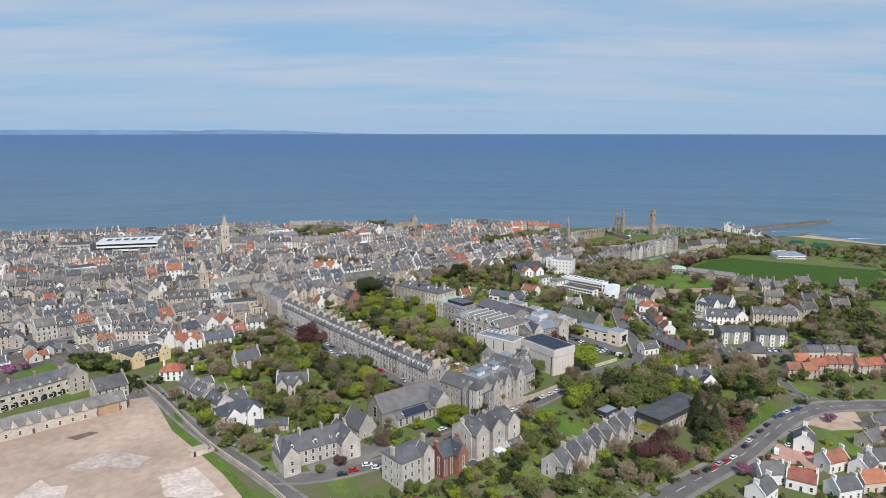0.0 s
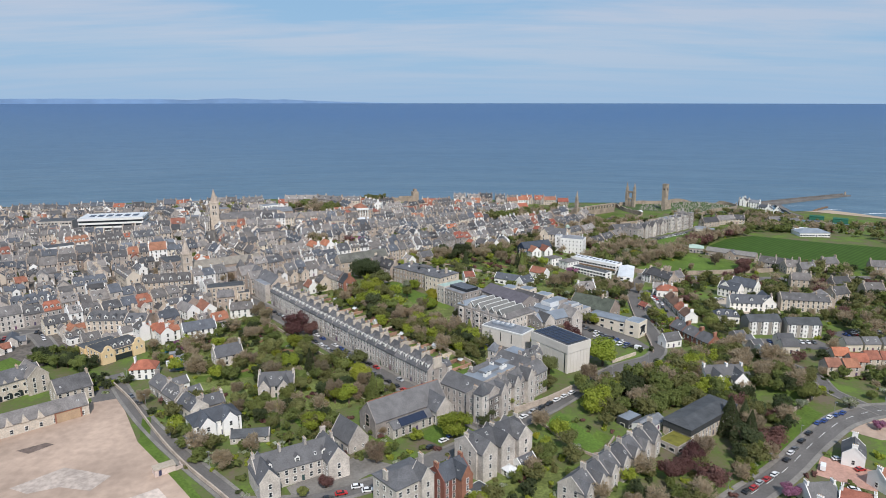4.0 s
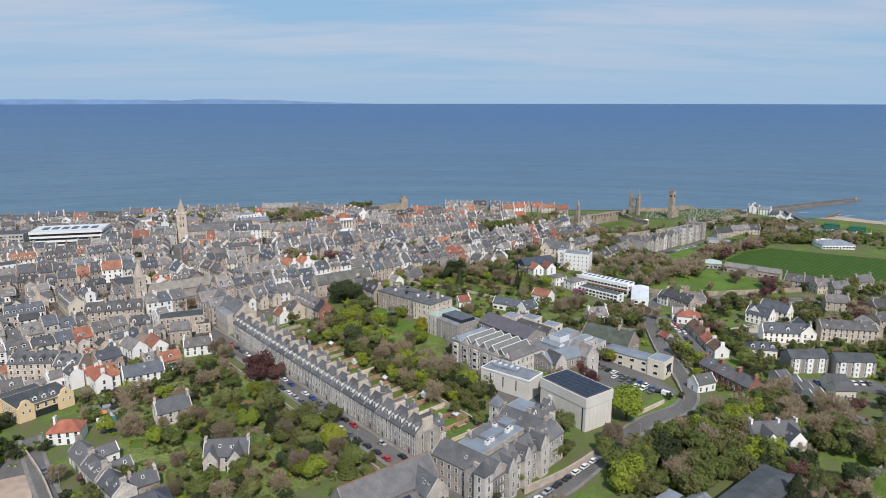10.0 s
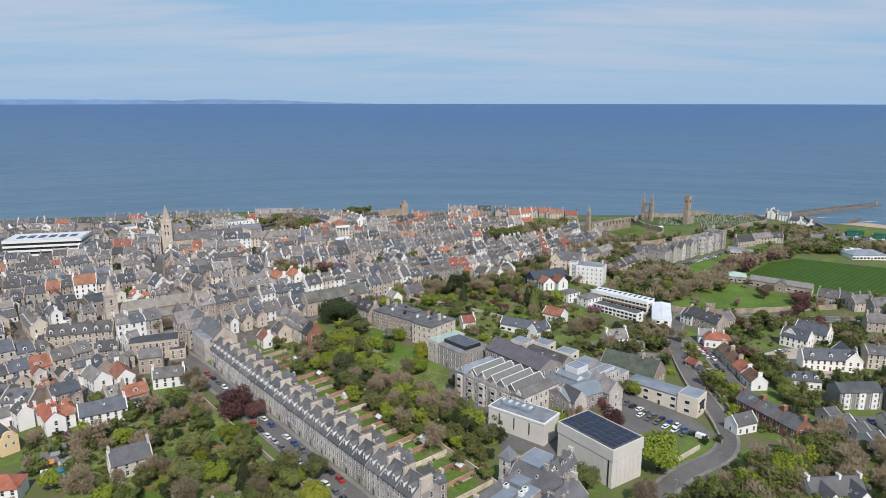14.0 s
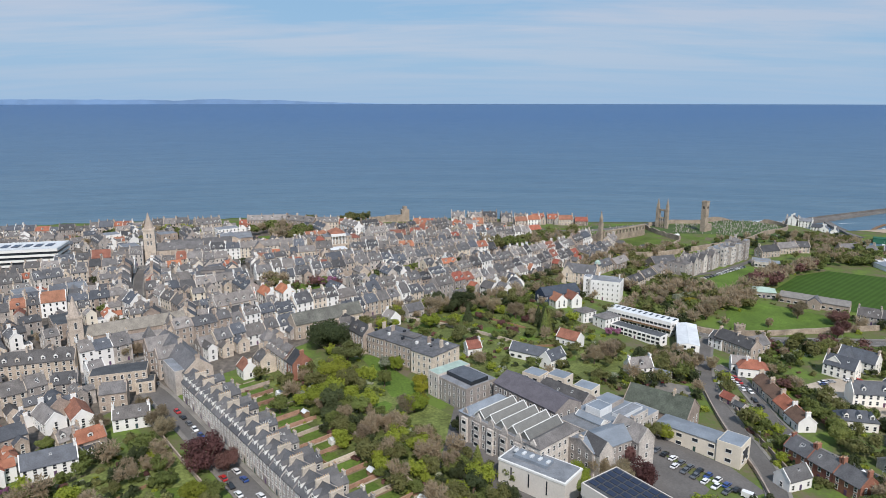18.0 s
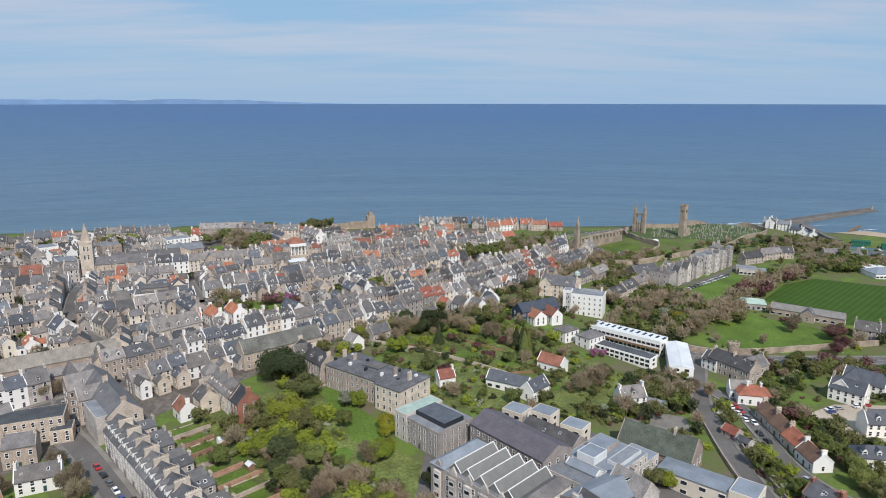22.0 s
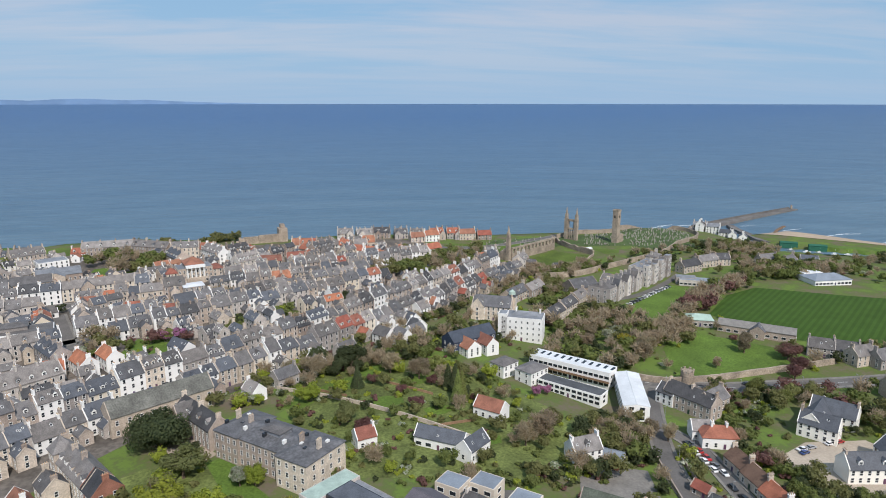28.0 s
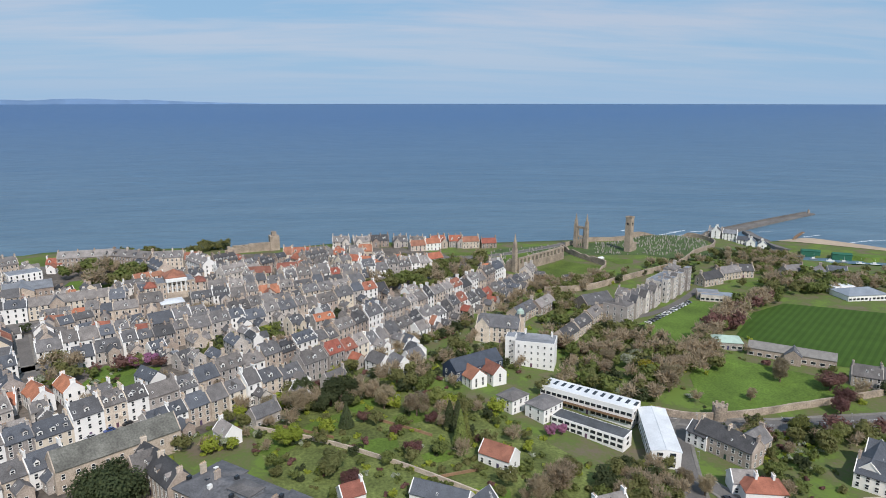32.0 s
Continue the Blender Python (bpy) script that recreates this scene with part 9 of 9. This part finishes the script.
# ---- walls and fences ----
for pts, h in ((((-160, 330), (-143, 312), (-120, 284), (-100, 262), (-70, 234), (-40, 200)), 1.6), (((27, 303), (42, 314), (56, 328)), 3.0), (((111, 385), (114, 405), (117, 446), (124, 492)), 1.5), (((127, 405), (128, 446), (133, 488)), 1.6),
               (((-39, 447), (-33, 437), (-27, 428)), 2.2), (((20, 345), (-18, 395), (-40, 425)), 2.0), (((-25, 560), (10, 540), (60, 500)), 1.8), (((150, 316), (170, 332), (180, 345)), 1.6),
               (((-24, 317), (-78, 378.5), (-131, 440)), 1.6), (((84, 366), (100, 380)), 1.8), (((38, 293), (54, 271), (66, 286)), 1.0)):
    stone_wall(pts, h, 0.5, "grey stone garden wall", STONE)
for x0, y0, x1, y1 in ((-104, 345, -88, 362), (-98, 375, -80, 372), (-56, 412, -44, 400), (-14, 560, 6, 548), (24, 560, 44, 545), (40, 515, 58, 520), (-118, 372, -104, 388)):
    ob = stone_wall(((x0, y0), ((x0 + x1) / 2, (y0 + y1) / 2), (x1, y1)), 1.2, 0.3, "low timber garden fence", WOOD, "fence")


# ---- back gardens of the long terrace ----
SOIL = mat("dug_soil", (0.20, 0.145, 0.10), 0.95, 0.4, 0.25, 2.0, 0.3)
BRICKWALL = mat("weathered_brick", (0.33, 0.20, 0.14), 0.9, 0.4, 0.2, 3.0, 0.25)


def garden_hut(x, y, ang, wall, roof, label, L=3.0, W=2.4, h=2.1, name="garden_shed"):
    ob = thing(name, x, y, ang, label, "shed", "garden sheds")
    mb = MB(); gable_body(mb, L, W, h, 0.7, -0.5)
    part("wall", mb, wall, ob)
    mb = MB(); gable_roof(mb, L, W, h, 0.7, 0.2, 0.15, 0.08)
    part("roof", mb, roof, ob)
    mb = MB(); mb.box(-0.4, 0.4, -W / 2 - 0.04, -W / 2 + 0.02, 0, 1.85)
    part("door", mb, wall, ob)
    return ob


for i in range(19):
    p = Vector((-6.9, 330.2)).lerp(Vector((-113.4, 454.8)), (i + 0.5) / 19)
    m = pose(p.x, p.y, 0, 0, 0, 310.6)
    spot = lambda a, b: (m @ Vector((a, b, 0)))[:2]
    deep = R2.uniform(28, 33)
    stone_wall((spot(4.3, 12.5), spot(4.3, 20), spot(4.3, deep)), 1.7, 0.45, "weathered brick wall between back gardens", BRICKWALL if i % 3 else STONE)
    a, b = R2.uniform(17, 19), R2.uniform(23, 28)
    drape("ground", (spot(-3.0, a), spot(2.6, a), spot(3.0, b), spot(-2.6, b)), 0.13, LAWN, "small mown back-garden lawn", "lawn", cell=400)
    drape("ground", (spot(-4.0, a), spot(-3.2, a), spot(-3.0, deep - 1), spot(-4.0, deep - 1)), 0.12, SOIL if i % 2 else GRAVEL, "narrow garden bed along a wall", "garden bed", cell=400)
    if i % 3 == 1:
        q = spot(R2.uniform(-2, 2), deep - 2.5)
        garden_hut(q[0], q[1], 310.6 + R2.choice((0, 90)), WOOD if i % 2 else FRAME, (FELT, PALE_ROOF, LEAD)[i % 3], "small timber garden shed with a shallow roof")
    for k in range(5):
        q = spot(R2.choice((-3.4, 3.4)) + R2.uniform(-0.5, 0.5), R2.uniform(14, deep))
        shrub(q[0], q[1], None, 0.55)


def yard():
    """The cluttered yard behind the cream hotel."""
    drape("pavement", ((-158, 374), (-150, 378), (-132, 356), (-134, 347), (-140, 346)), 0.12, PAVE, "paved yard crowded with small huts", "yard", cell=400)
    teal, orange = mat("teal_sheet", (0.04, 0.20, 0.24), 0.6, 0.5, 0.1, 3.0, 0.1), mat("orange_board", (0.52, 0.25, 0.07), 0.7, 0.5, 0.1, 3.0, 0.1)
    for x, y, w, r, lb in ((-151, 371, teal, teal, "small teal-painted yard hut"), (-147, 366, LEAD, LEAD, "small grey yard hut"), (-146, 360, WOOD, orange, "small orange-roofed yard hut"),
                           (-141, 362, HARL, LEAD, "small grey-roofed yard hut"), (-139, 355, teal, teal, "low teal-roofed yard hut"), (-143, 354, FRAME, PALE_ROOF, "small pale yard hut"), (-137, 350, teal, LEAD_BLUE, "low blue-roofed yard hut")):
        garden_hut(x, y, 38 + R2.uniform(-15, 15), w, r, lb, R2.uniform(2.5, 4.5), 2.6, 1.8, "yard_hut")


yard()
for x, y, a in ((-96, 372, 30), (-92, 369, 30), (-66, 348, 40)):
    garden_hut(x, y, a, WOOD, bpy.data.materials["orange_board"], "small orange-roofed timber garden hut", 3.2, 2.6, 1.9)

# ---- vehicles ----
def car_proto(name, paint, van=False):
    base = new(name)
    L, W, H = (5.0, 1.95, 2.2) if van else (4.3, 1.78, 1.46)
    if van:
        prof = [(-L / 2, 0.35), (L / 2, 0.35), (L / 2, 0.95), (L / 2 - 0.5, 1.15), (L / 2 - 1.3, H), (-L / 2 + 0.05, H), (-L / 2, 1.6)]
    else:
        prof = [(-L / 2, 0.35), (L / 2, 0.35), (L / 2, 0.72), (L / 2 - 0.95, 0.92), (-L / 2 + 0.3, 0.98), (-L / 2, 0.85)]
    mb = MB()
    mb.solid([(x, W / 2, z) for x, z in prof], [(x, -W / 2, z) for x, z in prof])
    part("body", mb, paint, base)
    if not van:
        low = [(L / 2 - 1.0, 0.9), (-L / 2 + 0.35, 0.95), (-L / 2 + 0.7, H - 0.06), (L / 2 - 1.85, H - 0.06)]
        mb = MB(); mb.solid([(x, W / 2 - 0.08 - (0.1 if z > 1.2 else 0), z) for x, z in low], [(x, -W / 2 + 0.08 + (0.1 if z > 1.2 else 0), z) for x, z in low])
        part("windows_band", mb, GLASS, base, "dark glazing")
        mb = MB(); mb.box(-L / 2 + 0.75, L / 2 - 1.9, -W / 2 + 0.2, W / 2 - 0.2, H - 0.08, H)
        part("roof", mb, paint, base)
    else:
        mb = MB(); mb.solid([(L / 2 - 0.52, W / 2 - 0.1, 1.2), (L / 2 - 0.52, -W / 2 + 0.1, 1.2), (L / 2 - 1.25, -W / 2 + 0.15, H - 0.1), (L / 2 - 1.25, W / 2 - 0.15, H - 0.1)], [(L / 2 - 0.46, W / 2 - 0.1, 1.22), (L / 2 - 0.46, -W / 2 + 0.1, 1.22), (L / 2 - 1.2, -W / 2 + 0.15, H - 0.08), (L / 2 - 1.2, W / 2 - 0.15, H - 0.08)])
        part("windscreen", mb, GLASS, base)
    wm = MB(); wm.solid([(0.33 * math.cos(math.tau * k / 10), 0.1, 0.33 * math.sin(math.tau * k / 10)) for k in range(10)], [(0.33 * math.cos(math.tau * k / 10), -0.1, 0.33 * math.sin(math.tau * k / 10)) for k in range(10)])
    wm = wm.mesh("wheel", TYRE)
    for sx in (-L / 2 + 0.8, L / 2 - 0.85):
        for sy in (-W / 2 + 0.08, W / 2 - 0.08):
            part("wheel", wm, None, base, m=pose(sx, sy, 0.33))
    return base


def paint(name, col, metal=0.0):
    m = mat(name, col, 0.3, 1.0, 0.02, 4.0, 0.02, 0.06, metal=metal, spec=0.6)
    m.node_tree.nodes["Principled BSDF"].inputs["Coat Weight"].default_value = 0.5
    return m


CARS = {}
for nm, col in (("white", (0.78, 0.78, 0.78)), ("black", (0.015, 0.015, 0.018)), ("silver", (0.38, 0.39, 0.41)), ("red", (0.42, 0.02, 0.02)), ("blue", (0.03, 0.07, 0.24)), ("grey", (0.11, 0.115, 0.125))):
    CARS[nm] = tagged(car_proto("car", paint("%s_paint" % nm, col)), "%s parked car on the road" % nm, "car", "parked cars")
VAN = tagged(car_proto("van", bpy.data.materials["white_paint"], True), "white parked delivery van", "van", "parked vans")
USED = set()


def car(colour, x, y, ang):
    base = VAN if colour == "van" else CARS[colour]
    m = pose(x, y, gz(x, y) + 0.17, 0, 0, ang)
    if colour in USED:
        return copy_thing(base, m)
    USED.add(colour)
    base.matrix_basis = m
    return base


def car_row(p0, p1, n, side=0.0, order="white black grey silver black white blue grey red black", skip=0.15, turn=0.0):
    a, b = Vector(p0), Vector(p1)
    d = (b - a).normalized()
    s = Vector((d.y, -d.x)) * side
    names = order.split()
    for i in range(n):
        if R.random() < skip:
            continue
        p = a.lerp(b, (i + 0.5) / n) + s
        car(R.choice(names), p.x, p.y, math.degrees(math.atan2(d.y, d.x)) + turn + R.uniform(-2, 2) + R.choice((0, 180)))


car_row((27, 299), (56, 329), 7, 2.4, "white white white black silver white", 0)
car_row((-18, 324.6), (-80, 395.6), 15, -2.7, skip=0.1)
car_row((-16, 322.4), (-120, 441), 24, 2.7, skip=0.2)
car_row((186, 456), (210, 452), 5, 0, turn=90, skip=0.4)
car_row((182, 488), (206, 492), 5, 0, skip=0.4)
car_row((-137, 464), (-152, 494), 6, 2.4); car_row((-137, 464), (-152, 494), 6, -2.4)
car_row((76, 424), (104, 392), 12, 2.0, turn=90, skip=0.1); car_row((84, 408), (100, 390), 6, 2.0, "black grey white", turn=90)
car("van", 104, 388, -40); car("red", -38, 244, 20); car("white", -33, 248, 15); car("white", -29, 246, 15); car("black", -42, 241, 15); car("white", -3, 279, 40); car("black", -8, 274, 40); car("blue", 0, 283, 40)
for cc, cx, cy in (("white", 126, 269), ("red", 121, 265), ("silver", 117, 262), ("red", 113, 258), ("black", 109, 255), ("black", 136, 280), ("white", 140, 285), ("grey", 143, 288), ("black", 149, 294), ("black", 155, 300), ("blue", 163, 308), ("blue", 167, 310), ("white", 171, 313), ("blue", 175, 315), ("blue", 179, 317)):
    car(cc, cx - 1.8, cy + 1.8, 41)
car("van", 146, 277, 60); car("white", 155, 283, 0); car("white", 150, 263, -10); car("red", 160, 276, 10)
car_row((141, 502), (142, 474), 5, -2.0, "white red red grey", 0); car_row((143, 502), (144, 452), 8, 2.0, "white black silver white", 0.3)
car_row((142, 436), (160, 402), 7, 2.0, skip=0.3)
car("white", 107, 486, 80); car("red", 104, 484, 80); car("blue", 184, 486, 20); car("black", 200, 549, -8); car("black", 53, 494, 40); car("black", 56, 491, 40)
car_row((168, 406), (212, 406), 12, 0, "white red blue white black grey", 0.3, 90); car_row((232, 412), (262, 430), 9, 0, turn=90, skip=0.2); car_row((236, 420), (260, 434), 8, 0, turn=90, skip=0.2)
car_row((190, 672), (238, 708), 14, 3.0, "white black grey silver", 0.1, 90)
car_row((-150, 318), (-120, 288), 5, -2.4, "black grey", 0.3)
car_row((-240, 404), (-272, 376), 8, -4.6, "blue black white red", 0.1, 60); car_row((-225, 380), (-240, 398), 4, 2.5)
car_row((-145, 512), (-60, 592), 16, 3.4, skip=0.3); car_row((-145, 512), (-60, 592), 16, -3.4, skip=0.3); car_row((-40, 607), (60, 706), 18, 3.4, skip=0.4)
car_row((150, 350), (170, 376), 7, 4.5, turn=90, skip=0.2); car_row((158, 350), (176, 372), 6, 9.5, turn=90, skip=0.2); car_row((-132, 452), (-137, 440), 3, 0, turn=90, skip=0)


# ---- street lamps ----
lm = MB(); lm.tube(0, 0, -0.3, 6.0, 0.09, 0.05, 6)
lm = lm.mesh("pole", mat("grey_steel", (0.3, 0.31, 0.31), 0.5, 1.0, 0.05, 4.0, 0.05))
lh = MB(); lh.box(-0.12, 0.12, -0.9, 0.1, 5.9, 6.05, 0, True)
lh = lh.mesh("lamp_head", bpy.data.materials["grey_steel"])
for ln, w in ((GREY, 4.4), (LOWER, -5.0), (ABBEY, 4.6), (SITE_RD, 4.2), (QUEENS, -4.6), (PENDS, 3.8)):
    for p, q in list(zip(ln, ln[1:]))[2::5]:
        d = (q - p).normalized()
        s = Vector((d.y, -d.x)) * w
        ob = thing("street_lamp", p.x + s.x, p.y + s.y, math.degrees(math.atan2(d.y, d.x)) + (180 if w > 0 else 0), "slim grey steel street lamp on the pavement", "street lamp", "street lamps")
        part("pole", lm, None, ob)
        part("lamp_head", lh, None, ob)

close_groves()
